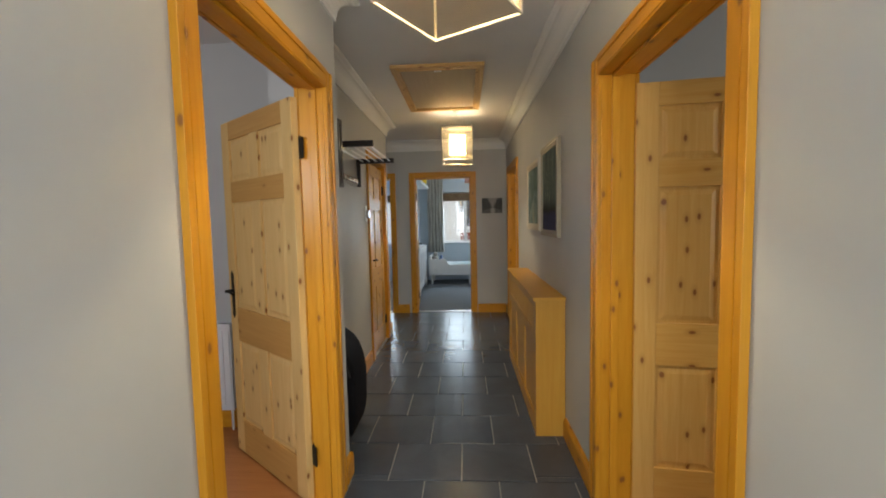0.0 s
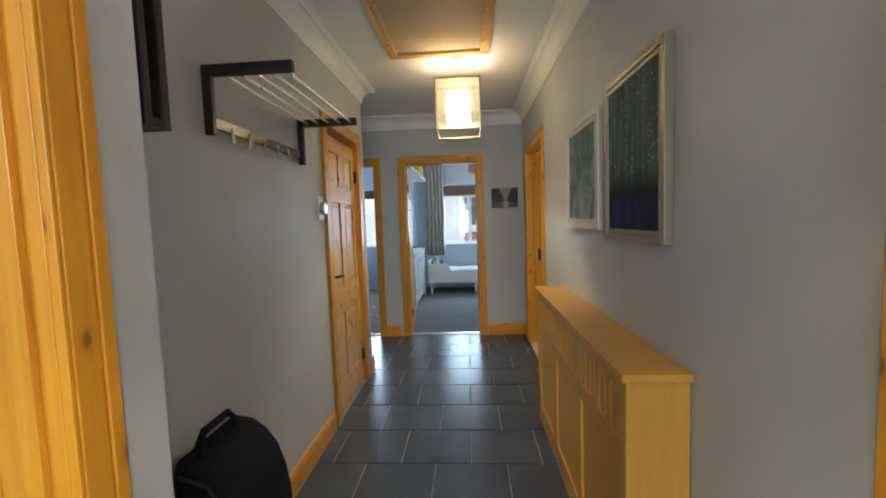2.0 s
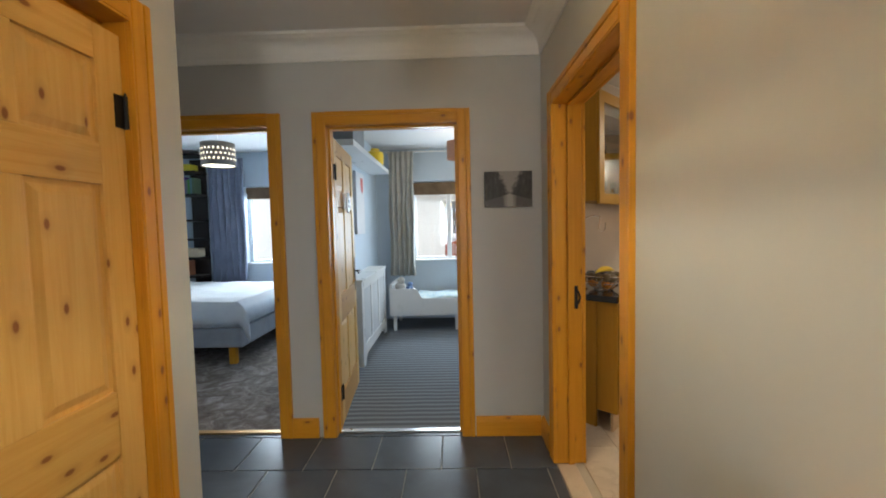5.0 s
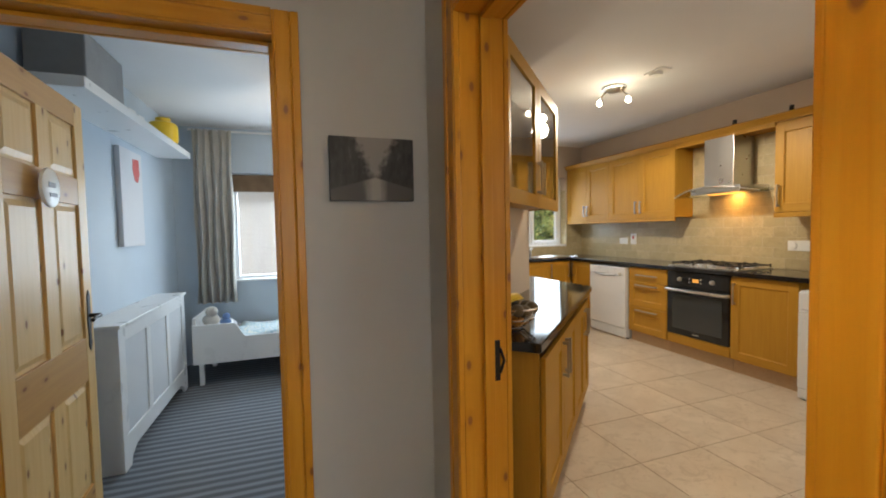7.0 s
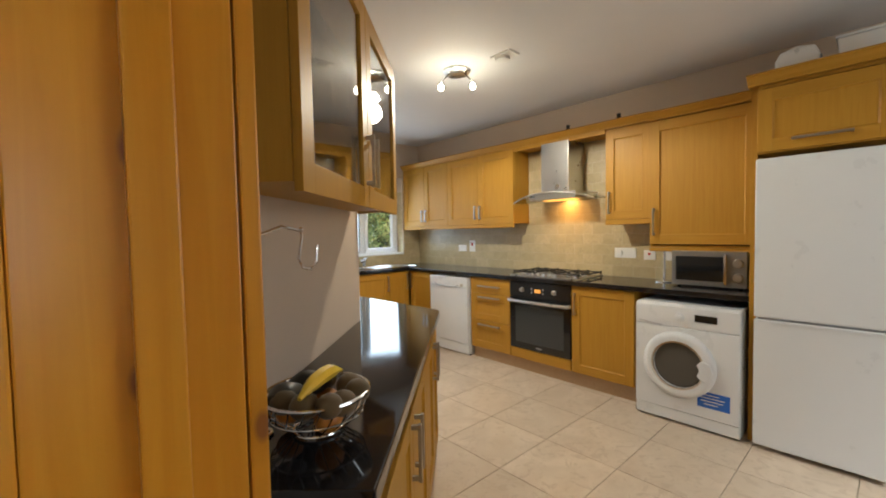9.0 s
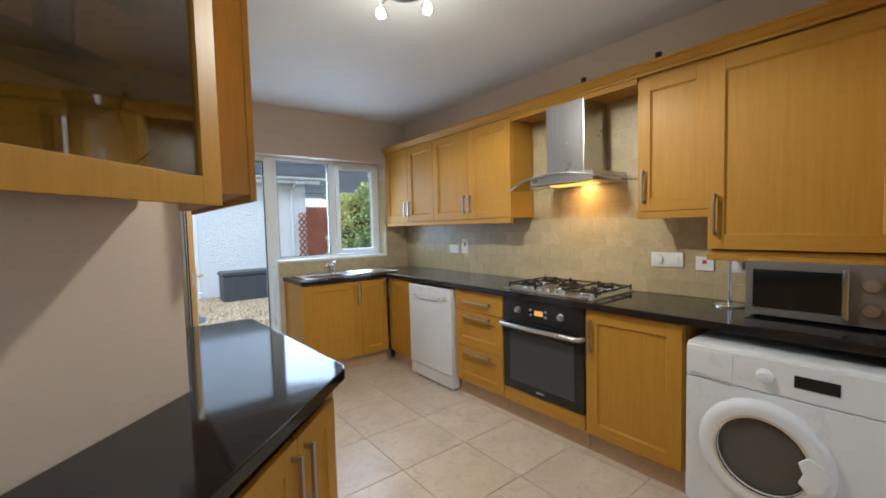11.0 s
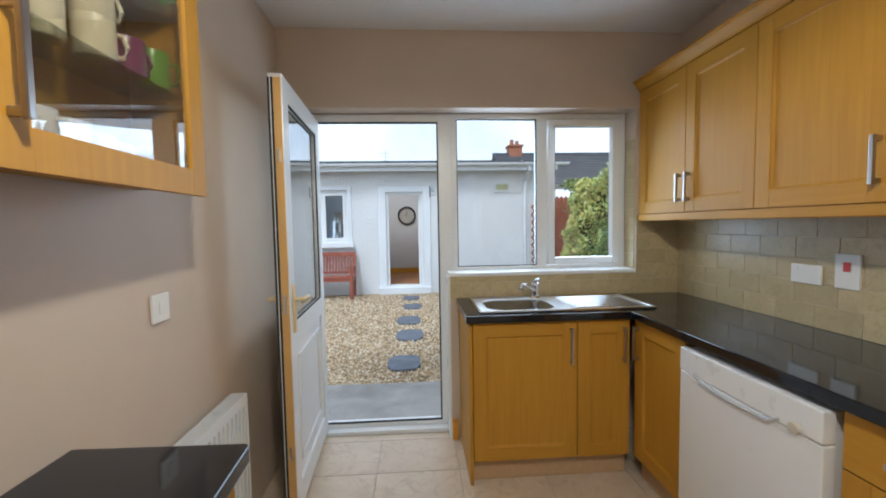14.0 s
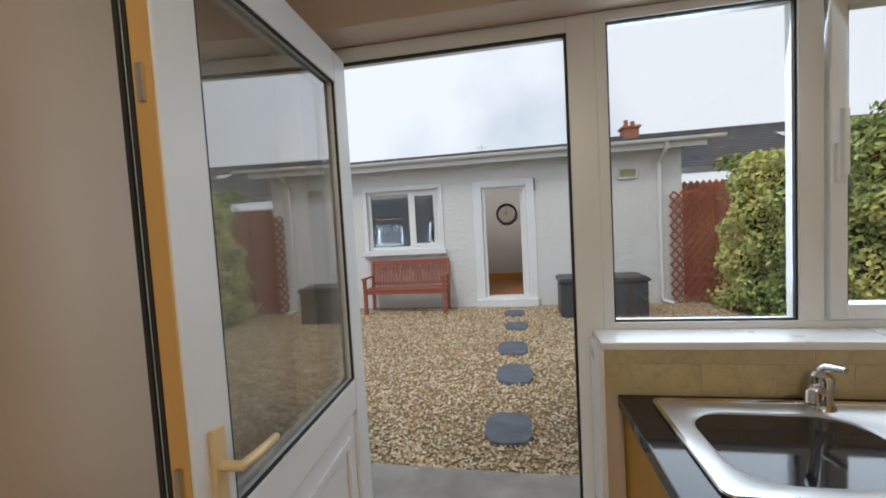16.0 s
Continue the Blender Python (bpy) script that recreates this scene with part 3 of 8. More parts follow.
def door_lining(name, axis, a, b, u0, u1, head, faces, stop=0.5, label="varnished pine door lining"):
    """Lining boards of an opening through a wall from a to b, with stops, and casings on the named faces."""
    o = thing(name, label, "door frame", kind="structure")
    t = 0.03
    for side, (p0, p1) in (("jamb", (u0 - t, u0)), ("jamb", (u1, u1 + t))):
        m = Mesh().box(*((p0, p1, a, b) if axis == "x" else (a, b, p0, p1)), 0, head)
        part(o, side, m, PINE_Z, 0.002)
    part(o, "head", Mesh().box(*((u0 - t, u1 + t, a, b) if axis == "x" else (a, b, u0 - t, u1 + t)), head + 0.001, head + t - 0.003), PINE_X if axis == "x" else PINE_Y, 0.002)
    s0 = a + (b - a) * stop
    s1 = s0 + 0.034
    for p0, p1 in ((u0, u0 + 0.013), (u1 - 0.013, u1)):
        part(o, "stop", Mesh().box(*((p0, p1, s0, s1) if axis == "x" else (s0, s1, p0, p1)), 0, head - 0.002), PINE_Z, 0.002)
    part(o, "stop_head", Mesh().box(*((u0 + 0.014, u1 - 0.014, s0, s1) if axis == "x" else (s0, s1, u0 + 0.014, u1 - 0.014)), head - 0.014, head), PINE_X if axis == "x" else PINE_Y, 0.002)
    for face, into in faces:
        architrave(o, axis, face, into, u0, u1, head)
    return o


door_lining("door_frame_1", "y", -0.508, WN - 0.0003, 1.29, 2.22, 2.035, [(WN, 1), (-0.51, -1)], 0.45)
door_lining("door_frame_2", "y", WR + 0.0003, 1.043, 1.29, 2.20, 2.035, [(WR, -1), (1.045, 1)], 0.30)
door_lining("door_frame_3", "y", -0.798, WL - 0.0003, 4.33, 5.07, 2.035, [(WL, 1)], 0.10)
door_lining("door_frame_4", "x", END + 0.0003, 6.548, -1.60, -0.845, 2.035, [(END, -1), (6.55, 1)], 0.35)
door_lining("door_frame_5", "x", END + 0.0003, 6.548, -0.47, 0.36, 2.035, [(END, -1), (6.55, 1)], 0.30)
door_lining("door_frame_6", "y", WR + 0.0003, 1.043, 5.17, 6.08, 2.035, [(WR, -1), (1.045, 1)], 0.45)
K_PLATE = thing("strike_plate", "black iron strike plate on the door lining", "door plate", (1.0, 6.08, 0.965))
part(K_PLATE, "plate", Mesh().box(-0.018, 0.018, -0.006, 0.0, -0.065, 0.065), IRON, 0.001)
part(K_PLATE, "latch_lip", Mesh().tube([(0.018, -0.004, -0.04), (0.03, -0.010, 0.0), (0.018, -0.004, 0.04)], 0.005), IRON, 0)


# ---- pine panel doors ----
def panel_door(name, label, at, turn, width, height=1.985, hinge_end=0, upright=None, across=None):
    """A six-panel pine door: the leaf runs along local x from its hinge at 0, its thickness along y."""
    o = thing(name, label, "door", at, turn, "panelled pine doors")
    t, s = 0.036, 0.095
    rails = ((0.0, 0.205), (0.70, 0.90), (1.52, 1.64), (height - 0.105, height))
    mid = (width / 2 - 0.05, width / 2 + 0.05)
    um, rm = upright or DOOR_Z, across or DOOR_X
    for x0 in (0.0, width - s):
        part(o, "stile", Mesh().box(x0, x0 + s, 0, t, 0, height), um, 0.003)
    for z0, z1 in rails:
        part(o, "rail", Mesh().box(s, width - s, 0.0005, t - 0.0005, z0, z1), rm, 0.002)
    for (a, z0), (z1, b) in zip(rails[:-1], rails[1:]):
        part(o, "muntin", Mesh().box(mid[0], mid[1], 0.001, t - 0.001, z0, z1), um, 0.002)
        for x0, x1 in ((s, mid[0]), (mid[1], width - s)):
            m = Mesh().box(x0, x1, 0.012, t - 0.012, z0, z1)
            # the raised field on both sides of the panel
            for y0, y1 in ((0.012, 0.005), (t - 0.012, t - 0.005)):
                g, h = 0.014, 0.036
                lo = [(x0 + g, y0, z0 + g), (x1 - g, y0, z0 + g), (x1 - g, y0, z1 - g), (x0 + g, y0, z1 - g)]
                hi = [(x0 + h, y1, z0 + h), (x1 - h, y1, z0 + h), (x1 - h, y1, z1 - h), (x0 + h, y1, z1 - h)]
                m.put(lo + hi, [(0, 1, 5, 4), (1, 2, 6, 5), (2, 3, 7, 6), (3, 0, 4, 7), (4, 5, 6, 7), (3, 2, 1, 0)])
            part(o, "panel", m, um, 0)
    for z in (0.23, 1.75):
        m = Mesh().box(-0.034, 0.036, -0.004 if hinge_end == 0 else t, 0.0 if hinge_end == 0 else t + 0.004, z - 0.05, z + 0.05)
        y = -0.008 if hinge_end == 0 else t + 0.008
        m.tube([(0.0, y, z - 0.05), (0.0, y, z + 0.05)], 0.007)
        m.tube([(0.0, y, z + 0.05), (0.0, y, z + 0.062)], [0.005, 0.002])
        part(o, "hinge", m, IRON, 0, label="black iron hinge")
    for y, d in ((0.0, -1), (t, 1)):
        x = width - 0.055
        m = Mesh().slab([(x - 0.018, 0.86), (x, 0.83), (x + 0.018, 0.86), (x + 0.014, 0.90), (x + 0.02, 0.98), (x + 0.014, 1.06), (x + 0.018, 1.09), (x, 1.12), (x - 0.018, 1.09), (x - 0.014, 1.06), (x - 0.02, 0.98), (x - 0.014, 0.90)], "y", *sorted((y, y + d * 0.004)))
        m.tube([(x, y, 1.0), (x, y + d * 0.045, 1.0), (x - 0.02, y + d * 0.05, 1.0), (x - 0.07, y + d * 0.05, 1.004), (x - 0.105, y + d * 0.046, 0.992)], [0.009, 0.008, 0.009, 0.007, 0.009])
        part(o, "handle", m, IRON, 0, True, label="black iron lever handle")
    return o


panel_door("pine_door", "pale pine six-panel door standing open", (-0.512, 2.215, 0.006), 142.5, 0.80, across=RAIL_X)
# golden wood here carries this door's warmer light in its colour
panel_door("pine_door", "pale pine six-panel door opened square to the wall", (1.048, 2.195, 0.006), -8, 0.80, hinge_end=1, upright=HONEY_Z, across=HONEY_X)
panel_door("pine_door", "varnished pine six-panel door, closed", (-0.735, 5.068, 0.006), -90, 0.735, hinge_end=1, upright=HONEY_Z, across=HONEY_X)
panel_door("pine_door", "pine six-panel door opened into a bedroom", (-0.468, 6.553, 0.012), 95, 0.80, across=RAIL_X)
panel_door("pine_door", "pine bathroom door standing ajar", (-2.20, 2.945, 0.006), -33, 0.76)


# ---- kitchen ----
def bar_handle(door, x, z, length, upright, y=0.0):
    """A square chrome bar on two posts, standing off the front at y."""
    h, m = length / 2, Mesh()
    if upright:
        m.box(x - 0.007, x + 0.007, y - 0.034, y - 0.022, z - h, z + h)
        for s in (-1, 1):
            m.box(x - 0.006, x + 0.006, y - 0.024, y, z + s * (h - 0.012) - 0.008, z + s * (h - 0.012) + 0.008)
    else:
        m.box(x - h, x + h, y - 0.034, y - 0.022, z - 0.007, z + 0.007)
        for s in (-1, 1):
            m.box(x + s * (h - 0.012) - 0.008, x + s * (h - 0.012) + 0.008, y - 0.024, y, z - 0.006, z + 0.006)
    part(door, "handle", m, HANDLE_STEEL, 0.002, label="brushed steel bar handle")


def shaker(owner, x0, x1, z0, z1, handle="", hz=None, hl=0.16, name="door", glazed=False, flat=False):
    """A framed cabinet front with a sunk middle panel, or glazed; front face at y = 0, 22 mm thick."""
    g, b = 0.0024, 0.074
    x0, x1, z0, z1 = x0 + g, x1 - g, z0 + g, z1 - g
    if flat:
        d = part(owner, name, Mesh().box(x0, x1, 0, 0.02, z0, z1), OAK_X, 0.002)
    else:
        a0, a1, c0, c1 = x0 + b, x1 - b, z0 + b, z1 - b
        if glazed:
            m = Mesh().box(x0, a0, 0, 0.022, z0, z1).box(a1, x1, 0, 0.022, z0, z1)
            m.box(a0, a1, 0.0003, 0.0217, z0, c0).box(a0, a1, 0.0003, 0.0217, c1, z1)
            d = part(owner, name, m, OAK_Z, 0.0016)
        else:
            # the door is its sunk field with a sloped bead; stiles and rails are its parts
            m, e = Mesh(), 0.009
            ring = [(a0, 0.006, c0), (a1, 0.006, c0), (a1, 0.006, c1), (a0, 0.006, c1)]
            field = [(a0 + e, 0.0125, c0 + e), (a1 - e, 0.0125, c0 + e), (a1 - e, 0.0125, c1 - e), (a0 + e, 0.0125, c1 - e)]
            back = [(x, 0.0185, z) for x, _, z in ring]
            m.put(ring + field + back, [(0, 1, 5, 4), (1, 2, 6, 5), (2, 3, 7, 6), (3, 0, 4, 7), (4, 5, 6, 7), (11, 10, 9, 8), (0, 8, 9, 1), (1, 9, 10, 2), (2, 10, 11, 3), (3, 11, 8, 0)])
            d = part(owner, name, m, OAK_Z, 0)
            for s0, s1 in ((x0, a0), (a1, x1)):
                part(d, "stile", Mesh().box(s0, s1, 0, 0.022, z0, z1), OAK_Z, 0.0022)
            for r0, r1 in ((z0, c0), (c1, z1)):
                part(d, "rail", Mesh().box(a0, a1, 0.0006, 0.0214, r0, r1), OAK_X, 0.0016)
    if glazed:
        pn = part(d, "pane", Mesh().box(x0 + b - 0.004, x1 - b + 0.004, 0.009, 0.012, z0 + b - 0.004, z1 - b + 0.004), PANE_SHINY, 0, label="clear glass pane")
        pn.visible_shadow = False
    if handle in ("l", "r"):
        bar_handle(d, x0 + 0.036 if handle == "l" else x1 - 0.036, hz if hz is not None else (z0 + z1) / 2, hl, True)
    elif handle == "h":
        bar_handle(d, (x0 + x1) / 2, hz if hz is not None else z1 - 0.04, hl, False)
    return d


def carcass(owner, w, depth, z0, z1, shelves=(), hollow=False):
    """Sides, top, bottom and back of a cabinet behind its fronts."""
    t, y0 = 0.018, 0.0245
    m = Mesh().box(0, t, y0, depth, z0, z1).box(w - t, w, y0, depth, z0, z1)
    m.box(t, w - t, y0, depth, z0, z0 + t).box(t, w - t, y0, depth, z1 - t, z1).box(t, w - t, depth - 0.008, depth, z0 + t, z1 - t)
    for z in shelves:
        m.box(t, w - t, y0 + 0.02, depth - 0.008, z, z + 0.016)
    return part(owner, "body", m, OAK_Z, 0.001)


def plinth(owner, w, depth=0.5):
    part(owner, "plinth", Mesh().box(0, w, 0.05, 0.066, 0.002, 0.125), PLINTH, 0.001)


RIGHT, AHEAD, LEFT, SLANT = -90, 0, 90, 45
BX, UX = 4.20, 4.51
TOP0, TOP1 = 0.912, 0.953


def base_unit(label, at, turn, w, fronts, depth=0.56):
    o = thing("base_cabinet", label, "cabinet", at, turn, "kitchen base units")
    carcass(o, w, depth, 0.13, 0.908)
    plinth(o, w)
    for f in fronts:
        shaker(o, *f[:4], **f[4])
    return o


def wall_unit(label, at, turn, w, z0, z1, fronts, depth=0.28):
    o = thing("wall_cabinet", label, "cabinet", at, turn, "kitchen wall units")
    carcass(o, w, depth, z0, z1)
    for f in fronts:
        shaker(o, *f[:4], **f[4])
    return o


base_unit("oak corner base cabinet beside the dishwasher", (BX, 9.945, 0), RIGHT, 0.425, [(0, 0.425, 0.13, 0.905, dict(handle="l", hz=0.78, hl=0.19))])
base_unit("oak three-drawer base unit beside the oven", (BX, 8.845, 0), RIGHT, 0.555, [
    (0, 0.555, 0.735, 0.905, dict(handle="h", hz=0.815, hl=0.30, name="drawer", flat=True)),
    (0, 0.555, 0.435, 0.735, dict(handle="h", hz=0.695, hl=0.30, name="drawer")),
    (0, 0.555, 0.13, 0.435, dict(handle="h", hz=0.395, hl=0.30, name="drawer"))])
base_unit("oak base cabinet beside the washing machine", (BX, 7.595, 0), RIGHT, 0.55, [(0, 0.55, 0.13, 0.905, dict(handle="l", hz=0.75, hl=0.20))])
SINK_UNIT = base_unit("oak sink base cabinet under the window", (3.28, 9.955, 0), AHEAD, 0.90, [
    (0.018, 0.60, 0.13, 0.905, dict(handle="r", hz=0.77, hl=0.20)), (0.60, 0.898, 0.13, 0.905, dict(handle="r", hz=0.77, hl=0.20))], 0.50)
part(SINK_UNIT, "end_panel", Mesh().box(-0.002, 0.0165, 0.0, 0.52, 0.0, 0.909), OAK_Z, 0.001)
base_unit("oak base cabinet with paired doors below the worktop", (2.605, 7.66, 0), LEFT + 2.6, 1.13, [
    (0, 0.40, 0.13, 0.865, dict(handle="r", hz=0.73, hl=0.20)), (0.40, 0.80, 0.13, 0.865, dict(handle="l", hz=0.73, hl=0.20)), (0.80, 1.13, 0.13, 0.865, dict(handle="l", hz=0.73, hl=0.20))], 0.385).scale = (1, 1, 0.955)
base_unit("oak base cabinet on the slant below the worktop", (1.385, 6.385, 0), SLANT, 1.68, [
    (0.02, 0.50, 0.13, 0.865, dict(handle="r", hz=0.73, hl=0.20)), (0.50, 0.98, 0.13, 0.865, dict(handle="l", hz=0.73, hl=0.20)), (0.98, 1.40, 0.13, 0.865, dict(handle="r", hz=0.73, hl=0.20)), (1.40, 1.68, 0.13, 0.865, dict(handle="l", hz=0.73, hl=0.20))], 0.16).scale = (1, 1, 0.955)
NEAR_END = thing("cabinet_end_panel", "oak end panel closing the slanted base units", "cabinet panel", (1.385, 6.385, 0), SLANT)
part(NEAR_END, "panel", Mesh().box(0.0, 0.018, 0.165, 0.30, 0.0, 0.868), OAK_Z, 0.001)

wall_unit("oak double wall cabinet in the corner", (UX, 10.475, 0), RIGHT, 0.945, 1.49, 2.30, [(0, 0.4725, 1.49, 2.30, dict(handle="r", hz=1.63)), (0.4725, 0.945, 1.49, 2.30, dict(handle="l", hz=1.63))])
wall_unit("oak double wall cabinet beside the cooker hood", (UX, 9.53, 0), RIGHT, 1.06, 1.49, 2.30, [(0, 0.53, 1.49, 2.30, dict(handle="r", hz=1.63)), (0.53, 1.06, 1.49, 2.30, dict(handle="l", hz=1.63))])
wall_unit("oak single wall cabinet beside the cooker hood", (UX, 7.43, 0), RIGHT, 0.40, 1.49, 2.30, [(0, 0.40, 1.49, 2.28, dict(handle="l", hz=1.64, hl=0.20))])
wall_unit("tall oak wall cabinet above the microwave", (UX - 0.05, 7.03, 0), RIGHT, 0.725, 1.25, 2.28, [(0, 0.725, 1.275, 2.27, dict(handle="l", hz=1.46, hl=0.22))], 0.33)
OVER = wall_unit("oak cupboard above the fridge with a lift-up door", (4.09, 6.255, 0), RIGHT, 0.60, 1.855, 2.27, [(0, 0.60, 1.86, 2.245, dict(handle="h", hz=1.92, hl=0.26))], 0.70)
TALL = thing("cabinet_side_panel", "tall oak panel between fridge and washing machine", "cabinet panel", (4.17, 6.262, 0))
part(TALL, "panel", Mesh().box(0, 0.62, 0, 0.036, 0, 2.27), OAK_Z, 0.001)
HOODBOX = thing("hood_bridge", "oak bridging board over the cooker hood", "cabinet panel", (UX, 7.435, 2.0))
part(HOODBOX, "board", Mesh().box(0.0, 0.02, 0, 1.03, 0.265, 0.30), OAK_Y, 0.001)
part(HOODBOX, "top_board", Mesh().box(0.02, 0.285, 0, 1.03, 0.283, 0.299), OAK_Y, 0.001)


def moulding(name, label, points, section, material):
    """A moulding of constant section (out, up) along a straight run in y at x."""
    x, y0, y1, z = points
    n = len(section)
    v = [(x - o, y, z + u) for y in (y0, y1) for o, u in section]
    m = Mesh().put(v, [(i, (i + 1) % n, n + (i + 1) % n, n + i) for i in range(n)] + [tuple(range(n)), tuple(range(2 * n - 1, n - 1, -1))])
    whole(name, m, material, label, "trim", kind="structure")


CORN = [(-0.25, 0.0), (0.004, 0.0), (0.006, 0.012), (0.018, 0.022), (0.036, 0.048), (0.046, 0.052), (0.046, 0.064), (-0.25, 0.064)]
PELM = [(0.002, -0.045), (0.006, -0.04), (0.006, -0.002), (-0.018, -0.002), (-0.018, -0.045)]
moulding("cabinet_cornice", "oak cornice along the wall cabinets", (UX, 7.032, 10.478, 2.302), CORN, OAK_Y)
moulding("cabinet_cornice_b", "oak cornice along the tall wall cabinet", (UX - 0.05, 6.305, 7.030, 2.282), CORN, OAK_Y)
moulding("cabinet_cornice_c", "oak cornice above the fridge", (4.09, 5.655, 6.303, 2.272), CORN, OAK_Y)
moulding("cabinet_pelmet", "oak pelmet below the wall cabinets", (UX, 8.472, 10.478, 1.49), PELM, OAK_Y)
moulding("cabinet_pelmet_b", "oak pelmet below the single wall cabinet", (UX, 7.032, 7.428, 1.49), PELM, OAK_Y)
moulding("cabinet_pelmet_c", "oak pelmet below the tall wall cabinet", (UX - 0.05, 6.307, 7.028, 1.25), [(a, b * 0.7) for a, b in PELM], OAK_Y)

# worktops
whole("worktop", Mesh().prism([(4.17, 6.30), (4.796, 6.30), (4.796, 10.476), (3.262, 10.476), (3.262, 9.925), (4.17, 9.925)], TOP0, TOP1), GRANITE, "black speckled worktop along two walls", "worktop", 0.006, segments=3)
whole("worktop", Mesh().prism([(1.345, 6.345), (2.632, 7.605), (2.648, 7.645), (2.588, 8.80), (2.576, 8.812), (2.153, 8.825), (2.153, 7.757), (1.20, 6.805), (1.11, 6.56)], 0.868, 0.91), GRANITE, "black speckled worktop on the slant by the doorway", "worktop", 0.006, segments=3)


# appliances
def oven():
    o = thing("built_in_oven", "black glass built-in oven under the hob", "oven", (BX, 8.285, 0), RIGHT)
    w = 0.685
    part(o, "body", Mesh().box(0.02, w - 0.02, 0.021, 0.54, 0.235, 0.905), BLACK, 0.002)
    part(o, "control_panel", Mesh().box(0.004, w - 0.004, -0.004, 0.02, 0.752, 0.905), BLACK, 0.003)
    part(o, "door", Mesh().box(0.004, w - 0.004, -0.006, 0.02, 0.235, 0.748), BLACK_GLASS, 0.004)
    part(o, "door_window", Mesh().box(0.07, w - 0.07, -0.0085, -0.0062, 0.30, 0.66), plain("smoked_oven_window", (0.045, 0.05, 0.052), 0.08, 0, 0.0), 0.001, label="smoked glass oven window")
    hm = Mesh().tube([(0.01, -0.006, 0.715), (0.012, -0.04, 0.715), (0.03, -0.048, 0.715), (w / 2, -0.054, 0.715), (w - 0.03, -0.048, 0.715), (w - 0.012, -0.04, 0.715), (w - 0.01, -0.006, 0.715)], 0.016, 10)
    part(o, "handle", hm, STEEL, 0, True, label="brushed steel oven handle")
    for x in (0.155, 0.515):
        part(o, "knob", Mesh().lathe((x, -0.004, 0.825), [(0.024, 0.0), (0.024, -0.006), (0.018, -0.010), (0.017, -0.026), (0.0, -0.028)], 20, "y"), STEEL, 0, True)
    part(o, "display", Mesh().box(0.30, 0.37, -0.0062, -0.0042, 0.805, 0.84), glow("amber_clock_digits", (0.9, 0.42, 0.08), 0.25), 0)
    for x in (0.268, 0.395):
        for z in (0.805, 0.84):
            part(o, "button", Mesh().lathe((x, -0.004, z), [(0.009, 0.0), (0.009, -0.005), (0.0, -0.006)], 12, "y"), STEEL, 0)
    part(o, "maker_mark", Mesh().box(0.31, 0.375, -0.0082, -0.0065, 0.262, 0.272), STEEL, 0)
    part(o, "filler", Mesh().box(0.004, w - 0.004, 0, 0.02, 0.132, 0.230), OAK_X, 0.001, label="oak filler below the oven")
    plinth(o, w)


def hob():
    o = thing("gas_hob", "steel five-burner gas hob with black pan supports", "hob", (4.50, 7.945, TOP1))
    part(o, "tray", Mesh().box(-0.255, 0.255, -0.375, 0.375, 0.0, 0.009), STEEL, 0.004, segments=3)
    spots = [(-0.10, 0.24, 0.045), (0.13, 0.24, 0.06), (0.03, 0.0, 0.075), (-0.10, -0.25, 0.06), (0.13, -0.25, 0.045)]
    for x, y, r in spots:
        part(o, "burner", Mesh().lathe((x, y, 0.009), [(r + 0.016, 0.0), (r + 0.014, 0.005), (r, 0.006), (r, 0.017), (r - 0.006, 0.019)], 24), CHROME, 0, True)
        part(o, "burner_cap", Mesh().lathe((x, y, 0.0285), [(r - 0.004, 0.0), (r - 0.004, 0.006), (r - 0.010, 0.010), (0.0, 0.011)], 24), IRON, 0, True)
    for y0, y1 in ((0.125, 0.36), (-0.115, 0.115), (-0.36, -0.125)):
        m = Mesh()
        ends = [(-0.20, y0), (-0.20, y1), (0.23, y1), (0.23, y0)]
        for (ax, ay), (bx, by) in zip(ends, ends[1:] + ends[:1]):
            if abs(y0) < 0.12 and ax < 0 and bx < 0:
                continue
            m.tube([(ax, ay, 0.036), (bx, by, 0.036)], 0.006, 6)
        for ax, ay in ends:
            m.tube([(ax, ay, 0.009), (ax, ay, 0.05)], 0.007, 6)
        cy = (y0 + y1) / 2
        for cx, _, r in [s for s in spots if y0 < s[1] < y1]:
            for dx, dy in ((1, 0), (-1, 0), (0, 1), (0, -1)):
                reach = 0.105 if dx else (y1 - y0) / 2
                m.tube([(cx + dx * 0.035, cy + dy * 0.035, 0.046), (cx + dx * 0.06, cy + dy * 0.06, 0.050), (cx + dx * reach, cy + dy * reach, 0.038)], 0.006, 6)
        part(o, "pan_support", m, IRON, 0, label="black iron pan support")
    for i in range(5):
        part(o, "knob", Mesh().lathe((-0.215, 0.13 - i * 0.065, 0.009), [(0.020, 0.0), (0.020, 0.004), (0.016, 0.006), (0.014, 0.024), (0.0, 0.025)], 16), STEEL, 0, True)


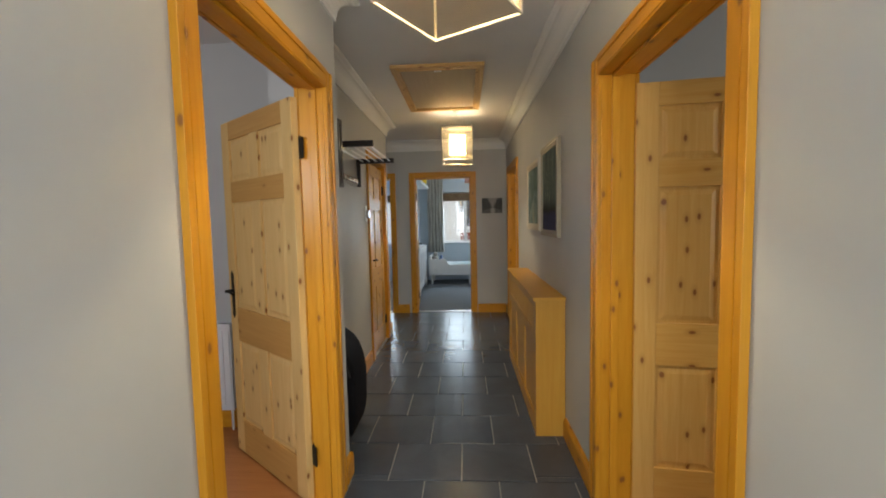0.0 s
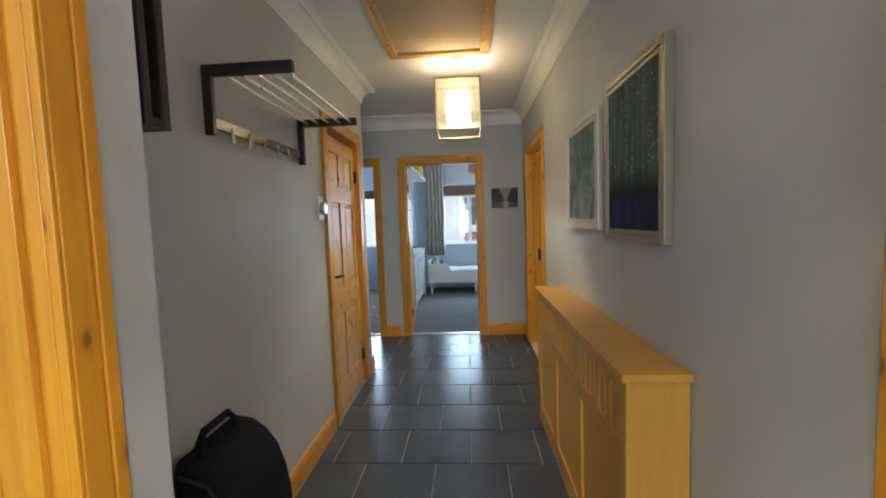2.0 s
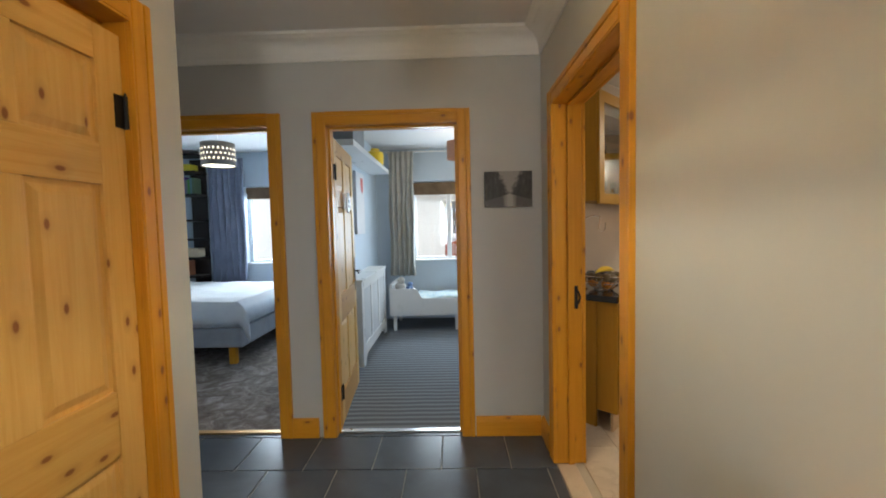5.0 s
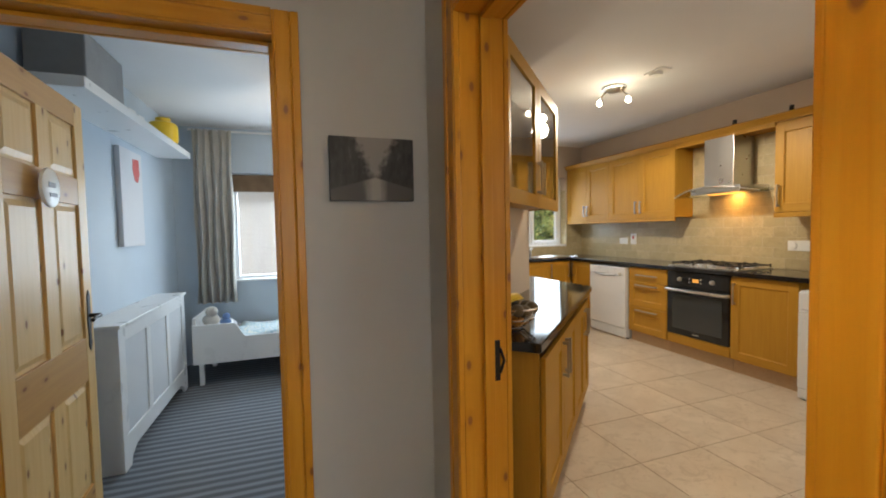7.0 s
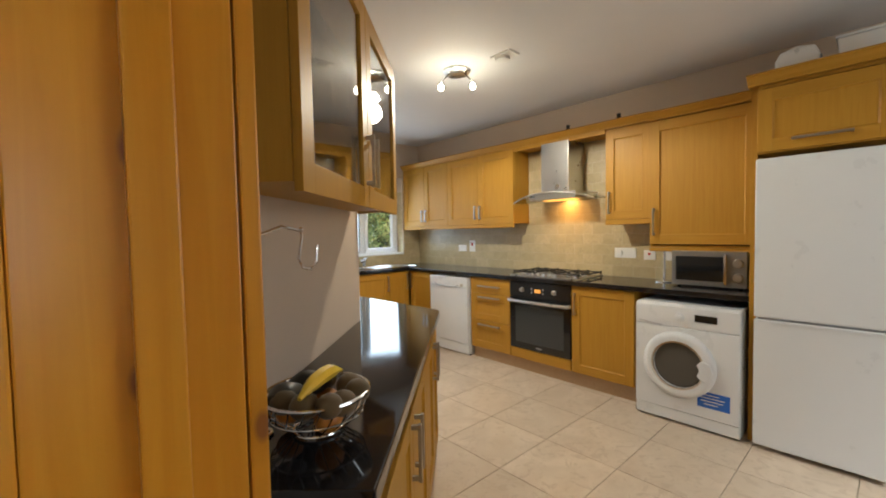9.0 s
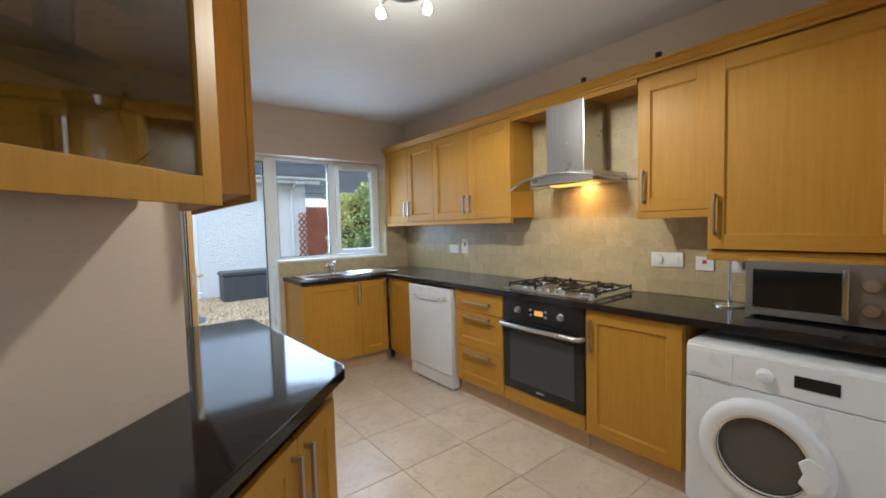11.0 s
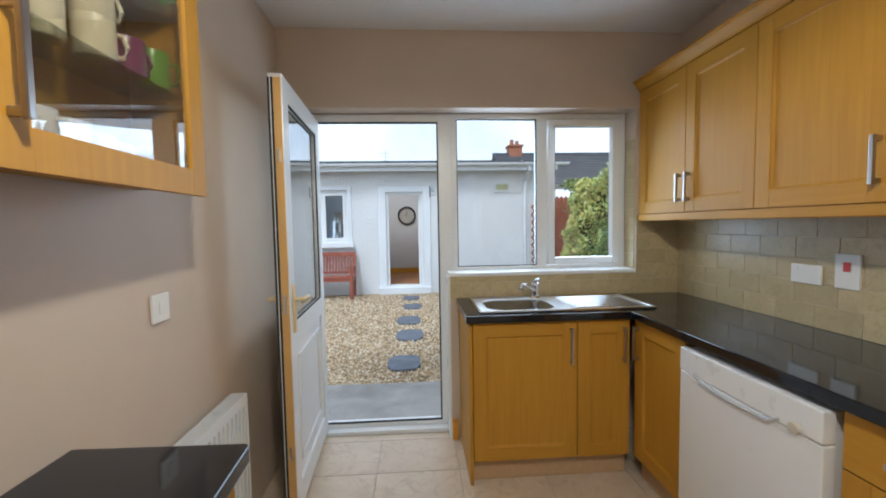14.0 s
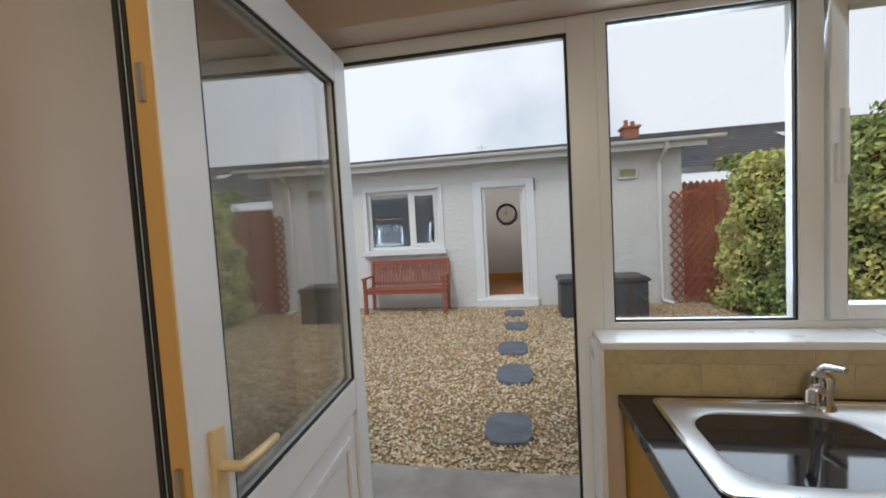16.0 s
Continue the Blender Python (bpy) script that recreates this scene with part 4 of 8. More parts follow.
def hood():
    o = thing("cooker_hood", "steel chimney cooker hood with a curved glass canopy", "cooker hood", (4.795, 7.945, 1.70))
    part(o, "chimney", Mesh().box(-0.30, 0.0, -0.155, 0.155, 0.075, 0.578), STEEL, 0.003)
    part(o, "body", Mesh().prism([(-0.36, -0.26), (0.0, -0.30), (0.0, 0.30), (-0.36, 0.26)], 0.012, 0.078), STEEL, 0.006, segments=3)
    m, n, w = Mesh(), 14, 0.45
    v = []
    for i in range(n + 1):
        u = -1 + 2 * i / n
        z = 0.068 - 0.075 * u * u
        front = -0.47 + 0.10 * u * u
        for x in (front, -0.02):
            for dz in (0.0, 0.008):
                v.append((x, u * w, z + dz + (0.01 if x > -0.1 else 0)))
    f = []
    for i in range(n):
        a, b = i * 4, i * 4 + 4
        f += [(a, b, b + 2, a + 2), (a + 1, a + 3, b + 3, b + 1), (a, a + 1, b + 1, b), (a + 2, b + 2, b + 3, a + 3)]
    f += [(0, 2, 3, 1), (n * 4, n * 4 + 1, n * 4 + 3, n * 4 + 2)]
    canopy = part(o, "glass_canopy", m.put(v, f), pane("greenish_canopy_glass", (0.72, 0.80, 0.78), 0.25), 0, label="curved clear glass canopy")
    canopy.visible_shadow = False
    rim = Mesh().tube([(-0.47 + 0.10 * u * u - 0.003, u * w, 0.072 - 0.075 * u * u) for u in (-1 + 2 * i / 16 for i in range(17))], 0.008, 8)
    part(o, "rim", rim, STEEL, 0, True)
    part(o, "light_panel", Mesh().box(-0.24, -0.13, -0.17, 0.17, 0.0065, 0.0115), glow("hood_lamp_cover", (1.0, 0.46, 0.07), 1.5), 0.001, label="lit orange lamp panel")


def dishwasher():
    o = thing("dishwasher", "white freestanding dishwasher under the worktop", "dishwasher", (4.175, 9.505, 0), RIGHT)
    w = 0.645
    part(o, "body", Mesh().box(0.01, w - 0.01, 0.03, 0.58, 0.015, 0.885), APPLIANCE, 0.004)
    part(o, "door", Mesh().box(0.004, w - 0.004, -0.012, 0.029, 0.135, 0.785), APPLIANCE, 0.006, segments=3)
    part(o, "control_panel", Mesh().box(0.004, w - 0.004, -0.014, 0.029, 0.788, 0.888), APPLIANCE, 0.006, segments=3)
    part(o, "handle", Mesh().tube([(0.10, -0.014, 0.80), (0.14, -0.018, 0.775), (0.30, -0.019, 0.768), (0.46, -0.018, 0.775), (0.50, -0.014, 0.80)], 0.006), plain("grey_recess", (0.45, 0.46, 0.48), 0.4), 0, True)
    part(o, "knob", Mesh().lathe((0.56, -0.014, 0.80), [(0.020, 0.0), (0.018, -0.014), (0.0, -0.016)], 18, "y"), plain("beige_knob", (0.55, 0.50, 0.42), 0.35), 0, True)
    part(o, "kick_plate", Mesh().box(0.004, w - 0.004, -0.002, 0.029, 0.018, 0.128), APPLIANCE, 0.004)
    for x in (0.03, w - 0.03):
        part(o, "foot", Mesh().lathe((x, 0.05, 0.0), [(0.018, 0.0), (0.018, 0.012), (0.01, 0.016)], 12), RUBBER, 0)


def washer():
    o = thing("washing_machine", "white front-loading washing machine under the worktop", "washing machine", (4.08, 6.985, 0), RIGHT)
    w = 0.665
    part(o, "body", Mesh().box(0, w, 0.018, 0.60, 0.012, 0.862), APPLIANCE, 0.012, segments=3)
    part(o, "front", Mesh().box(0.004, w - 0.004, 0.0, 0.019, 0.10, 0.70), APPLIANCE, 0.006, segments=3)
    part(o, "control_panel", Mesh().slab([(0.004, 0.704), (w - 0.004, 0.704), (w - 0.004, 0.850), (0.004, 0.850)], "y", 0.0, 0.0185), APPLIANCE, 0.006, segments=3)
    part(o, "drawer", Mesh().box(0.02, 0.19, -0.004, 0.0, 0.725, 0.835), APPLIANCE, 0.004)
    part(o, "drawer_grip", Mesh().slab([(0.03, 0.718), (0.19, 0.700), (0.19, 0.708), (0.03, 0.728)], "y", -0.006, 0.001), plain("grey_grip", (0.5, 0.5, 0.52), 0.4), 0.001)
    part(o, "knob", Mesh().lathe((0.305, 0.0, 0.775), [(0.030, 0.0), (0.028, -0.012), (0.022, -0.016), (0.020, -0.026), (0.0, -0.028)], 24, "y"), APPLIANCE, 0, True)
    part(o, "display", Mesh().box(0.40, 0.535, -0.003, 0.0005, 0.755, 0.805), BLACK, 0.003)
    for i in range(4):
        part(o, "button", Mesh().lathe((0.215 + i * 0.018, 0.0, 0.745), [(0.005, 0.0), (0.004, -0.003), (0.0, -0.004)], 10, "y"), PLASTIC, 0)
    c = (0.30, 0.0, 0.435)
    part(o, "door_ring", Mesh().lathe(c, [(0.235, 0.002), (0.235, -0.012), (0.222, -0.030), (0.195, -0.038), (0.170, -0.030), (0.160, -0.010), (0.158, 0.004)], 40, "y", False), APPLIANCE, 0, True)
    part(o, "door_glass", Mesh().lathe(c, [(0.162, -0.004), (0.158, -0.010), (0.13, -0.016), (0.08, -0.010), (0.0, -0.007)], 40, "y"), plain("dark_bowl_glass", (0.085, 0.078, 0.066), 0.10), 0, True, label="dark glass door bowl")
    part(o, "drum_rim", Mesh().lathe(c, [(0.172, -0.028), (0.172, -0.034), (0.160, -0.034), (0.160, -0.020)], 40, "y", False), CHROME, 0, True)
    part(o, "door_grip", Mesh().slab([(0.455, 0.36), (0.50, 0.375), (0.52, 0.43), (0.50, 0.485), (0.455, 0.50), (0.425, 0.47), (0.44, 0.43), (0.425, 0.39)], "y", -0.044, -0.022), APPLIANCE, 0.005)
    part(o, "sticker", Mesh().box(0.42, 0.61, -0.0015, 0.0005, 0.175, 0.285), plain("blue_sticker", (0.03, 0.14, 0.55), 0.35), 0, label="blue energy sticker")
    for i, (a, b) in enumerate(((0.44, 0.55), (0.44, 0.58), (0.44, 0.57), (0.46, 0.54))):
        part(o, "sticker_line", Mesh().box(a, b, -0.0022, -0.0017, 0.262 - i * 0.021, 0.268 - i * 0.021), PLASTIC, 0)
    part(o, "kick_plate", Mesh().box(0.006, w - 0.006, 0.004, 0.018, 0.018, 0.096), APPLIANCE, 0.004)
    for x in (0.04, w - 0.04):
        part(o, "foot", Mesh().lathe((x, 0.06, 0.0), [(0.02, 0.0), (0.02, 0.01), (0.01, 0.014)], 12), RUBBER, 0)


def fridge():
    o = thing("fridge_freezer", "tall white two-door fridge freezer", "fridge", (4.07, 6.255, 0), RIGHT)
    w = 0.595
    part(o, "body", Mesh().box(0.002, w - 0.002, 0.065, 0.68, 0.02, 1.815), APPLIANCE, 0.006)
    for z0, z1 in ((0.03, 0.828), (0.842, 1.82)):
        part(o, "door", Mesh().slab([(0, z0), (w, z0), (w, z1), (0, z1)], "y", 0.0, 0.06), APPLIANCE, 0.012, segments=4)
    part(o, "grip", Mesh().box(0.02, w - 0.02, 0.012, 0.058, 0.829, 0.841), plain("shadow_gap_grip", (0.25, 0.25, 0.26), 0.5), 0)
    part(o, "handle_lip", Mesh().slab([(0.02, 0.818), (0.08, 0.812), (w - 0.08, 0.812), (w - 0.02, 0.818), (w - 0.02, 0.826), (0.02, 0.826)], "y", -0.008, 0.004), APPLIANCE, 0.002)
    for x in (0.05, w - 0.05):
        part(o, "foot", Mesh().lathe((x, 0.10, 0.0), [(0.02, 0.0), (0.02, 0.015), (0.012, 0.02)], 12), RUBBER, 0)


def microwave():
    o = thing("microwave", "silver microwave oven on the worktop", "microwave", (4.42, 6.845, TOP1), RIGHT)
    w, h = 0.485, 0.275
    part(o, "case", Mesh().box(0, w, 0.012, 0.36, 0.012, h), STEEL, 0.005)
    part(o, "front", Mesh().box(0.0, w, 0.0, 0.0125, 0.012, h), plain("grey_microwave_front", (0.32, 0.32, 0.32), 0.3, 0.7), 0.003)
    part(o, "window", Mesh().box(0.03, 0.345, -0.003, 0.0, 0.05, h - 0.04), BLACK_GLASS, 0.003)
    part(o, "handle", Mesh().box(0.352, 0.372, -0.03, -0.002, 0.03, h - 0.02), CHROME, 0.006)
    for z in (0.085, 0.19):
        part(o, "knob", Mesh().lathe((0.435, 0.0, z), [(0.034, 0.0), (0.032, -0.012), (0.026, -0.02), (0.0, -0.022)], 24, "y"), STEEL, 0, True)
    for x in (0.04, w - 0.04):
        for y in (0.04, 0.32):
            part(o, "foot", Mesh().lathe((x, y, 0.0), [(0.014, 0.0), (0.012, 0.0118)], 10), RUBBER, 0)


oven(), hob(), hood(), dishwasher(), washer(), fridge(), microwave()


# sink and tap
def rounded(x0, x1, y0, y1, r, n=6):
    pts = []
    for cx, cy, a0 in ((x1 - r, y1 - r, 0), (x0 + r, y1 - r, 90), (x0 + r, y0 + r, 180), (x1 - r, y0 + r, 270)):
        pts += [(cx + r * math.cos(radians(a0 + 90 * i / n)), cy + r * math.sin(radians(a0 + 90 * i / n))) for i in range(n + 1)]
    return pts


def sink():
    o = thing("kitchen_sink", "stainless steel sink with a ribbed drainer", "sink", (3.35, 9.985, TOP1))
    # rim with the bowl let in: rings of a rounded outline going down
    outer, z = rounded(0, 1.0, 0, 0.44, 0.02), 0.006
    n = len(outer)
    rings = [(outer, 0.0), (outer, z)]
    for g, zz in ((0.0, z), (0.006, 0.002), (0.012, -0.010), (0.03, -0.12), (0.06, -0.145)):
        rings.append((rounded(0.05 + g, 0.46 - g, 0.045 + g, 0.375 - g, max(0.10 - g, 0.03)), zz))
    v = [(x, y, zz) for ring, zz in rings for x, y in ring]
    f = [(k * n + i, k * n + (i + 1) % n, (k + 1) * n + (i + 1) % n, (k + 1) * n + i) for k in range(len(rings) - 1) for i in range(n)]
    f.append(tuple(range((len(rings) - 1) * n, len(rings) * n)))
    part(o, "bowl", Mesh().put(v, f), SINK_STEEL, 0, True)
    for i in range(9):
        y = 0.05 + i * 0.038
        part(o, "drainer_rib", Mesh().tube([(0.52, y, 0.0062), (0.56, y, 0.0085), (0.90, y, 0.0085), (0.95, y, 0.0062)], [0.002, 0.008, 0.008, 0.002], 8), STEEL, 0, True)
    rim = outer + outer[:1]
    part(o, "rolled_edge", Mesh().tube([(x, y, 0.006) for x, y in rim], 0.006, 6), CHROME, 0, True)
    part(o, "waste", Mesh().lathe((0.255, 0.21, -0.144), [(0.045, 0.0), (0.04, 0.003), (0.015, 0.001), (0.0, 0.001)], 20), CHROME, 0, True)
    t = thing("mixer_tap", "chrome mixer tap with a lever behind the sink", "tap", (3.77, 10.395, TOP1 + 0.006))
    part(t, "column", Mesh().lathe((0, 0, 0), [(0.034, 0.0), (0.032, 0.008), (0.026, 0.014), (0.025, 0.060), (0.028, 0.066), (0.028, 0.092), (0.020, 0.102), (0.0, 0.104)], 20), CHROME, 0, True)
    part(t, "spout", Mesh().tube([(0, -0.005, 0.045), (-0.05, -0.06, 0.075), (-0.10, -0.13, 0.105), (-0.125, -0.165, 0.106), (-0.132, -0.175, 0.085)], [0.013, 0.012, 0.012, 0.013, 0.013], 12), CHROME, 0, True)
    part(t, "lever", Mesh().tube([(0.0, 0.0, 0.104), (0.006, -0.012, 0.116), (0.022, -0.055, 0.124)], [0.014, 0.012, 0.008], 10), CHROME, 0, True)


sink()


# glazed wall cabinets and what stands in them
def glazed_unit(label, at, turn, w, z0, z1, doors, depth, shelves):
    o = thing("glazed_cabinet", label, "cabinet", at, turn, "glazed wall cabinets")
    carcass(o, w, depth, z0, z1)
    for z in shelves:
        part(o, "glass_shelf", Mesh().box(0.02, w - 0.02, 0.045, depth - 0.01, z, z + 0.006), pane("green_edged_shelf_glass", (0.84, 0.90, 0.87), 0.2), 0.001, label="clear glass shelf")
    for x0, x1, hd in doors:
        shaker(o, x0, x1, z0 - 0.025, z1, handle=hd, hz=z0 + 0.15, hl=0.19, glazed=True)
    return o


glazed_unit("oak wall cabinet with two glazed doors, on the slant", (1.315, 6.565, 0), SLANT, 1.30, 1.53, 2.27, [(0, 0.65, "r"), (0.65, 1.30, "l")], 0.245, (1.80, 2.04))
glazed_unit("oak wall cabinet with two glazed doors, full of cups", (2.398, 7.785, 0), LEFT + 1.6, 1.335, 1.565, 2.27, [(0, 0.6675, "r"), (0.6675, 1.335, "l")], 0.205, (1.83, 2.06))


def tumbler(at, r, h, stem=False):
    o = thing("wine_glass" if stem else "tumbler", "clear stemmed wine glass on a cabinet shelf" if stem else "clear glass tumbler on a cabinet shelf", "glass", at, 0, "glasses in the cabinet")
    if stem:
        prof = [(r * 0.8, 0.0), (r * 0.75, 0.003), (0.004, 0.01), (0.004, h * 0.45), (r * 0.7, h * 0.58), (r, h * 0.75), (r * 0.85, h), (r * 0.82, h), (r * 0.96, h * 0.75), (r * 0.6, h * 0.59), (0.0, h * 0.5)]
    else:
        prof = [(r * 0.85, 0.0), (r, h), (r * 0.95, h), (r * 0.8, 0.008), (0.0, 0.008)]
    part(o, "bowl", Mesh().lathe((0, 0, 0), prof, 16), GLASSWARE, 0, True)


def mug(at, colour, turn, r=0.042, h=0.095):
    o = thing("mug", "glazed pottery mug on a cabinet shelf", "mug", at, turn, "mugs in the cabinet")
    part(o, "cup", Mesh().lathe((0, 0, 0), [(r * 0.9, 0.0), (r, 0.008), (r, h), (r - 0.004, h), (r - 0.005, 0.01), (0.0, 0.008)], 20), colour, 0, True)
    part(o, "handle", Mesh().tube([(r - 0.002, 0, h * 0.8), (r + 0.018, 0, h * 0.82), (r + 0.028, 0, h * 0.55), (r + 0.018, 0, h * 0.25), (r - 0.002, 0, h * 0.22)], 0.006, 8), colour, 0, True)


MUGS = [plain("cream_mug_glaze", (0.80, 0.72, 0.50), 0.25), plain("white_mug_glaze", (0.80, 0.78, 0.74), 0.25), plain("plum_mug_glaze", (0.20, 0.04, 0.12), 0.3), plain("green_mug_glaze", (0.16, 0.36, 0.04), 0.3)]
pick = random.Random(5)
for z in (1.584, 1.837, 2.067):
    for i in range(4):
        tumbler((2.25 + pick.uniform(-0.03, 0.03), 8.00 + i * 0.14 + pick.uniform(-0.02, 0.02), z), 0.034, 0.13 if i % 2 else 0.17, i % 2 == 0)
for z, base, number in ((1.837, 8.60, 5), (2.067, 8.60, 5), (1.584, 8.64, 4)):
    for i in range(number):
        k = 3 if i == 4 else 2 if i == 3 and z < 2 else 0 if z > 1.7 else 1
        tall = 0.085 + 0.015 * pick.random()
        spot = (2.262 + pick.uniform(-0.02, 0.02), base + i * 0.105, z)
        mug(spot, MUGS[k], pick.uniform(20, 100), h=tall)
        if z > 1.7 and i < 3:
            mug((spot[0], spot[1], z + tall + 0.0005), MUGS[0], pick.uniform(20, 100), h=0.085)
for i in range(5):
    d = 0.16 + i * 0.21
    for z in (1.5485, 1.807):
        tumbler((1.315 + 0.7071 * d - 0.7071 * 0.15, 6.565 + 0.7071 * d + 0.7071 * 0.15, z), 0.036, 0.15, i % 2 == 1)
JUG = thing("glass_jug", "cut glass jug behind the cabinet pane", "jug", (1.97, 7.42, 1.5485))
part(JUG, "body", Mesh().lathe((0, 0, 0), [(0.05, 0.0), (0.065, 0.03), (0.06, 0.12), (0.045, 0.17), (0.055, 0.20), (0.052, 0.20), (0.042, 0.17), (0.056, 0.12), (0.06, 0.03), (0.0, 0.01)], 20), GLASSWARE, 0, True)
part(JUG, "handle", Mesh().tube([(0.045, 0, 0.18), (0.10, 0, 0.17), (0.105, 0, 0.09), (0.062, 0, 0.05)], 0.006), GLASSWARE, 0, True)


# fruit bowl
def fruit_bowl():
    o = thing("wire_fruit_bowl", "chrome wire fruit bowl on the black worktop", "bowl", (1.375, 6.66, 0.911))
    def ring(r, z, n=28):
        return [(r * math.cos(2 * math.pi * i / n), r * math.sin(2 * math.pi * i / n), z) for i in range(n + 1)]
    part(o, "rim", Mesh().tube(ring(0.13, 0.10), 0.005, 8), CHROME, 0, True)
    part(o, "foot", Mesh().tube(ring(0.06, 0.006), 0.004, 8), CHROME, 0, True)
    m = Mesh().tube(ring(0.115, 0.05), 0.0025, 6)
    for i in range(22):
        a = 2 * math.pi * i / 22
        b = a + 0.35
        m.tube([(0.06 * math.cos(a), 0.06 * math.sin(a), 0.006), (0.115 * math.cos((a + b) / 2), 0.115 * math.sin((a + b) / 2), 0.05), (0.13 * math.cos(b), 0.13 * math.sin(b), 0.10)], 0.002, 5)
    part(o, "wire", m, CHROME, 0, True)
    kiwi, lime = cloth("brown_kiwi_skin", (0.16, 0.10, 0.04), (0.10, 0.07, 0.03), 300, 0.8), plain("orange_peel", (0.62, 0.24, 0.03), 0.45, 0, 0.3, 200)
    dark = plain("dark_avocado_skin", (0.035, 0.028, 0.018), 0.5, 0, 0.4, 150)
    spots = [(-0.05, 0.06, 0.045, 0.034, lime), (0.05, 0.05, 0.045, 0.034, lime), (0.0, -0.06, 0.045, 0.034, lime), (0.085, -0.01, 0.095, 0.033, kiwi), (0.02, -0.095, 0.09, 0.033, kiwi), (-0.06, -0.06, 0.095, 0.034, kiwi), (0.06, 0.075, 0.10, 0.032, kiwi), (-0.088, -0.005, 0.098, 0.032, kiwi), (-0.02, -0.105, 0.098, 0.031, kiwi), (0.075, -0.07, 0.098, 0.032, kiwi)]
    for x, y, z, r, mat in spots:
        f = thing("kiwi_fruit" if mat is kiwi else "orange", "brown kiwi fruit in the wire bowl" if mat is kiwi else "small orange in the wire bowl", "fruit", (1.375 + x, 6.66 + y, 0.911 + z - r))
        part(f, "flesh", Mesh().ball((0, 0, r), r * 1.05, r, r * 0.95), mat, 0, True)
    for x, y, a in ((-0.07, 0.02, 30), (0.01, 0.06, -20)):
        f = thing("avocado", "dark ripe avocado in the wire bowl", "fruit", (1.375 + x, 6.66 + y, 0.911 + 0.065), a)
        part(f, "flesh", Mesh().lathe((-0.055, 0, 0.035), [(0.0, 0.0), (0.02, 0.004), (0.036, 0.03), (0.036, 0.055), (0.024, 0.085), (0.012, 0.108), (0.0, 0.114)], 16, "x"), dark, 0, True)
    b = thing("banana", "ripe yellow banana on top of the fruit", "fruit", (1.37, 6.62, 0.911 + 0.10), 35)
    pts = [(-0.10 + 0.2 * i / 10, 0.0, 0.05 - 1.9 * (-0.10 + 0.2 * i / 10) ** 2 + 0.6 * max(0, 0.04 - abs(0.1 - 0.2 * i / 10)) * 0) for i in range(11)]
    part(b, "skin", Mesh().tube(pts, [0.005, 0.009, 0.014, 0.018, 0.019, 0.0195, 0.019, 0.018, 0.014, 0.008, 0.005], 7), plain("banana_skin", (0.78, 0.52, 0.03), 0.45, 0, 0.1, 90), 0, True)


fruit_bowl()

# fittings on the kitchen walls
def banana_stand():
    """A wrought wire stand: two stems joined by scrolls, arching over to a hook."""
    o = thing("banana_stand", "wrought wire banana stand with scrolls and a hook", "banana stand", (1.255, 6.735, 0.911))
    inner = [(0.0, 0.0, 0.004), (0.0, -0.005, 0.10), (0.016, -0.012, 0.23), (0.014, -0.012, 0.31), (0.0, -0.014, 0.385), (-0.010, -0.015, 0.44), (0.012, -0.015, 0.50), (0.066, -0.015, 0.520), (0.114, -0.015, 0.510), (0.118, -0.015, 0.495), (0.108, -0.015, 0.435), (0.118, -0.015, 0.412), (0.140, -0.015, 0.407), (0.156, -0.015, 0.425), (0.160, -0.015, 0.470)]
    outer = [(-0.046, 0.0, 0.004), (-0.046, -0.003, 0.15), (-0.050, -0.005, 0.31), (-0.045, -0.008, 0.43), (-0.022, -0.012, 0.49), (0.012, -0.015, 0.506)]
    part(o, "stem", Mesh().tube(inner, 0.0042, 8).tube(outer, 0.0038, 8), CHROME, 0, True)
    m = Mesh()
    for cz, r, flip in ((0.10, 0.024, 1), (0.165, 0.024, -1), (0.235, 0.026, 1), (0.30, 0.022, -1)):
        m.tube([(-0.022 + flip * r * (1 - 0.055 * i) * math.cos(0.5 * i), -0.004, cz + r * (1 - 0.055 * i) * math.sin(0.5 * i)) for i in range(16)], 0.0026, 6)
    part(o, "scroll", m, CHROME, 0, True)
    part(o, "base_ring", Mesh().tube([(-0.023 + 0.05 * math.cos(2 * math.pi * i / 20), 0.03 * math.sin(2 * math.pi * i / 20) - 0.005, 0.004) for i in range(21)], 0.004, 6), CHROME, 0, True)
    part(o, "tip", Mesh().ball((0.116, -0.015, 0.512), 0.007, 0.007, 0.007, 10, 6), CHROME, 0, True)


banana_stand()


def socket(name, label, at, turn, w, h, detail):
    o = thing(name, label, "switch", at, turn, "wall fittings")
    part(o, "plate", Mesh().box(-w / 2, w / 2, -0.010, 0.0, -h / 2, h / 2), PLASTIC, 0.003, segments=3)
    for x0, x1, z0, z1, mat, deep in detail:
        part(o, "rocker", Mesh().box(x0, x1, -0.010 - deep, -0.0098, z0, z1), mat, 0.0015)
    return o


RED = plain("red_switch", (0.5, 0.03, 0.02), 0.4)
TX = 4.787
socket("socket", "white double socket on the tiled wall", (TX, 9.54, 1.19), RIGHT, 0.146, 0.086, [(-0.05, -0.035, 0.02, 0.034, PLASTIC, 0.003), (0.035, 0.05, 0.02, 0.034, PLASTIC, 0.003)])
socket("cooker_switch", "white cooker switch with a red rocker", (TX, 9.36, 1.22), RIGHT, 0.10, 0.146, [(-0.014, 0.014, 0.0, 0.04, RED, 0.004)])
TIMER = socket("timer_switch", "white boiler timer switch with a dial", (TX, 7.37, 1.18), RIGHT, 0.20, 0.095, [(0.04, 0.075, -0.02, 0.02, PLASTIC, 0.006)])
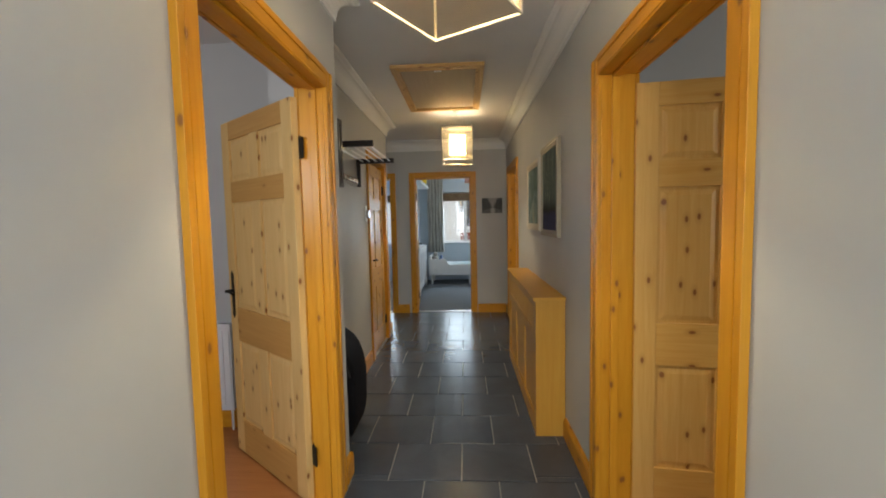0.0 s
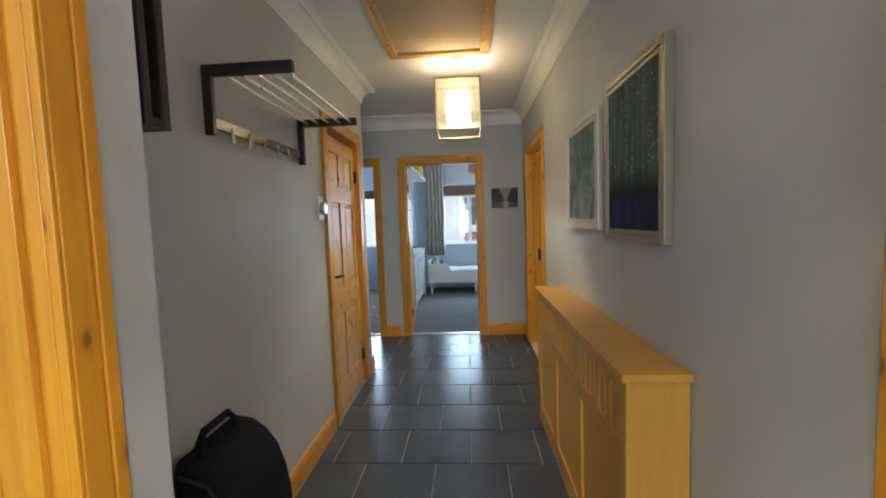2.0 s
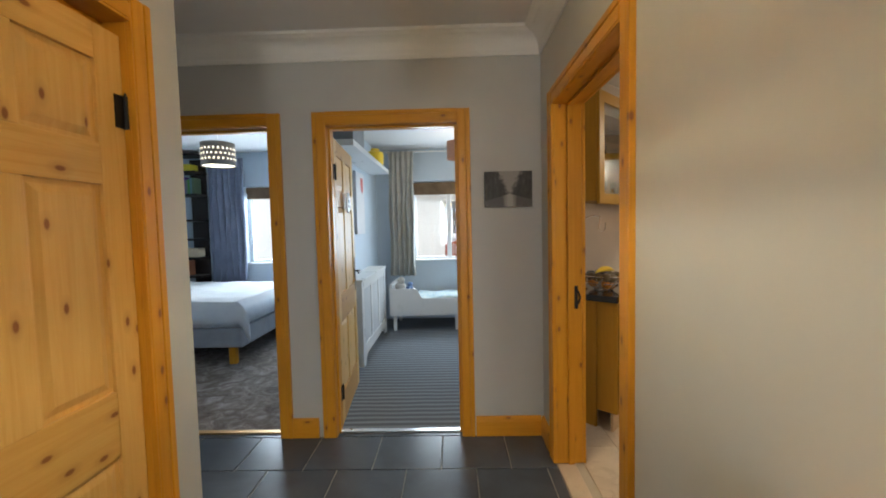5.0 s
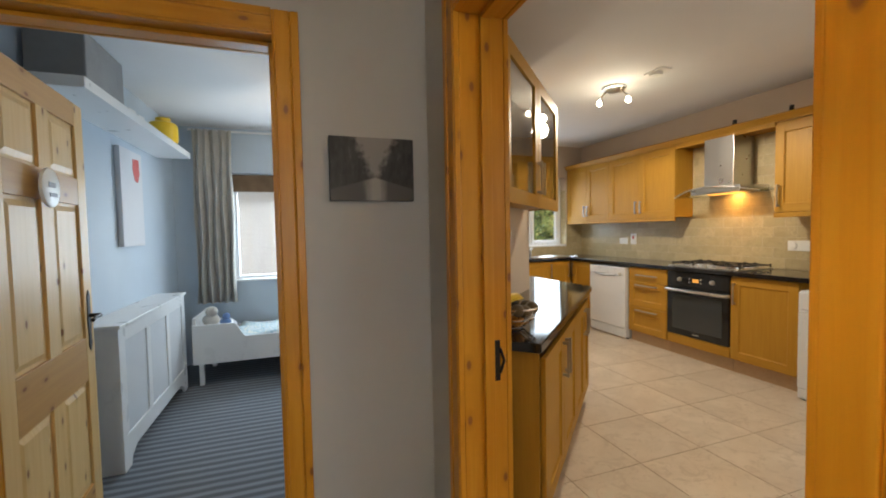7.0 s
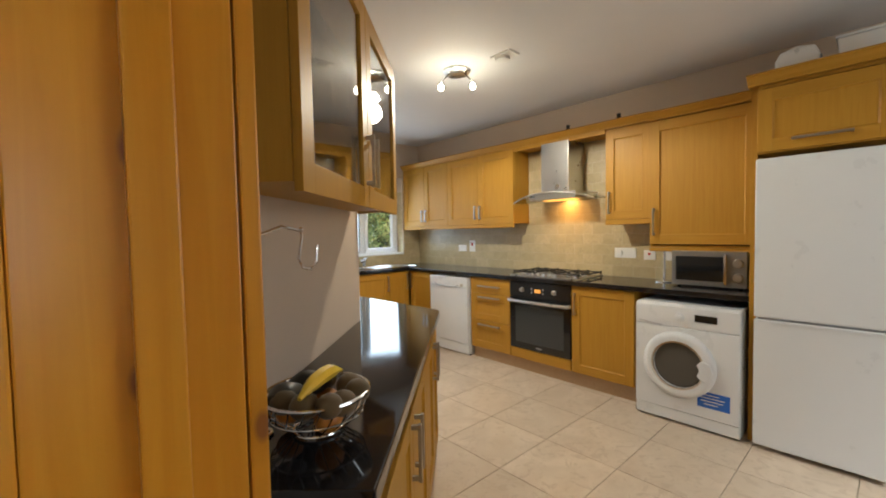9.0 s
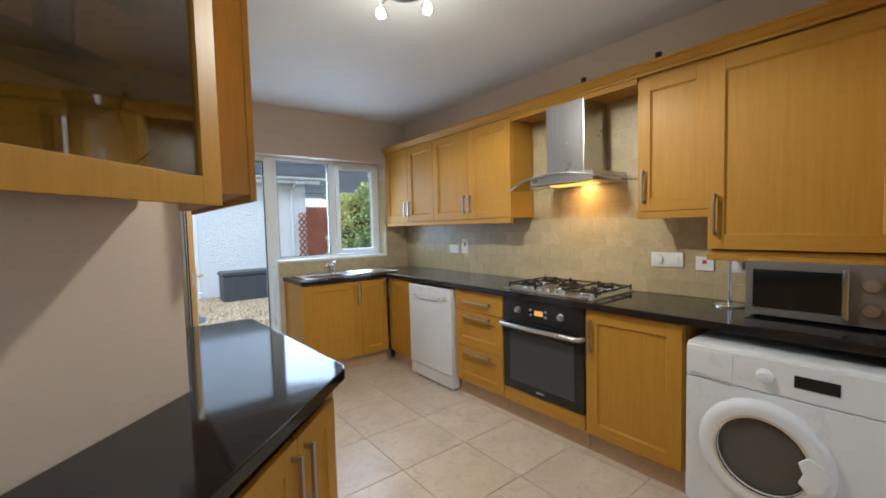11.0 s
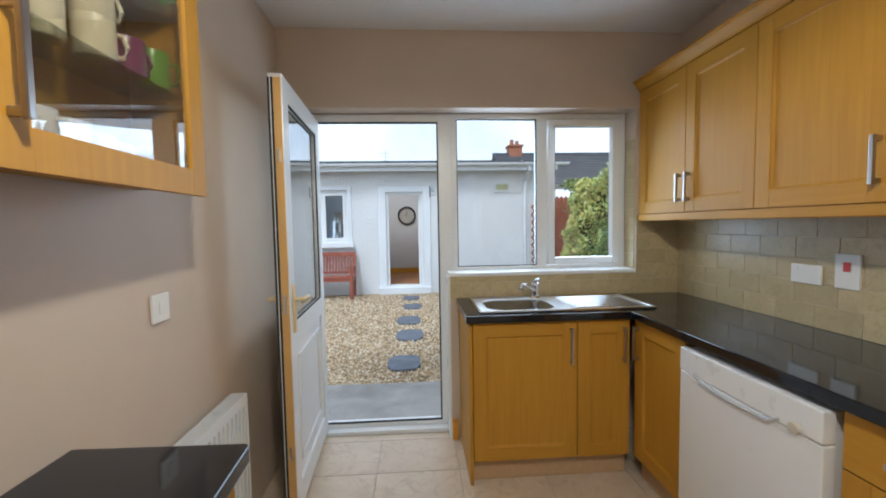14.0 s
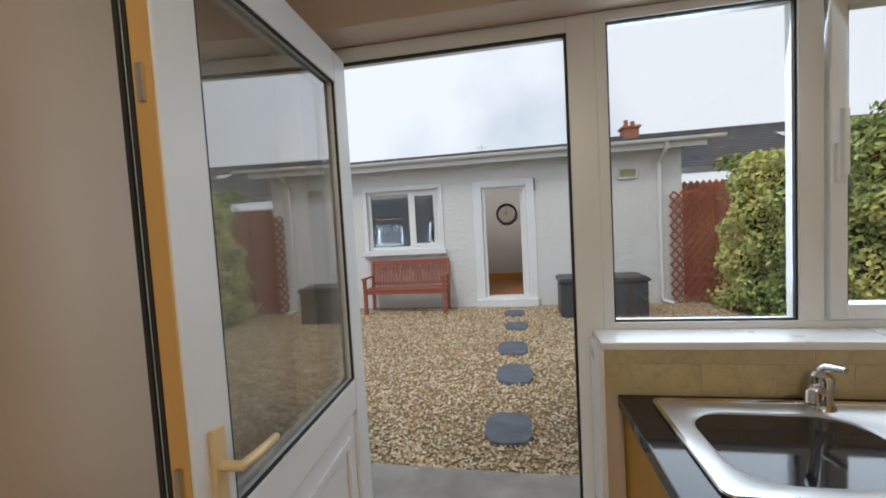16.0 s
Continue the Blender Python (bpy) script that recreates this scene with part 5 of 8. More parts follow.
part(TIMER, "dial", Mesh().lathe((-0.055, -0.010, 0.0), [(0.034, 0.0), (0.032, -0.014), (0.012, -0.016), (0.0, -0.02)], 20, "y"), PLASTIC, 0, True)
socket("socket", "white socket on the tiled wall", (TX, 7.15, 1.165), RIGHT, 0.10, 0.086, [(-0.012, 0.012, 0.0, 0.022, RED, 0.003)])
socket("plug", "white plug in the wall socket", (TX, 6.97, 1.165), RIGHT, 0.086, 0.086, [(-0.02, 0.02, -0.02, 0.02, PLASTIC, 0.02)])
socket("light_switch", "white light switch on the taupe wall", (2.152, 9.19, 1.185), LEFT, 0.086, 0.092, [(-0.014, 0.014, -0.02, 0.02, PLASTIC, 0.005)])
ROLL = thing("kitchen_roll_stand", "empty chrome kitchen roll stand on the worktop", "stand", (4.62, 6.97, TOP1))
part(ROLL, "base", Mesh().lathe((0, 0, 0), [(0.075, 0.0), (0.075, 0.006), (0.06, 0.012), (0.01, 0.014)], 28), CHROME, 0, True)
part(ROLL, "rod", Mesh().lathe((0, 0, 0.012), [(0.009, 0.0), (0.009, 0.26), (0.015, 0.262), (0.015, 0.28), (0.0, 0.285)], 14), CHROME, 0, True)


def kitchen_light():
    o = thing("ceiling_spotlight", "round chrome ceiling light with two lit spots", "ceiling light", (3.24, 8.03, KC))
    part(o, "plate", Mesh().lathe((0, 0, 0), [(0.11, 0.0), (0.11, -0.018), (0.09, -0.032), (0.0, -0.034)], 28), STEEL, 0, True)
    for x, y in ((-0.12, 0.05), (0.05, -0.12)):
        part(o, "arm", Mesh().tube([(x * 0.5, y * 0.5, -0.03), (x * 0.8, y * 0.8, -0.07), (x, y, -0.10)], 0.008, 8), CHROME, 0, True)
        part(o, "spot_shade", Mesh().lathe((x, y, -0.10), [(0.018, 0.0), (0.030, -0.03), (0.036, -0.055), (0.034, -0.055), (0.026, -0.03), (0.012, -0.004)], 18, "z", False), GLASSWARE, 0, True)
        part(o, "bulb", Mesh().ball((x * 1.04, y * 1.04, -0.145), 0.022, 0.022, 0.028), glow("lit_spot_bulb", (1.0, 0.86, 0.62), 22.0), 0, True, label="lit glass bulb")


kitchen_light()
ALARM = thing("smoke_alarm", "white plastic smoke alarm on the ceiling", "smoke alarm", (3.31, 7.60, KC))
part(ALARM, "base", Mesh().box(-0.06, 0.06, -0.09, 0.09, -0.014, 0.0), PLASTIC, 0.004)
part(ALARM, "cover", Mesh().lathe((0, 0.02, -0.014), [(0.055, 0.0), (0.052, -0.02), (0.03, -0.026), (0.0, -0.026)], 24), PLASTIC, 0, True)
BREAD = thing("bread_bin", "white rounded appliance on top of the cupboards", "kitchen appliance", (4.26, 6.08, 2.336))
part(BREAD, "shell", Mesh().slab([(-0.10, 0.0), (0.10, 0.0), (0.105, 0.07), (0.08, 0.12), (0.0, 0.14), (-0.08, 0.125), (-0.105, 0.07)], "x", -0.10, 0.12), PLASTIC, 0.015, True, segments=3)
part(BREAD, "button", Mesh().lathe((-0.10, 0.0, 0.11), [(0.012, 0.0), (0.012, -0.006), (0.0, -0.007)], 12, "x"), STEEL, 0)
TUB = thing("storage_tub", "white storage tub on top of the cupboards", "box", (4.30, 5.78, 2.336))
part(TUB, "box", Mesh().slab([(-0.12, 0.0), (0.12, 0.0), (0.13, 0.13), (-0.13, 0.13)], "x", -0.10, 0.16), PLASTIC, 0.008)
part(TUB, "lid", Mesh().box(-0.11, 0.17, -0.137, 0.137, 0.131, 0.145), PLASTIC, 0.004)
for nm, y in (("toy_camera", 7.83), ("pepper_mill", 7.33)):
    k = thing("black_trinket", "small dark ornament standing on the cabinet cornice", "ornament", (4.56, y, 2.367))
    part(k, "body", Mesh().lathe((0, 0, 0), [(0.018, 0.0), (0.022, 0.02), (0.016, 0.045), (0.02, 0.06), (0.0, 0.07)], 14), IRON, 0, True)


def radiator(name, label, at, turn, w, h, fins):
    """A white panel radiator: local x along it, y out of the wall towards -y."""
    o = thing(name, label, "radiator", at, turn)
    part(o, "panel", Mesh().box(0, w, -0.030, -0.022, 0, h), APPLIANCE, 0.004)
    part(o, "back_panel", Mesh().box(0, w, -0.10 + 0.02, -0.072, 0, h), APPLIANCE, 0.004)
    m = Mesh()
    n = int(w / fins)
    for i in range(n):
        x = (i + 0.5) * w / n
        for y in (-0.0805,):
            m.slab([(x - fins * 0.30, 0.03), (x + fins * 0.30, 0.03), (x + fins * 0.30, h - 0.03), (x - fins * 0.30, h - 0.03)], "y", y - 0.008, y)
    part(o, "flute", m, APPLIANCE, 0.006)
    g = Mesh().box(0, w, -0.090, -0.085, h - 0.03, h + 0.012).box(0, w, -0.024, -0.019, h - 0.03, h + 0.012)
    k = int(w / 0.016)
    for i in range(k + 1):
        x = i * (w - 0.004) / k
        g.box(x, x + 0.005, -0.085, -0.024, h + 0.002, h + 0.010)
    part(o, "grille", g, APPLIANCE, 0)
    part(o, "side", Mesh().box(-0.004, 0.002, -0.09, -0.019, 0.02, h + 0.011).box(w - 0.002, w + 0.004, -0.09, -0.019, 0.02, h + 0.011), APPLIANCE, 0.001)
    for x in (0.06, w - 0.06):
        part(o, "bracket", Mesh().box(x - 0.015, x + 0.015, -0.02, 0.0, 0.08, h - 0.08), STEEL, 0.001)
    part(o, "pipe", Mesh().tube([(0.03, -0.055, 0.02), (0.03, -0.055, -at[2] + 0.004)], 0.008, 8).tube([(w - 0.03, -0.055, 0.02), (w - 0.03, -0.055, -at[2] + 0.004)], 0.008, 8), APPLIANCE, 0, True)
    return o


radiator("kitchen_radiator", "white panel radiator below the light switch", (2.151, 8.92, 0.12), LEFT, 0.70, 0.58, 0.035)


# ---- garden door and window ----
def bead(m, x0, x1, z0, z1, b, y0, y1):
    m.box(x0, x0 + b, y0, y1, z0, z1).box(x1 - b, x1, y0, y1, z0, z1)
    m.box(x0 + b, x1 - b, y0 + 0.0005, y1 - 0.0005, z0, z0 + b).box(x0 + b, x1 - b, y0 + 0.0005, y1 - 0.0005, z1 - b, z1)
    return m


GARDEN = thing("door_window_frame", "white plastic garden door frame joined to a window", "window", (2.25, 10.62, 0), kind="structure")
world_part(GARDEN, "door_frame", Mesh().box(2.252, 2.305, 10.62, 10.69, 0.0, 2.198).box(3.165, 3.255, 10.62, 10.69, 0.0, 2.198).box(2.305, 3.165, 10.621, 10.689, 2.145, 2.197).box(2.305, 3.165, 10.621, 10.689, 0.0, 0.055), PVC, 0.004)
world_part(GARDEN, "seal", bead(Mesh(), 2.305, 3.165, 0.055, 2.145, 0.009, 10.625, 10.64), RUBBER, 0)
world_part(GARDEN, "window_frame", Mesh().box(3.255, 4.488, 10.62, 10.69, 1.10, 1.145).box(3.255, 4.488, 10.62, 10.69, 2.165, 2.198).box(3.255, 3.292, 10.621, 10.689, 1.145, 2.165).box(4.445, 4.488, 10.621, 10.689, 1.145, 2.165).box(3.855, 3.925, 10.6205, 10.6895, 1.145, 2.165), PVC, 0.004)
world_part(GARDEN, "opening_sash", bead(Mesh(), 3.93, 4.44, 1.15, 2.16, 0.048, 10.605, 10.665), PVC, 0.005)
world_part(GARDEN, "gasket", bead(Mesh(), 3.292, 3.855, 1.145, 2.165, 0.006, 10.63, 10.645).box(3.978, 3.983, 10.612, 10.62, 1.198, 2.112), RUBBER, 0)
world_part(GARDEN, "latch", Mesh().box(3.94, 3.965, 10.588, 10.604, 1.58, 1.70).box(3.945, 3.96, 10.570, 10.590, 1.60, 1.80), PVC, 0.004)
for x0, x1, z0, z1 in ((3.296, 3.852, 1.148, 2.162), (3.98, 4.39, 1.20, 2.11)):
    p = world_part(GARDEN, "pane", Mesh().box(x0, x1, 10.65, 10.656, z0, z1), PANE, 0, label="clear window pane")
    p.visible_shadow = False
whole("window_sill", Mesh().box(3.215, 4.489, 10.462, 10.619, 1.098, 1.122), GLOSS_WHITE, "white painted window sill above the sink", "sill", 0.004, kind="structure")
whole("door_side_board", Mesh().box(3.205, 3.222, 10.46, 10.619, 0.0, 1.097), GLOSS_WHITE, "white painted board beside the garden door", "trim", 0.003, kind="structure")
whole("pine_floor_block", Mesh().box(3.222, 3.260, 10.44, 10.459, 0.0, 0.125), PINE_Z, "pine skirting end beside the garden door", "trim", 0.003, kind="structure")
whole("door_sill", Mesh().box(2.252, 3.204, 10.56, 10.619, -0.004, 0.028), PVC, "white garden door threshold", "threshold", 0.006, kind="structure")


def garden_door():
    o = thing("garden_door", "white glazed garden door swung open into the kitchen", "door", (2.306, 10.60, 0.04), -87)
    w, h, t = 0.885, 2.10, 0.062
    s = 0.105
    frame_m = Mesh().box(0, s, 0, t, 0, h).box(w - s, w, 0, t, 0, h)
    frame_m.box(s, w - s, 0.0005, t - 0.0005, 0, 0.13).box(s, w - s, 0.0005, t - 0.0005, h - s, h).box(s, w - s, 0.0005, t - 0.0005, 0.83, 0.94)
    part(o, "leaf", frame_m, PVC, 0.005)
    part(o, "lower_panel", Mesh().box(s, w - s, 0.016, t - 0.016, 0.13, 0.83), PVC, 0.002)
    m = Mesh()
    for y0, y1 in ((0.016, 0.004), (t - 0.016, t - 0.004)):
        bead(m, s + 0.06, w - s - 0.06, 0.20, 0.76, 0.03, *sorted((y0, y1)))
    part(o, "panel_moulding", m, PVC, 0.004)
    g = part(o, "pane", Mesh().box(s, w - s, t / 2 - 0.01, t / 2 + 0.01, 0.94, h - s), PANE_DOUBLE, 0, label="clear double glazed pane")
    g.visible_shadow = False
    part(o, "gasket", bead(Mesh(), s, w - s, 0.94, h - s, 0.007, t - 0.012, t - 0.004), RUBBER, 0)
    part(o, "edge_strip", Mesh().box(w + 0.0005, w + 0.004, 0.024, 0.058, 0.02, h - 0.02), plain("pale_gold_lock_strip", (0.62, 0.38, 0.13), 0.45, 0.2), 0, label="pale gold lock strip")
    part(o, "weather_seal", Mesh().box(w + 0.0005, w + 0.006, 0.0, 0.008, 0.02, h - 0.02).box(w + 0.0005, w + 0.005, 0.014, 0.0225, 0.02, h - 0.02), RUBBER, 0)
    part(o, "latch", Mesh().box(w + 0.0045, w + 0.012, 0.034, 0.046, 1.00, 1.09).box(w + 0.0045, w + 0.012, 0.034, 0.046, 0.30, 0.36).box(w + 0.0045, w + 0.012, 0.034, 0.046, 1.70, 1.76), STEEL, 0.001)
    cream = plain("cream_gold_handle", (0.72, 0.55, 0.30), 0.3, 0.3)
    for y, d in ((0.0, -1), (t, 1)):
        m = Mesh().box(w - 0.07, w - 0.04, *sorted((y, y + d * 0.012)), 0.90, 1.13)
        m.tube([(w - 0.055, y + d * 0.01, 1.06), (w - 0.055, y + d * 0.05, 1.06), (w - 0.09, y + d * 0.056, 1.06), (w - 0.17, y + d * 0.052, 1.055)], [0.010, 0.010, 0.010, 0.008], 10)
        part(o, "handle", m, cream, 0.002, True, label="cream lever handle")


garden_door()


# ---- hall ----
def pendant(at, turn, label):
    """A cube pendant: a glass-like outer cube round a bright paper inner cube, hung on a flex."""
    o = thing("cube_pendant_lamp", label, "pendant lamp", at, turn, "hall pendant lamps")
    h, s = 0.36, 0.160
    veil = Nodes("pale_translucent_shade")
    tr, tl, mx = veil.add("BsdfTransparent"), veil.add("BsdfTranslucent"), veil.add("MixShader")
    tr.inputs["Color"].default_value, tl.inputs["Color"].default_value = (1.0, 0.97, 0.90, 1), (0.95, 0.88, 0.74, 1)
    mx.inputs["Fac"].default_value = 0.16
    veil.link(tr.outputs[0], mx.inputs[1]), veil.link(tl.outputs[0], mx.inputs[2])
    veil.link(mx.outputs[0], veil.n["Material Output"].inputs["Surface"])
    for x0, x1, y0, y1 in ((-s, s, -s, -s + 0.004), (-s, s, s - 0.004, s), (-s, -s + 0.004, -s + 0.004, s - 0.004), (s - 0.004, s, -s + 0.004, s - 0.004)):
        part(o, "side", Mesh().box(x0, x1, y0, y1, 0.0, h), veil.m, 0, label="pale translucent side")
    edge = Mesh()
    for z in (0.0, h):
        edge.tube([(-s, -s, z), (s, -s, z), (s, s, z), (-s, s, z), (-s, -s, z)], 0.005, 6)
    for x, y in ((-s, -s), (s, -s), (s, s), (-s, s)):
        edge.tube([(x, y, 0), (x, y, h)], 0.005, 6)
    part(o, "wire_edge", edge, plain("warm_grey_shade_edge", (0.40, 0.35, 0.27), 0.5), 0)
    q = 0.085
    inner = glow("lit_paper_core", (1.0, 0.80, 0.50), 7.5)
    for x0, x1, y0, y1 in ((-q, q, -q, -q + 0.003), (-q, q, q - 0.003, q), (-q, -q + 0.003, -q + 0.003, q - 0.003), (q - 0.003, q, -q + 0.003, q - 0.003)):
        c = part(o, "core", Mesh().box(x0, x1, y0, y1, 0.095, 0.285), inner, 0, label="lit inner shade")
    part(o, "flex", Mesh().tube([(0, 0, h - 0.02), (0, 0, HC - at[2] - 0.02)], 0.003, 6), PLASTIC, 0)
    part(o, "spider", Mesh().tube([(-s, 0, h), (s, 0, h)], 0.003, 6).tube([(0, -s, h), (0, s, h)], 0.003, 6), CHROME, 0)
    part(o, "ceiling_rose", Mesh().lathe((0, 0, HC - at[2]), [(0.045, 0.0), (0.042, -0.014), (0.02, -0.026), (0.0, -0.027)], 20), PLASTIC, 0, True)


pendant((0.205, 4.78, 2.025), 0, "lit cube pendant lamp hanging in the hall")
pendant((0.234, 1.537, 2.025), -31, "lit cube pendant lamp near the entrance")

HATCH = thing("attic_hatch", "wooden attic hatch with a pine frame in the ceiling", "hatch", (0.08, 4.05, HC), kind="structure")
hx, hy = 0.36, 0.62
part(HATCH, "board", Mesh().box(-hx + 0.06, hx - 0.06, -hy + 0.06, hy - 0.06, -0.012, -0.001), wood("hatch_board", (0.52, 0.41, 0.26), (0.45, 0.34, 0.20), "y", 0, 0.6, 0.0), 0.002)
fm = Mesh()
for k, (o0, o1, d) in enumerate(((0.0, 0.03, 0.028), (0.03, 0.045, 0.022), (0.045, 0.066, 0.032))):
    fm.box(-hx + o0, -hx + o1, -hy + o0, hy - o0, -d, -0.001).box(hx - o1, hx - o0, -hy + o0, hy - o0, -d, -0.001)
    fm.box(-hx + o1, hx - o1, -hy + o0, -hy + o1, -d, -0.001).box(-hx + o1, hx - o1, hy - o1, hy - o0, -d, -0.001)
part(HATCH, "frame", fm, DOOR_X, 0.002)
part(HATCH, "catch", Mesh().box(-0.03, 0.03, -hy + 0.075, -hy + 0.115, -0.026, -0.012), PLASTIC, 0.003)


def radiator_cover():
    o = thing("radiator_cover", "honey oak radiator cover with slatted front", "radiator cover", (0.706, 2.845, 0))
    L, d, h = 1.555, 0.187, 0.905
    part(o, "top", Mesh().box(-0.018, d - 0.001, -0.018, L + 0.018, h - 0.024, h), COVER_Y, 0.003)
    part(o, "side", Mesh().box(0.0, d - 0.001, 0.0, 0.018, 0, h - 0.0245), COVER_Z, 0.002)
    part(o, "side", Mesh().box(0.0, d - 0.001, L - 0.018, L, 0, h - 0.0245), COVER_Z, 0.002)
    for z0, z1 in ((0.0, 0.11), (0.60, 0.67), (h - 0.075, h - 0.0245)):
        part(o, "rail", Mesh().box(0.0, 0.018, 0.018, L - 0.018, z0, z1), COVER_Y, 0.002)
    n = 3
    for i in range(n + 1):
        y = 0.018 + i * (L - 0.036 - 0.06) / n
        part(o, "upright", Mesh().box(0.0005, 0.0175, y, y + 0.06, 0.11, 0.60), COVER_Z, 0.002)
        if i < n:
            part(o, "panel", Mesh().box(0.012, 0.016, y + 0.06, y + (L - 0.096) / n, 0.11, 0.60), COVER_Z, 0)
    for y in (0.018, L - 0.078):
        part(o, "upright", Mesh().box(0.0005, 0.0175, y, y + 0.06, 0.67, h - 0.075), COVER_Z, 0.002)
    k = 24
    for i in range(k):
        y = 0.08 + (L - 0.16) * (i + 0.5) / k
        part(o, "slat", Mesh().box(0.006, 0.014, y - 0.017, y + 0.017, 0.67, h - 0.075), COVER_Z, 0.003)


radiator_cover()


def canvas_abstract(name, low, mid, high, streak, horizon):
    """A painted canvas: a dark foreground under vertical brushed streaks with pale dabs."""
    g = Nodes(name)
    co = g.add("TexCoord").outputs["Object"]
    sep = g.add("SeparateXYZ")
    lift = g.add("VectorMath")
    lift.inputs[1].default_value = (0, 0, 0.5)
    g.link(co, lift.inputs[0])
    g.link(lift.outputs[0], sep.inputs[0])
    w = g.place((1, 30, 2.2), True)
    fine = g.place((1, 1, 1), True)
    c = g.ramp(g.noise(w, 1.0, 5, 0.6), [(0.3, mid), (0.7, high)])
    wob = g.noise(fine, 14, 6)
    h = g.add("Math")
    h.operation = "ADD"
    g.link(sep.outputs["Z"], h.inputs[0])
    g.link(g.span(wob, -0.05, 0.05), h.inputs[1])
    ground = g.ramp(h.outputs[0], [(horizon - 0.02, (1, 1, 1)), (horizon + 0.03, (0, 0, 0))])
    dark = g.ramp(h.outputs[0], [(horizon + 0.02, (1, 1, 1)), (horizon + 0.12, (0, 0, 0))])
    c = g.mix(dark, c, darker(mid, 0.25))
    c = g.mix(ground, c, g.ramp(g.noise(g.place((1, 26, 5), True), 1.0, 5, 0.65), [(0.3, darker(low, 0.35)), (0.55, low), (0.75, darker(low, 1.9))]))
    v = g.add("TexVoronoi", Scale=1.0, Randomness=1.0)
    g.link(g.place((1, 36, 62), True), v.inputs["Vector"])
    col = g.ramp(g.noise(g.place((1, 30, 0.6), True), 1.0, 2), [(0.46, (0, 0, 0)), (0.53, (0.8, 0.8, 0.8))])
    dab = g.mix(1.0, g.ramp(v.outputs["Distance"], [(0.18, (1, 1, 1)), (0.34, (0, 0, 0))]), col, "MULTIPLY")
    up = g.ramp(sep.outputs["Z"], [(horizon + 0.06, (0, 0, 0)), (horizon + 0.10, (1, 1, 1))])
    c = g.mix(g.mix(1.0, dab, up, "MULTIPLY"), c, streak)
    g.tint(c)
    g.rough(0.8)
    g.p.inputs["Specular IOR Level"].default_value = 0.25
    g.bump(g.noise(fine, 120, 4), 0.35, 0.002)
    return g.m


def canvas_soft(name):
    g = Nodes(name)
    fine = g.place((1, 1, 1), True)
    c = g.ramp(g.noise(fine, 4.5, 7, 0.65, 1.0), [(0.3, (0.05, 0.075, 0.045)), (0.45, (0.13, 0.20, 0.19)), (0.6, (0.28, 0.36, 0.34)), (0.75, (0.36, 0.30, 0.13))])
    g.tint(c)
    g.rough(0.8)
    g.p.inputs["Specular IOR Level"].default_value = 0.25
    g.bump(g.noise(fine, 120, 4), 0.35, 0.002)
    return g.m


def framed_picture(name, label, at, w, h, art, frame_mat, b, depth=0.03):
    """A picture on the right-hand hall wall: its face looks towards -x."""
    o = thing(name, label, "picture", at, 0, "hall paintings")
    part(o, "canvas", Mesh().box(-depth + 0.008, -0.004, -w / 2 + b * 0.9, w / 2 - b * 0.9, -h / 2 + b * 0.9, h / 2 - b * 0.9), art, 0.001)
    m = Mesh()
    for k0, k1, d in ((0.0, 0.55, depth), (0.55, 0.8, depth - 0.006), (0.8, 1.0, depth - 0.002)):
        o0, o1 = b * k0, b * k1
        m.box(-d, -0.002, -w / 2 + o0, -w / 2 + o1, -h / 2 + o0, h / 2 - o0).box(-d, -0.002, w / 2 - o1, w / 2 - o0, -h / 2 + o0, h / 2 - o0)
        m.box(-d, -0.002, -w / 2 + o1, w / 2 - o1, -h / 2 + o0, -h / 2 + o1).box(-d, -0.002, -w / 2 + o1, w / 2 - o1, h / 2 - o1, h / 2 - o0)
    part(o, "frame", m, frame_mat, 0.002)
    return o


CREAM_FRAME = paint("cream_picture_frame", (0.60, 0.55, 0.44), 0.45)
SILVER_FRAME = plain("dull_silver_frame", (0.30, 0.25, 0.17), 0.4, 0.5)
framed_picture("painting", "framed dark green and blue abstract painting", (WR, 3.237, 1.597), 0.565, 0.655, canvas_abstract("streaked_canvas", (0.018, 0.027, 0.095), (0.030, 0.055, 0.058), (0.15, 0.21, 0.19), (0.34, 0.38, 0.31), 0.335), SILVER_FRAME, 0.045)
framed_picture("painting", "framed misty green landscape painting", (WR, 3.92, 1.593), 0.62, 0.585, canvas_soft("misty_canvas"), CREAM_FRAME, 0.055)


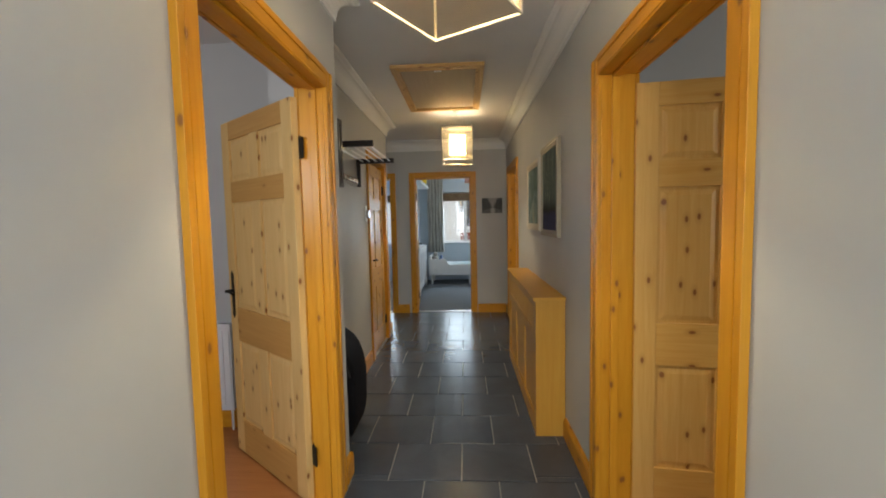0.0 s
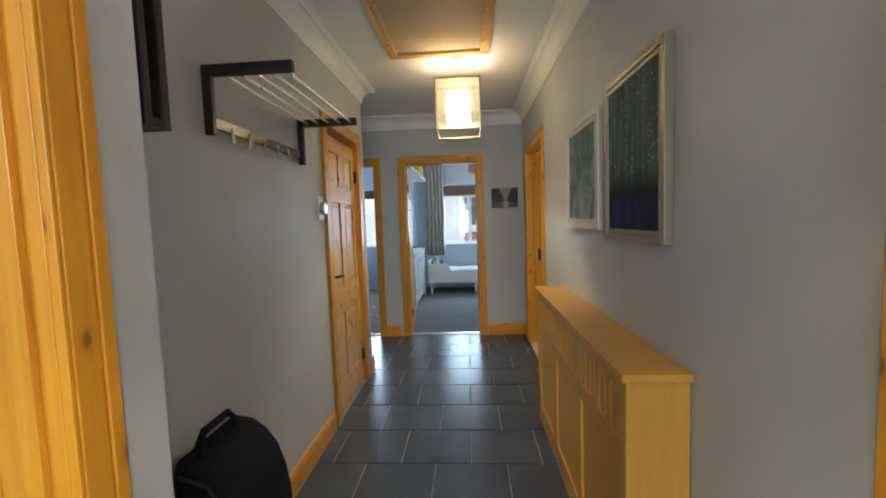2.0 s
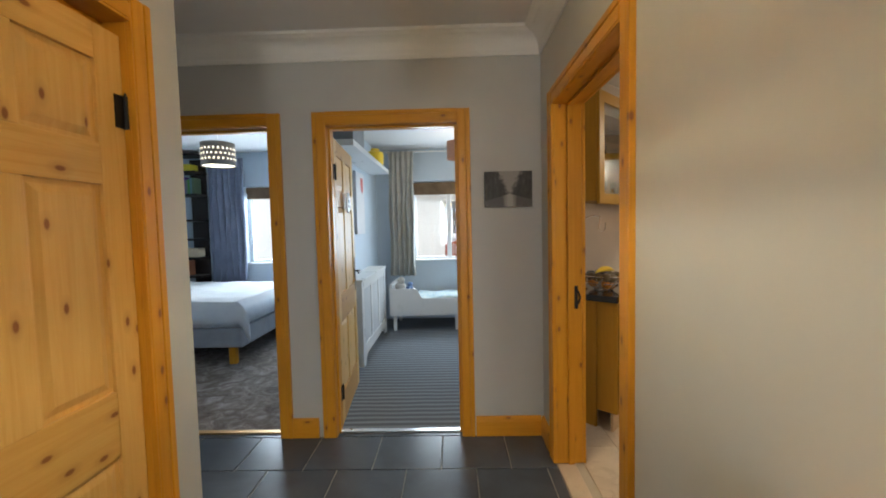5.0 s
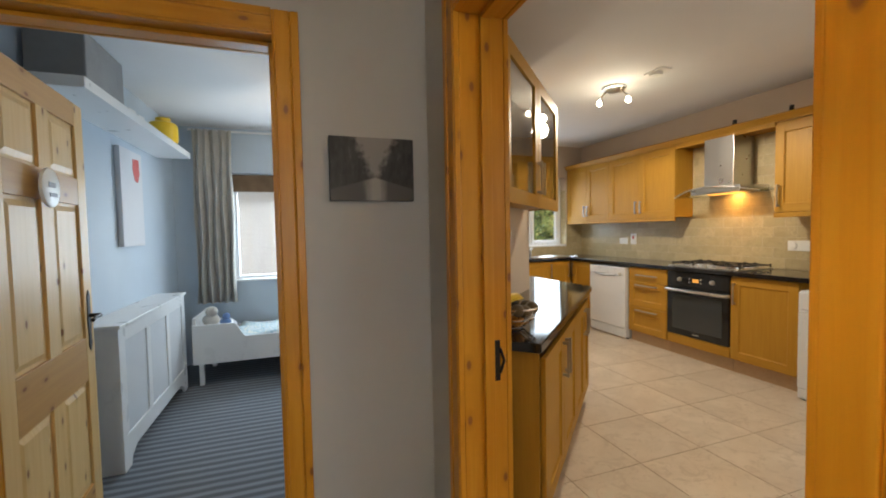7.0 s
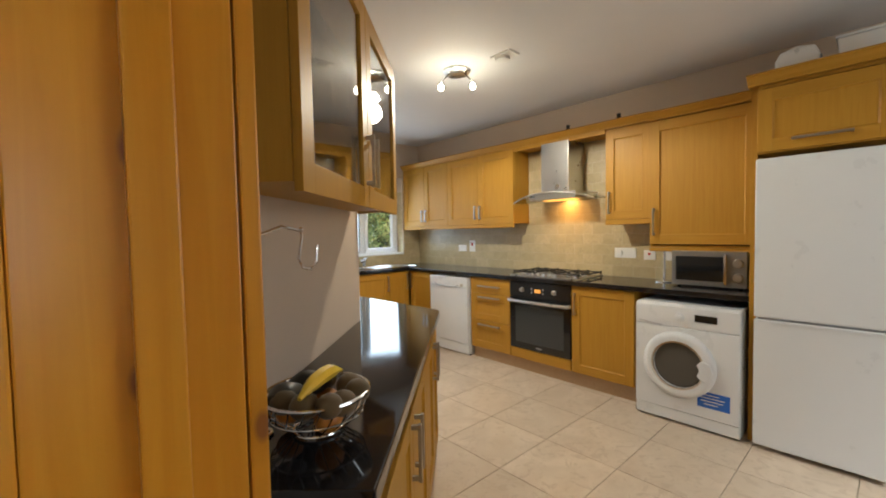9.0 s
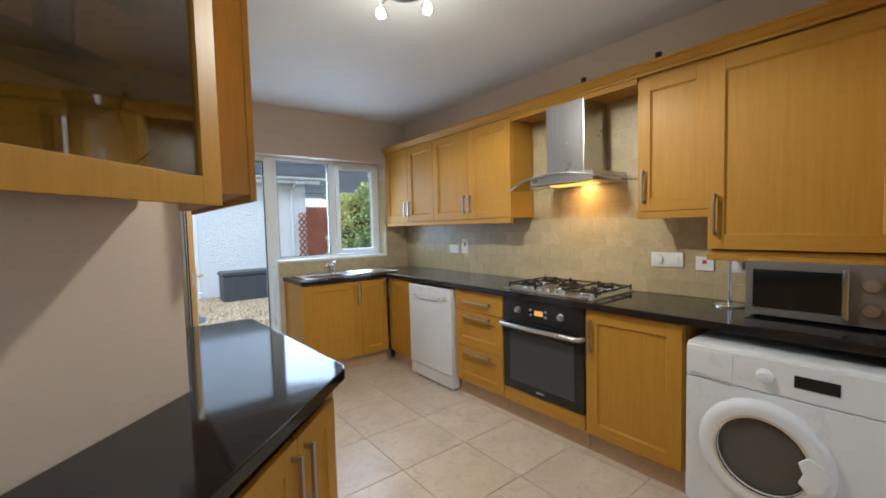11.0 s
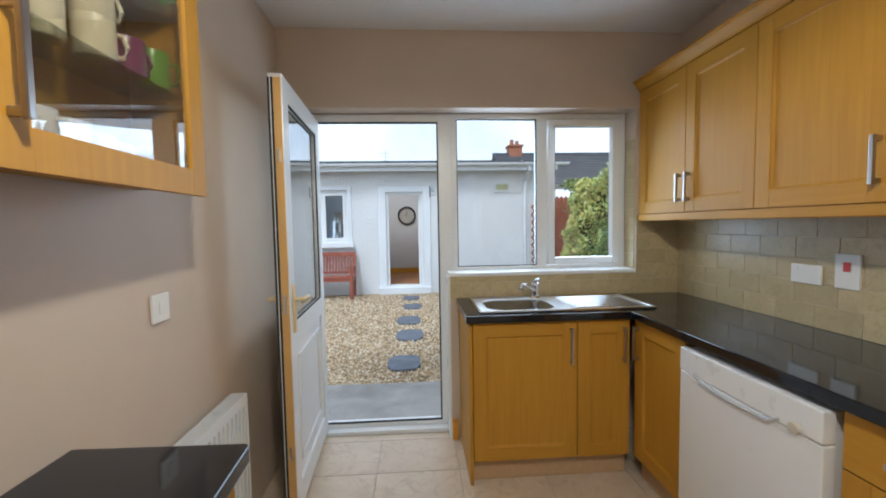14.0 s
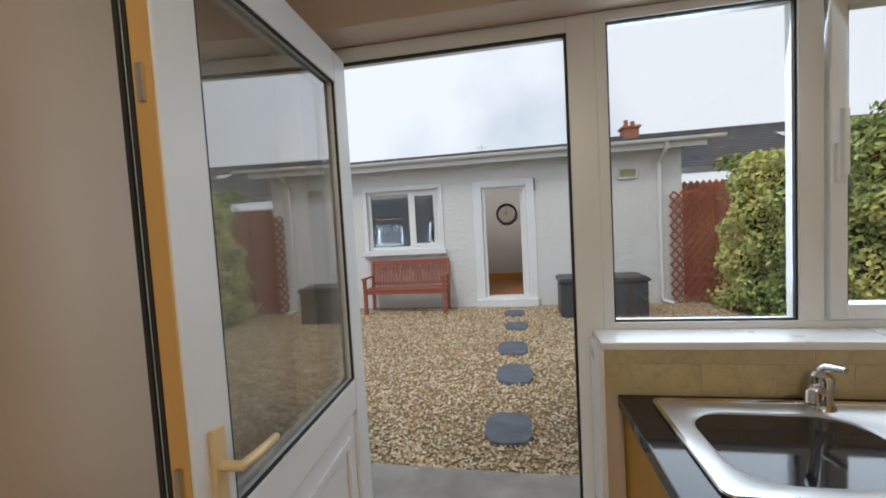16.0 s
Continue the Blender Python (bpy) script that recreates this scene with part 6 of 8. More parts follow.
def avenue():
    """Black and white print: a pale path between dark trees."""
    g = Nodes("avenue_print")
    fine = g.place((1, 1, 1), True)
    sep = g.add("SeparateXYZ")
    lift = g.add("VectorMath")
    lift.inputs[1].default_value = (0, 0, 0.5)
    g.link(g.add("TexCoord").outputs["Object"], lift.inputs[0])
    g.link(lift.outputs[0], sep.inputs[0])
    def sum_of(p, q, how="ADD"):
        n = g.add("Math")
        n.operation = how
        for sock, value in ((n.inputs[0], p), (n.inputs[1], q)):
            if isinstance(value, (int, float)):
                sock.default_value = value
            else:
                g.link(value, sock)
        return n.outputs[0]

    def size_of(p):
        n = g.add("Math")
        n.operation = "ABSOLUTE"
        g.link(p, n.inputs[0])
        return n.outputs[0]

    # dark trees with a wedge of sky between them, over still water that mirrors the sky in its middle
    away = size_of(sum_of(sep.outputs["X"], 0.008, "SUBTRACT"))
    ragged = g.span(g.noise(fine, 46, 6), -0.035, 0.035)
    wedge = sum_of(sum_of(away, sum_of(sum_of(sep.outputs["Z"], 0.487, "SUBTRACT"), 0.46, "MULTIPLY"), "SUBTRACT"), ragged)
    trees = g.ramp(g.noise(g.place((34, 1, 12), True), 1.0, 7, 0.7), [(0.35, (0.010, 0.010, 0.010)), (0.62, (0.05, 0.05, 0.048)), (0.8, (0.20, 0.20, 0.19))])
    c = g.mix(g.ramp(wedge, [(0.0, (0.9, 0.9, 0.9)), (0.03, (0, 0, 0))]), trees, (0.33, 0.32, 0.31))
    shore = sum_of(sep.outputs["Z"], sum_of(away, 0.28, "MULTIPLY"))
    water = g.ramp(sum_of(away, g.span(g.noise(g.place((60, 1, 14), True), 1.0, 4), -0.012, 0.012)), [(0.014, (0.36, 0.35, 0.33)), (0.045, (0.085, 0.085, 0.08))])
    c = g.mix(g.ramp(shore, [(0.468, (1, 1, 1)), (0.472, (0, 0, 0))]), c, water)
    g.tint(c)
    g.rough(0.5)
    return g.m


SMALL = thing("canvas_print", "small black and white canvas print of a tree avenue", "picture", (0.68, END, 1.605))
part(SMALL, "canvas", Mesh().box(-0.15, 0.15, -0.028, -0.002, -0.112, 0.112), avenue(), 0.003)

# coat rack and the dark wall box beside it
RACK = thing("coat_rack", "black coat rack with steel rods and five hooks", "coat rack", (WL, 3.07, 1.72))
L = 0.84
for y in (0.0, L - 0.024):
    part(RACK, "bracket", Mesh().box(0.001, 0.034, y, y + 0.024, -0.01, 0.235).box(0.034, 0.335, y, y + 0.024, 0.195, 0.235), DARK_WOOD, 0.003)
for i in range(5):
    x = 0.06 + i * 0.06
    part(RACK, "rod", Mesh().tube([(x, 0.02, 0.212), (x, L - 0.02, 0.212)], 0.006, 10), STEEL, 0, True, label="steel shelf rod")
part(RACK, "hook_rail", Mesh().box(0.004, 0.022, 0.024, L - 0.024, 0.02, 0.062), plain("dark_hook_rail", (0.09, 0.075, 0.055), 0.25, 0.6), 0.003)
HOOK_STEEL = plain("dull_hook_steel", (0.34, 0.33, 0.32), 0.35, 1.0)
for y in (0.14, 0.265, 0.395, 0.52, 0.635):
    m = Mesh().box(0.0225, 0.026, y - 0.006, y + 0.006, -0.022, 0.045)
    m.box(0.026, 0.043, y - 0.006, y + 0.006, -0.022, -0.018).box(0.039, 0.043, y - 0.006, y + 0.006, -0.018, -0.004)
    part(RACK, "hook", m, HOOK_STEEL, 0.001, label="steel coat hook")
NOOK = thing("wall_box_shelf", "dark brown open box shelf on the hall wall", "shelf", (WL, 2.44, 1.59))
nd, nw, nh = 0.292, 0.07, 0.36
part(NOOK, "side", Mesh().box(0.001, nd, 0.0, 0.018, 0, nh), DARK_WOOD, 0.002)
part(NOOK, "side", Mesh().box(0.001, nd, nw - 0.018, nw, 0, nh), DARK_WOOD, 0.002)
part(NOOK, "base", Mesh().box(0.001, nd, 0.018, nw - 0.018, 0.0005, 0.02), DARK_WOOD, 0.002)
part(NOOK, "top", Mesh().box(0.001, nd, 0.018, nw - 0.018, nh - 0.02, nh - 0.0005), DARK_WOOD, 0.002)
THERMO = thing("thermostat", "white wall thermostat with a silver dial", "thermostat", (WL, 4.165, 1.475))
part(THERMO, "plate", Mesh().box(0.001, 0.010, -0.045, 0.045, -0.075, 0.075), PLASTIC, 0.003)
part(THERMO, "dial", Mesh().lathe((0.010, 0.01, 0.0), [(0.040, 0.0), (0.040, 0.018), (0.036, 0.026), (0.0, 0.028)], 28, "x"), STEEL, 0, True)


def bag():
    o = thing("black_bag", "black wheeled fabric bag standing against the hall wall", "bag", (-0.57, 2.93, 0))
    fabric = cloth("black_bag_fabric", (0.012, 0.012, 0.015), (0.006, 0.006, 0.008), 500, 0.75, 0.0)
    prof = [(-0.105, 0.03), (0.095, 0.02), (0.122, 0.14), (0.128, 0.38), (0.112, 0.48), (0.085, 0.56), (0.045, 0.62), (-0.01, 0.66), (-0.09, 0.675), (-0.105, 0.35)]
    part(o, "shell", Mesh().slab(prof, "y", -0.17, 0.16), fabric, 0.03, True, segments=4)
    part(o, "zip", Mesh().tube([(0.10, -0.172, 0.42), (0.07, -0.172, 0.52), (0.02, -0.172, 0.60), (-0.07, -0.172, 0.63)], 0.006, 6), RUBBER, 0)
    part(o, "handle", Mesh().tube([(-0.03, -0.12, 0.655), (-0.03, -0.13, 0.70), (-0.03, -0.10, 0.735), (-0.03, 0.03, 0.735), (-0.03, 0.06, 0.70), (-0.03, 0.05, 0.655)], 0.013, 8), fabric, 0, True)
    part(o, "pocket", Mesh().slab([(-0.07, 0.08), (0.09, 0.08), (0.09, 0.36), (-0.07, 0.40)], "y", -0.205, -0.178), fabric, 0.012, True, segments=3)
    for x in (-0.07, 0.07):
        part(o, "wheel", Mesh().lathe((x, -0.15, 0.028), [(0.028, -0.012), (0.028, 0.012)], 16, "x"), RUBBER, 0)


bag()

# ---- small bedroom ----
def bedroom_cover():
    o = thing("white_radiator_cover", "white painted radiator cover beside the small bed", "radiator cover", (-0.788, 7.72, 0.006))
    L, d, h = 1.40, 0.215, 0.87
    part(o, "top", Mesh().box(0.0, d + 0.015, -0.015, L + 0.015, h - 0.022, h), GLOSS_WHITE, 0.004)
    for y in (0.0, L - 0.02):
        part(o, "side", Mesh().box(0.0, d, y, y + 0.02, 0, h - 0.0225), GLOSS_WHITE, 0.002)
    part(o, "rail", Mesh().box(d - 0.02, d, 0.02, L - 0.02, h - 0.11, h - 0.0225), GLOSS_WHITE, 0.002)
    foot = [(0.02, 0.0), (0.10, 0.0), (0.12, 0.05), (0.20, 0.09), (L - 0.20, 0.09), (L - 0.12, 0.05), (L - 0.10, 0.0), (L - 0.02, 0.0), (L - 0.02, 0.20), (0.02, 0.20)]
    part(o, "skirt", Mesh().slab(foot, "x", d - 0.02, d), GLOSS_WHITE, 0.002)
    for i in range(4):
        y = 0.02 + i * (L - 0.11) / 3
        part(o, "upright", Mesh().box(d - 0.0195, d - 0.0005, y, y + 0.07, 0.20, h - 0.11), GLOSS_WHITE, 0.002)
    part(o, "grille", Mesh().box(d - 0.013, d - 0.009, 0.03, L - 0.03, 0.19, h - 0.10), paint("perforated_white_board", (0.62, 0.64, 0.66), 0.5, 0.4, 250), 0)


bedroom_cover()
SHELF = thing("box_wall_shelf", "thick white floating shelf high on the bedroom wall", "shelf", (-0.789, 7.35, 2.10))
part(SHELF, "board", Mesh().box(0, 0.27, 0, 2.0, 0, 0.055), GLOSS_WHITE, 0.004)
CRATE = thing("storage_box", "grey fabric storage box on the high shelf", "box", (-0.77, 7.40, 2.156))
part(CRATE, "box", Mesh().box(0, 0.24, 0, 0.46, 0, 0.24), cloth("grey_box_fabric", (0.26, 0.27, 0.28)), 0.01, segments=3)
for i in range(4):
    f = thing("photo_block", "small white block on the high shelf", "ornament", (-0.66, 8.0 + i * 0.17, 2.156), pick.uniform(-12, 12), "blocks on the shelf")
    part(f, "block", Mesh().box(-0.02, 0.02, -0.05, 0.05, 0, 0.11), GLOSS_WHITE, 0.004)
# toy character's head for storage, reduced to a plain faceless shape
YELLOW = thing("yellow_head_pot", "yellow toy-head storage pot on the shelf, without its face", "storage pot", (-0.63, 8.98, 2.156))
yl = plain("yellow_plastic", (0.80, 0.55, 0.02), 0.3)
part(YELLOW, "pot", Mesh().lathe((0, 0, 0), [(0.075, 0.0), (0.10, 0.02), (0.105, 0.05), (0.105, 0.14), (0.098, 0.17), (0.07, 0.185)], 28), yl, 0, True)
part(YELLOW, "stud", Mesh().lathe((0, 0, 0.184), [(0.055, 0.0), (0.055, 0.03), (0.05, 0.034), (0.0, 0.034)], 24), yl, 0, True)
PRINT = thing("canvas_print", "white canvas print with a red motif", "picture", (-0.789, 8.62, 1.67))
part(PRINT, "canvas", Mesh().box(0.001, 0.035, -0.21, 0.21, -0.36, 0.36), paint("white_canvas", (0.66, 0.67, 0.70), 0.7), 0.003)
part(PRINT, "red_motif", Mesh().slab([(0.02, 0.30), (0.14, 0.31), (0.15, 0.20), (0.11, 0.13), (0.05, 0.14), (0.01, 0.22)], "x", 0.0355, 0.037), plain("red_motif_paint", (0.55, 0.10, 0.09), 0.6), 0)


def curtain(name, label, at, w, h, n, material, deep=0.05):
    """A gathered curtain: local x along the rail, hanging from z = 0 down."""
    o = thing(name, label, "curtain", at, 0, "curtains")
    m, k, rows = Mesh(), n * 8, 8
    v = []
    for j in range(rows + 1):
        z = -h * j / rows
        for i in range(k + 1):
            u = i / k
            a = 2 * math.pi * n * u + 0.4 * math.sin(3 * j + i * 0.11)
            v.append((w * u + 0.008 * math.sin(j * 1.3 + u * 9), deep * (0.35 + 0.65 * j / rows) * math.sin(a), z))
    f = [(j * (k + 1) + i, j * (k + 1) + i + 1, (j + 1) * (k + 1) + i + 1, (j + 1) * (k + 1) + i) for j in range(rows) for i in range(k)]
    c = part(o, "cloth", m.put(v, f), material, 0, True)
    solid = c.modifiers.new("thickness", "SOLIDIFY")
    solid.thickness = 0.004
    return o


CURTAIN = cloth("oatmeal_curtain", (0.50, 0.48, 0.43), (0.40, 0.38, 0.34), 700)
curtain("curtain", "long oatmeal curtain gathered beside the window", (-0.58, 9.72, 2.47), 0.36, 1.80, 5, CURTAIN)
POLE = thing("curtain_pole", "thin white curtain pole above the window", "curtain pole", (-0.62, 9.745, 2.465))
part(POLE, "pole", Mesh().tube([(0, 0, 0), (2.0, 0, 0)], 0.011, 10), GLOSS_WHITE, 0, True)
part(POLE, "bracket", Mesh().box(0.03, 0.05, 0.005, 0.093, -0.012, 0.012).box(1.9, 1.92, 0.005, 0.093, -0.012, 0.012), GLOSS_WHITE, 0.002)


def house_window(name, x0, x1, y, z0, z1, mullion):
    o = thing(name, "white plastic window with a painted sill", "window", (x0, y, z0), kind="structure")
    m = bead(Mesh(), x0 + 0.002, x1 - 0.002, z0 + 0.002, z1 - 0.002, 0.055, y + 0.10, y + 0.16)
    m.box(mullion - 0.035, mullion + 0.035, y + 0.101, y + 0.159, z0 + 0.05, z1 - 0.05)
    world_part(o, "frame", m, PVC, 0.004)
    g = world_part(o, "pane", Mesh().box(x0 + 0.05, x1 - 0.05, y + 0.128, y + 0.132, z0 + 0.05, z1 - 0.05), PANE, 0, label="clear window pane")
    g.visible_shadow = False
    world_part(o, "sill", Mesh().box(x0 + 0.002, x1 - 0.002, y - 0.03, y + 0.099, z0 + 0.002, z0 + 0.024), GLOSS_WHITE, 0.004)


house_window("window_1", -0.27, 1.15, BW, 0.87, 2.05, 0.28)
house_window("window_2", -2.72, -1.30, MW, 0.88, 2.02, -2.25)


def roman_blind(name, x0, x1, y, z0, z1):
    o = thing(name, "woven brown blind drawn up at the window", "blind", (x0, y, z0))
    m = g = None
    mat = cloth("woven_brown_blind", (0.20, 0.13, 0.075), (0.12, 0.075, 0.04), 260)
    for i in range(4):
        zz = (z1 - z0) * i / 4
        part(o, "fold", Mesh().slab([(0.0, zz), (0.05 - 0.008 * i, zz + 0.008), (0.045 - 0.008 * i, zz + 0.04), (0.0, zz + 0.05)], "x", 0.0, x1 - x0), mat, 0.003)


roman_blind("roman_blind", -0.25, 1.13, BW + 0.03, 1.85, 2.03)
roman_blind("roman_blind", -2.70, -1.32, MW + 0.03, 1.84, 2.00)


def small_bed():
    o = thing("childs_bed", "white wooden child's bed below the window", "bed", (-0.52, 9.10, 0.006))
    L, w = 1.60, 0.66
    side = [(0.0, 0.20), (L, 0.20), (L, 0.56), (L - 0.28, 0.56)]
    for i in range(7):
        side.append((L - 0.30 - 0.08 * i / 6, 0.56 - 0.13 * (0.5 - 0.5 * math.cos(math.pi * i / 6))))
    for i in range(7):
        side.append((0.44 - 0.10 * i / 6, 0.43 + 0.13 * (0.5 - 0.5 * math.cos(math.pi * i / 6))))
    side += [(0.30, 0.56), (0.0, 0.56)]
    part(o, "side_board", Mesh().slab(side, "y", 0.0, 0.022), GLOSS_WHITE, 0.003)
    part(o, "side_board", Mesh().box(0.0, L, w - 0.022, w, 0.20, 0.42), GLOSS_WHITE, 0.003)
    for x in (0.0, L - 0.03):
        part(o, "end_board", Mesh().box(x, x + 0.03, 0.0225, w - 0.0225, 0.20, 0.62), GLOSS_WHITE, 0.004)
    for x in (0.04, L / 2 + 0.06, L - 0.09):
        for y in (0.024, w - 0.064):
            part(o, "leg", Mesh().box(x, x + 0.04, y, y + 0.04, 0.0, 0.20), GLOSS_WHITE, 0.003)
    part(o, "mattress", Mesh().box(0.03, L - 0.03, 0.0225, w - 0.0225, 0.22, 0.40), cloth("white_mattress", (0.7, 0.7, 0.7)), 0.02, True, segments=3)
    duvet = Nodes("pale_blue_duvet_cover")
    w2 = duvet.place()
    c = duvet.ramp(duvet.noise(w2, 26, 3, 0.4), [(0.45, (0.62, 0.70, 0.72)), (0.55, (0.30, 0.50, 0.58)), (0.62, (0.70, 0.72, 0.66))])
    duvet.tint(c), duvet.rough(0.9), duvet.bump(duvet.noise(w2, 9, 4), 0.6, 0.02)
    v, f, nx, ny = [], [], 26, 10
    for j in range(ny + 1):
        for i in range(nx + 1):
            x, y = 0.34 + (L - 0.40) * i / nx, 0.024 + (w - 0.05) * j / ny
            v.append((x, y, 0.43 + 0.035 * noise.noise((x * 5, y * 6, 1.3)) + 0.03 * math.sin(math.pi * j / ny)))
    f = [(j * (nx + 1) + i, j * (nx + 1) + i + 1, (j + 1) * (nx + 1) + i + 1, (j + 1) * (nx + 1) + i) for j in range(ny) for i in range(nx)]
    d = part(o, "duvet", Mesh().put(v, f), duvet.m, 0, True, label="pale blue patterned duvet")
    s = d.modifiers.new("thickness", "SOLIDIFY")
    s.thickness = 0.03
    part(o, "pillow", Mesh().ball((0.18, 0.36, 0.47), 0.14, 0.24, 0.07), cloth("white_pillow", (0.72, 0.73, 0.74)), 0, True)


small_bed()
for nm, x, y, col, r in (("soft_toy", -0.40, 9.30, (0.55, 0.52, 0.47), 0.075), ("soft_toy", -0.27, 9.26, (0.16, 0.26, 0.50), 0.05)):
    t = thing("soft_toy", "small plush toy lying on the child's bed", "soft toy", (x, y, 0.515), 0, "toys on the bed")
    fur = cloth("plush_fur_" + ("pale" if r > 0.06 else "blue"), col, None, 300)
    part(t, "trunk", Mesh().ball((0, 0, r * 0.8), r, r * 0.9, r * 0.8), fur, 0, True)
    part(t, "top_ball", Mesh().ball((r * 0.2, -r * 0.4, r * 1.9), r * 0.7, r * 0.7, r * 0.65), fur, 0, True)
DRUM2 = thing("bedroom_pendant", "small orange drum pendant lamp in the bedroom", "pendant lamp", (0.40, 8.5, 2.14))
part(DRUM2, "shade", Mesh().lathe((0, 0, 0), [(0.12, 0.0), (0.12, 0.20), (0.116, 0.20), (0.116, 0.0)], 28, "z", False), cloth("salmon_shade", (0.62, 0.32, 0.20)), 0, True)
part(DRUM2, "flex", Mesh().tube([(0, 0, 0.18), (0, 0, BC - 2.141)], 0.004, 6).tube([(-0.116, 0, 0.19), (0.116, 0, 0.19)], 0.003, 6), PLASTIC, 0)
PLAQUE = thing("door_plaque", "round white plaque hung on the bedroom door", "plaque", (-0.482, 6.90, 1.575), 5)
part(PLAQUE, "disc", Mesh().lathe((0.006, 0, 0), [(0.075, 0.0), (0.075, 0.010), (0.065, 0.014), (0.0, 0.014)], 28, "x"), PLASTIC, 0, True)
part(PLAQUE, "motif", Mesh().box(0.021, 0.023, -0.03, 0.03, -0.035, -0.02).box(0.021, 0.023, -0.035, 0.02, 0.0, 0.02), plain("grey_motif", (0.2, 0.2, 0.22), 0.5), 0)

# ---- main bedroom ----
def main_bed():
    o = thing("double_bed", "upholstered double bed with a white duvet", "bed", (-4.12, 7.85, 0.006))
    L, w = 2.27, 1.62
    grey = cloth("grey_bed_base", (0.34, 0.34, 0.36))
    part(o, "base", Mesh().box(0.02, L, 0, w, 0.18, 0.38), grey, 0.02, True, segments=3)
    part(o, "headboard", Mesh().box(-0.10, 0.015, -0.02, w + 0.02, 0.10, 1.08), cloth("charcoal_headboard", (0.10, 0.105, 0.11)), 0.03, True, segments=3)
    for x in (0.15, L - 0.16):
        for y in (0.03, w - 0.09):
            part(o, "leg", Mesh().box(x, x + 0.07, y, y + 0.06, 0, 0.18), PINE_Z, 0.004)
    sheet = cloth("white_duvet_cotton", (0.74, 0.74, 0.76), (0.66, 0.67, 0.70), 500)
    v, nx, ny = [], 40, 30
    for j in range(ny + 1):
        for i in range(nx + 1):
            a, b = i / nx, -0.12 + 1.24 * j / ny
            x, y = 0.10 + (L - 0.02) * a, w * min(max(b, -0.015), 1.015)
            over = max(0.0, -b, b - 1.0) * w
            end = max(0.0, a - 0.965) * 6
            z = 0.66 - over * 1.15 - end * 0.9 + 0.022 * noise.noise((x * 3.1, y * 3.3, 0.2)) + (0.10 * math.exp(-((x - 0.35) / 0.25) ** 2))
            v.append((x, y + 0.012 * math.sin(x * 17) * min(1, over * 8), z))
    f = [(j * (nx + 1) + i, j * (nx + 1) + i + 1, (j + 1) * (nx + 1) + i + 1, (j + 1) * (nx + 1) + i) for j in range(ny) for i in range(nx)]
    part(o, "mattress", Mesh().box(0.03, L - 0.03, 0.02, w - 0.02, 0.381, 0.58), cloth("white_mattress_cover", (0.7, 0.7, 0.7)), 0.03, True, segments=3)
    d = part(o, "duvet", Mesh().put(v, f), sheet, 0, True, label="crumpled white duvet")
    s = d.modifiers.new("thickness", "SOLIDIFY")
    s.thickness = 0.035
    for y in (0.42, 1.2):
        part(o, "pillow", Mesh().ball((0.28, y, 0.78), 0.20, 0.36, 0.11), sheet, 0, True)


main_bed()
CASE = thing("column_shelf", "tall black open column shelf with books", "shelf", (-3.62, 9.44, 0.006))
part(CASE, "back", Mesh().box(0.13, 0.36, 0.27, 0.29, 0, 2.42), DARK_WOOD, 0.002)
part(CASE, "foot", Mesh().box(0, 0.36, 0, 0.29, 0, 0.04), DARK_WOOD, 0.002)
LEVELS = (0.40, 0.72, 0.98, 1.25, 1.52, 1.88, 2.20, 2.44)
for z in LEVELS:
    part(CASE, "shelf", Mesh().box(0, 0.38, 0, 0.269, z, z + 0.03), DARK_WOOD, 0.002)
for z, n in ((1.91, 9), (0.75, 4)):
    x = -3.60
    for i in range(n):
        t = pick.uniform(0.022, 0.042)
        if x + t > -3.26:
            break
        b = thing("book", "paperback book upright on the column shelf", "book", (x, 9.50, z + 0.0065), 0, "books on the shelf")
        part(b, "cover", Mesh().box(0, t - 0.002, 0, 0.16, 0, pick.uniform(0.18, 0.24)), plain("book_cover_" + "abcdefghijklmnop"[i + (0 if z > 1 else 9)], (pick.uniform(0.05, 0.6), pick.uniform(0.04, 0.3), pick.uniform(0.04, 0.3)), 0.5), 0.003)
        x += t
for z, colr, w, h, lab in ((2.2365, (0.75, 0.60, 0.03), 0.20, 0.10, "yellow storage tin on the column shelf"), (1.0165, (0.62, 0.50, 0.34), 0.24, 0.13, "pale woven basket on the column shelf")):
    b = thing("shelf_box", lab, "box", (-3.54, 9.50, z))
    part(b, "box", Mesh().box(0, w, 0, 0.18, 0, h), plain("shelf_box_colour_" + ("y" if h < 0.12 else "w"), colr, 0.5), 0.02, True, segments=3)
curtain("curtain", "long blue-grey curtain beside the bedroom window", (-3.18, 9.63, 2.42), 0.52, 2.30, 6, cloth("blue_grey_curtain", (0.20, 0.23, 0.32), (0.15, 0.17, 0.24), 700))
DRUM = thing("drum_pendant", "grey drum pendant lamp with pierced bands", "pendant lamp", (-2.25, 8.3, 2.10))
part(DRUM, "shade", Mesh().lathe((0, 0, 0), [(0.172, 0.0), (0.172, 0.25), (0.167, 0.25), (0.167, 0.0)], 36, "z", False), cloth("grey_drum_shade", (0.16, 0.14, 0.125)), 0, True)
dots = Mesh()
for k in range(3):
    for i in range(24):
        a = 2 * math.pi * (i + 0.5 * (k % 2)) / 24
        c, s = math.cos(a), math.sin(a)
        dots.put([(0.1735 * math.cos(a + e), 0.1735 * math.sin(a + e), 0.06 + 0.055 * k + z) for e, z in ((-0.05, 0), (0.05, 0), (0.05, 0.02), (-0.05, 0.02))], [(0, 1, 2, 3)])
part(DRUM, "cut_out", dots, glow("lit_pierced_holes", (1.0, 0.88, 0.66), 1.6), 0, label="glowing pierced holes")
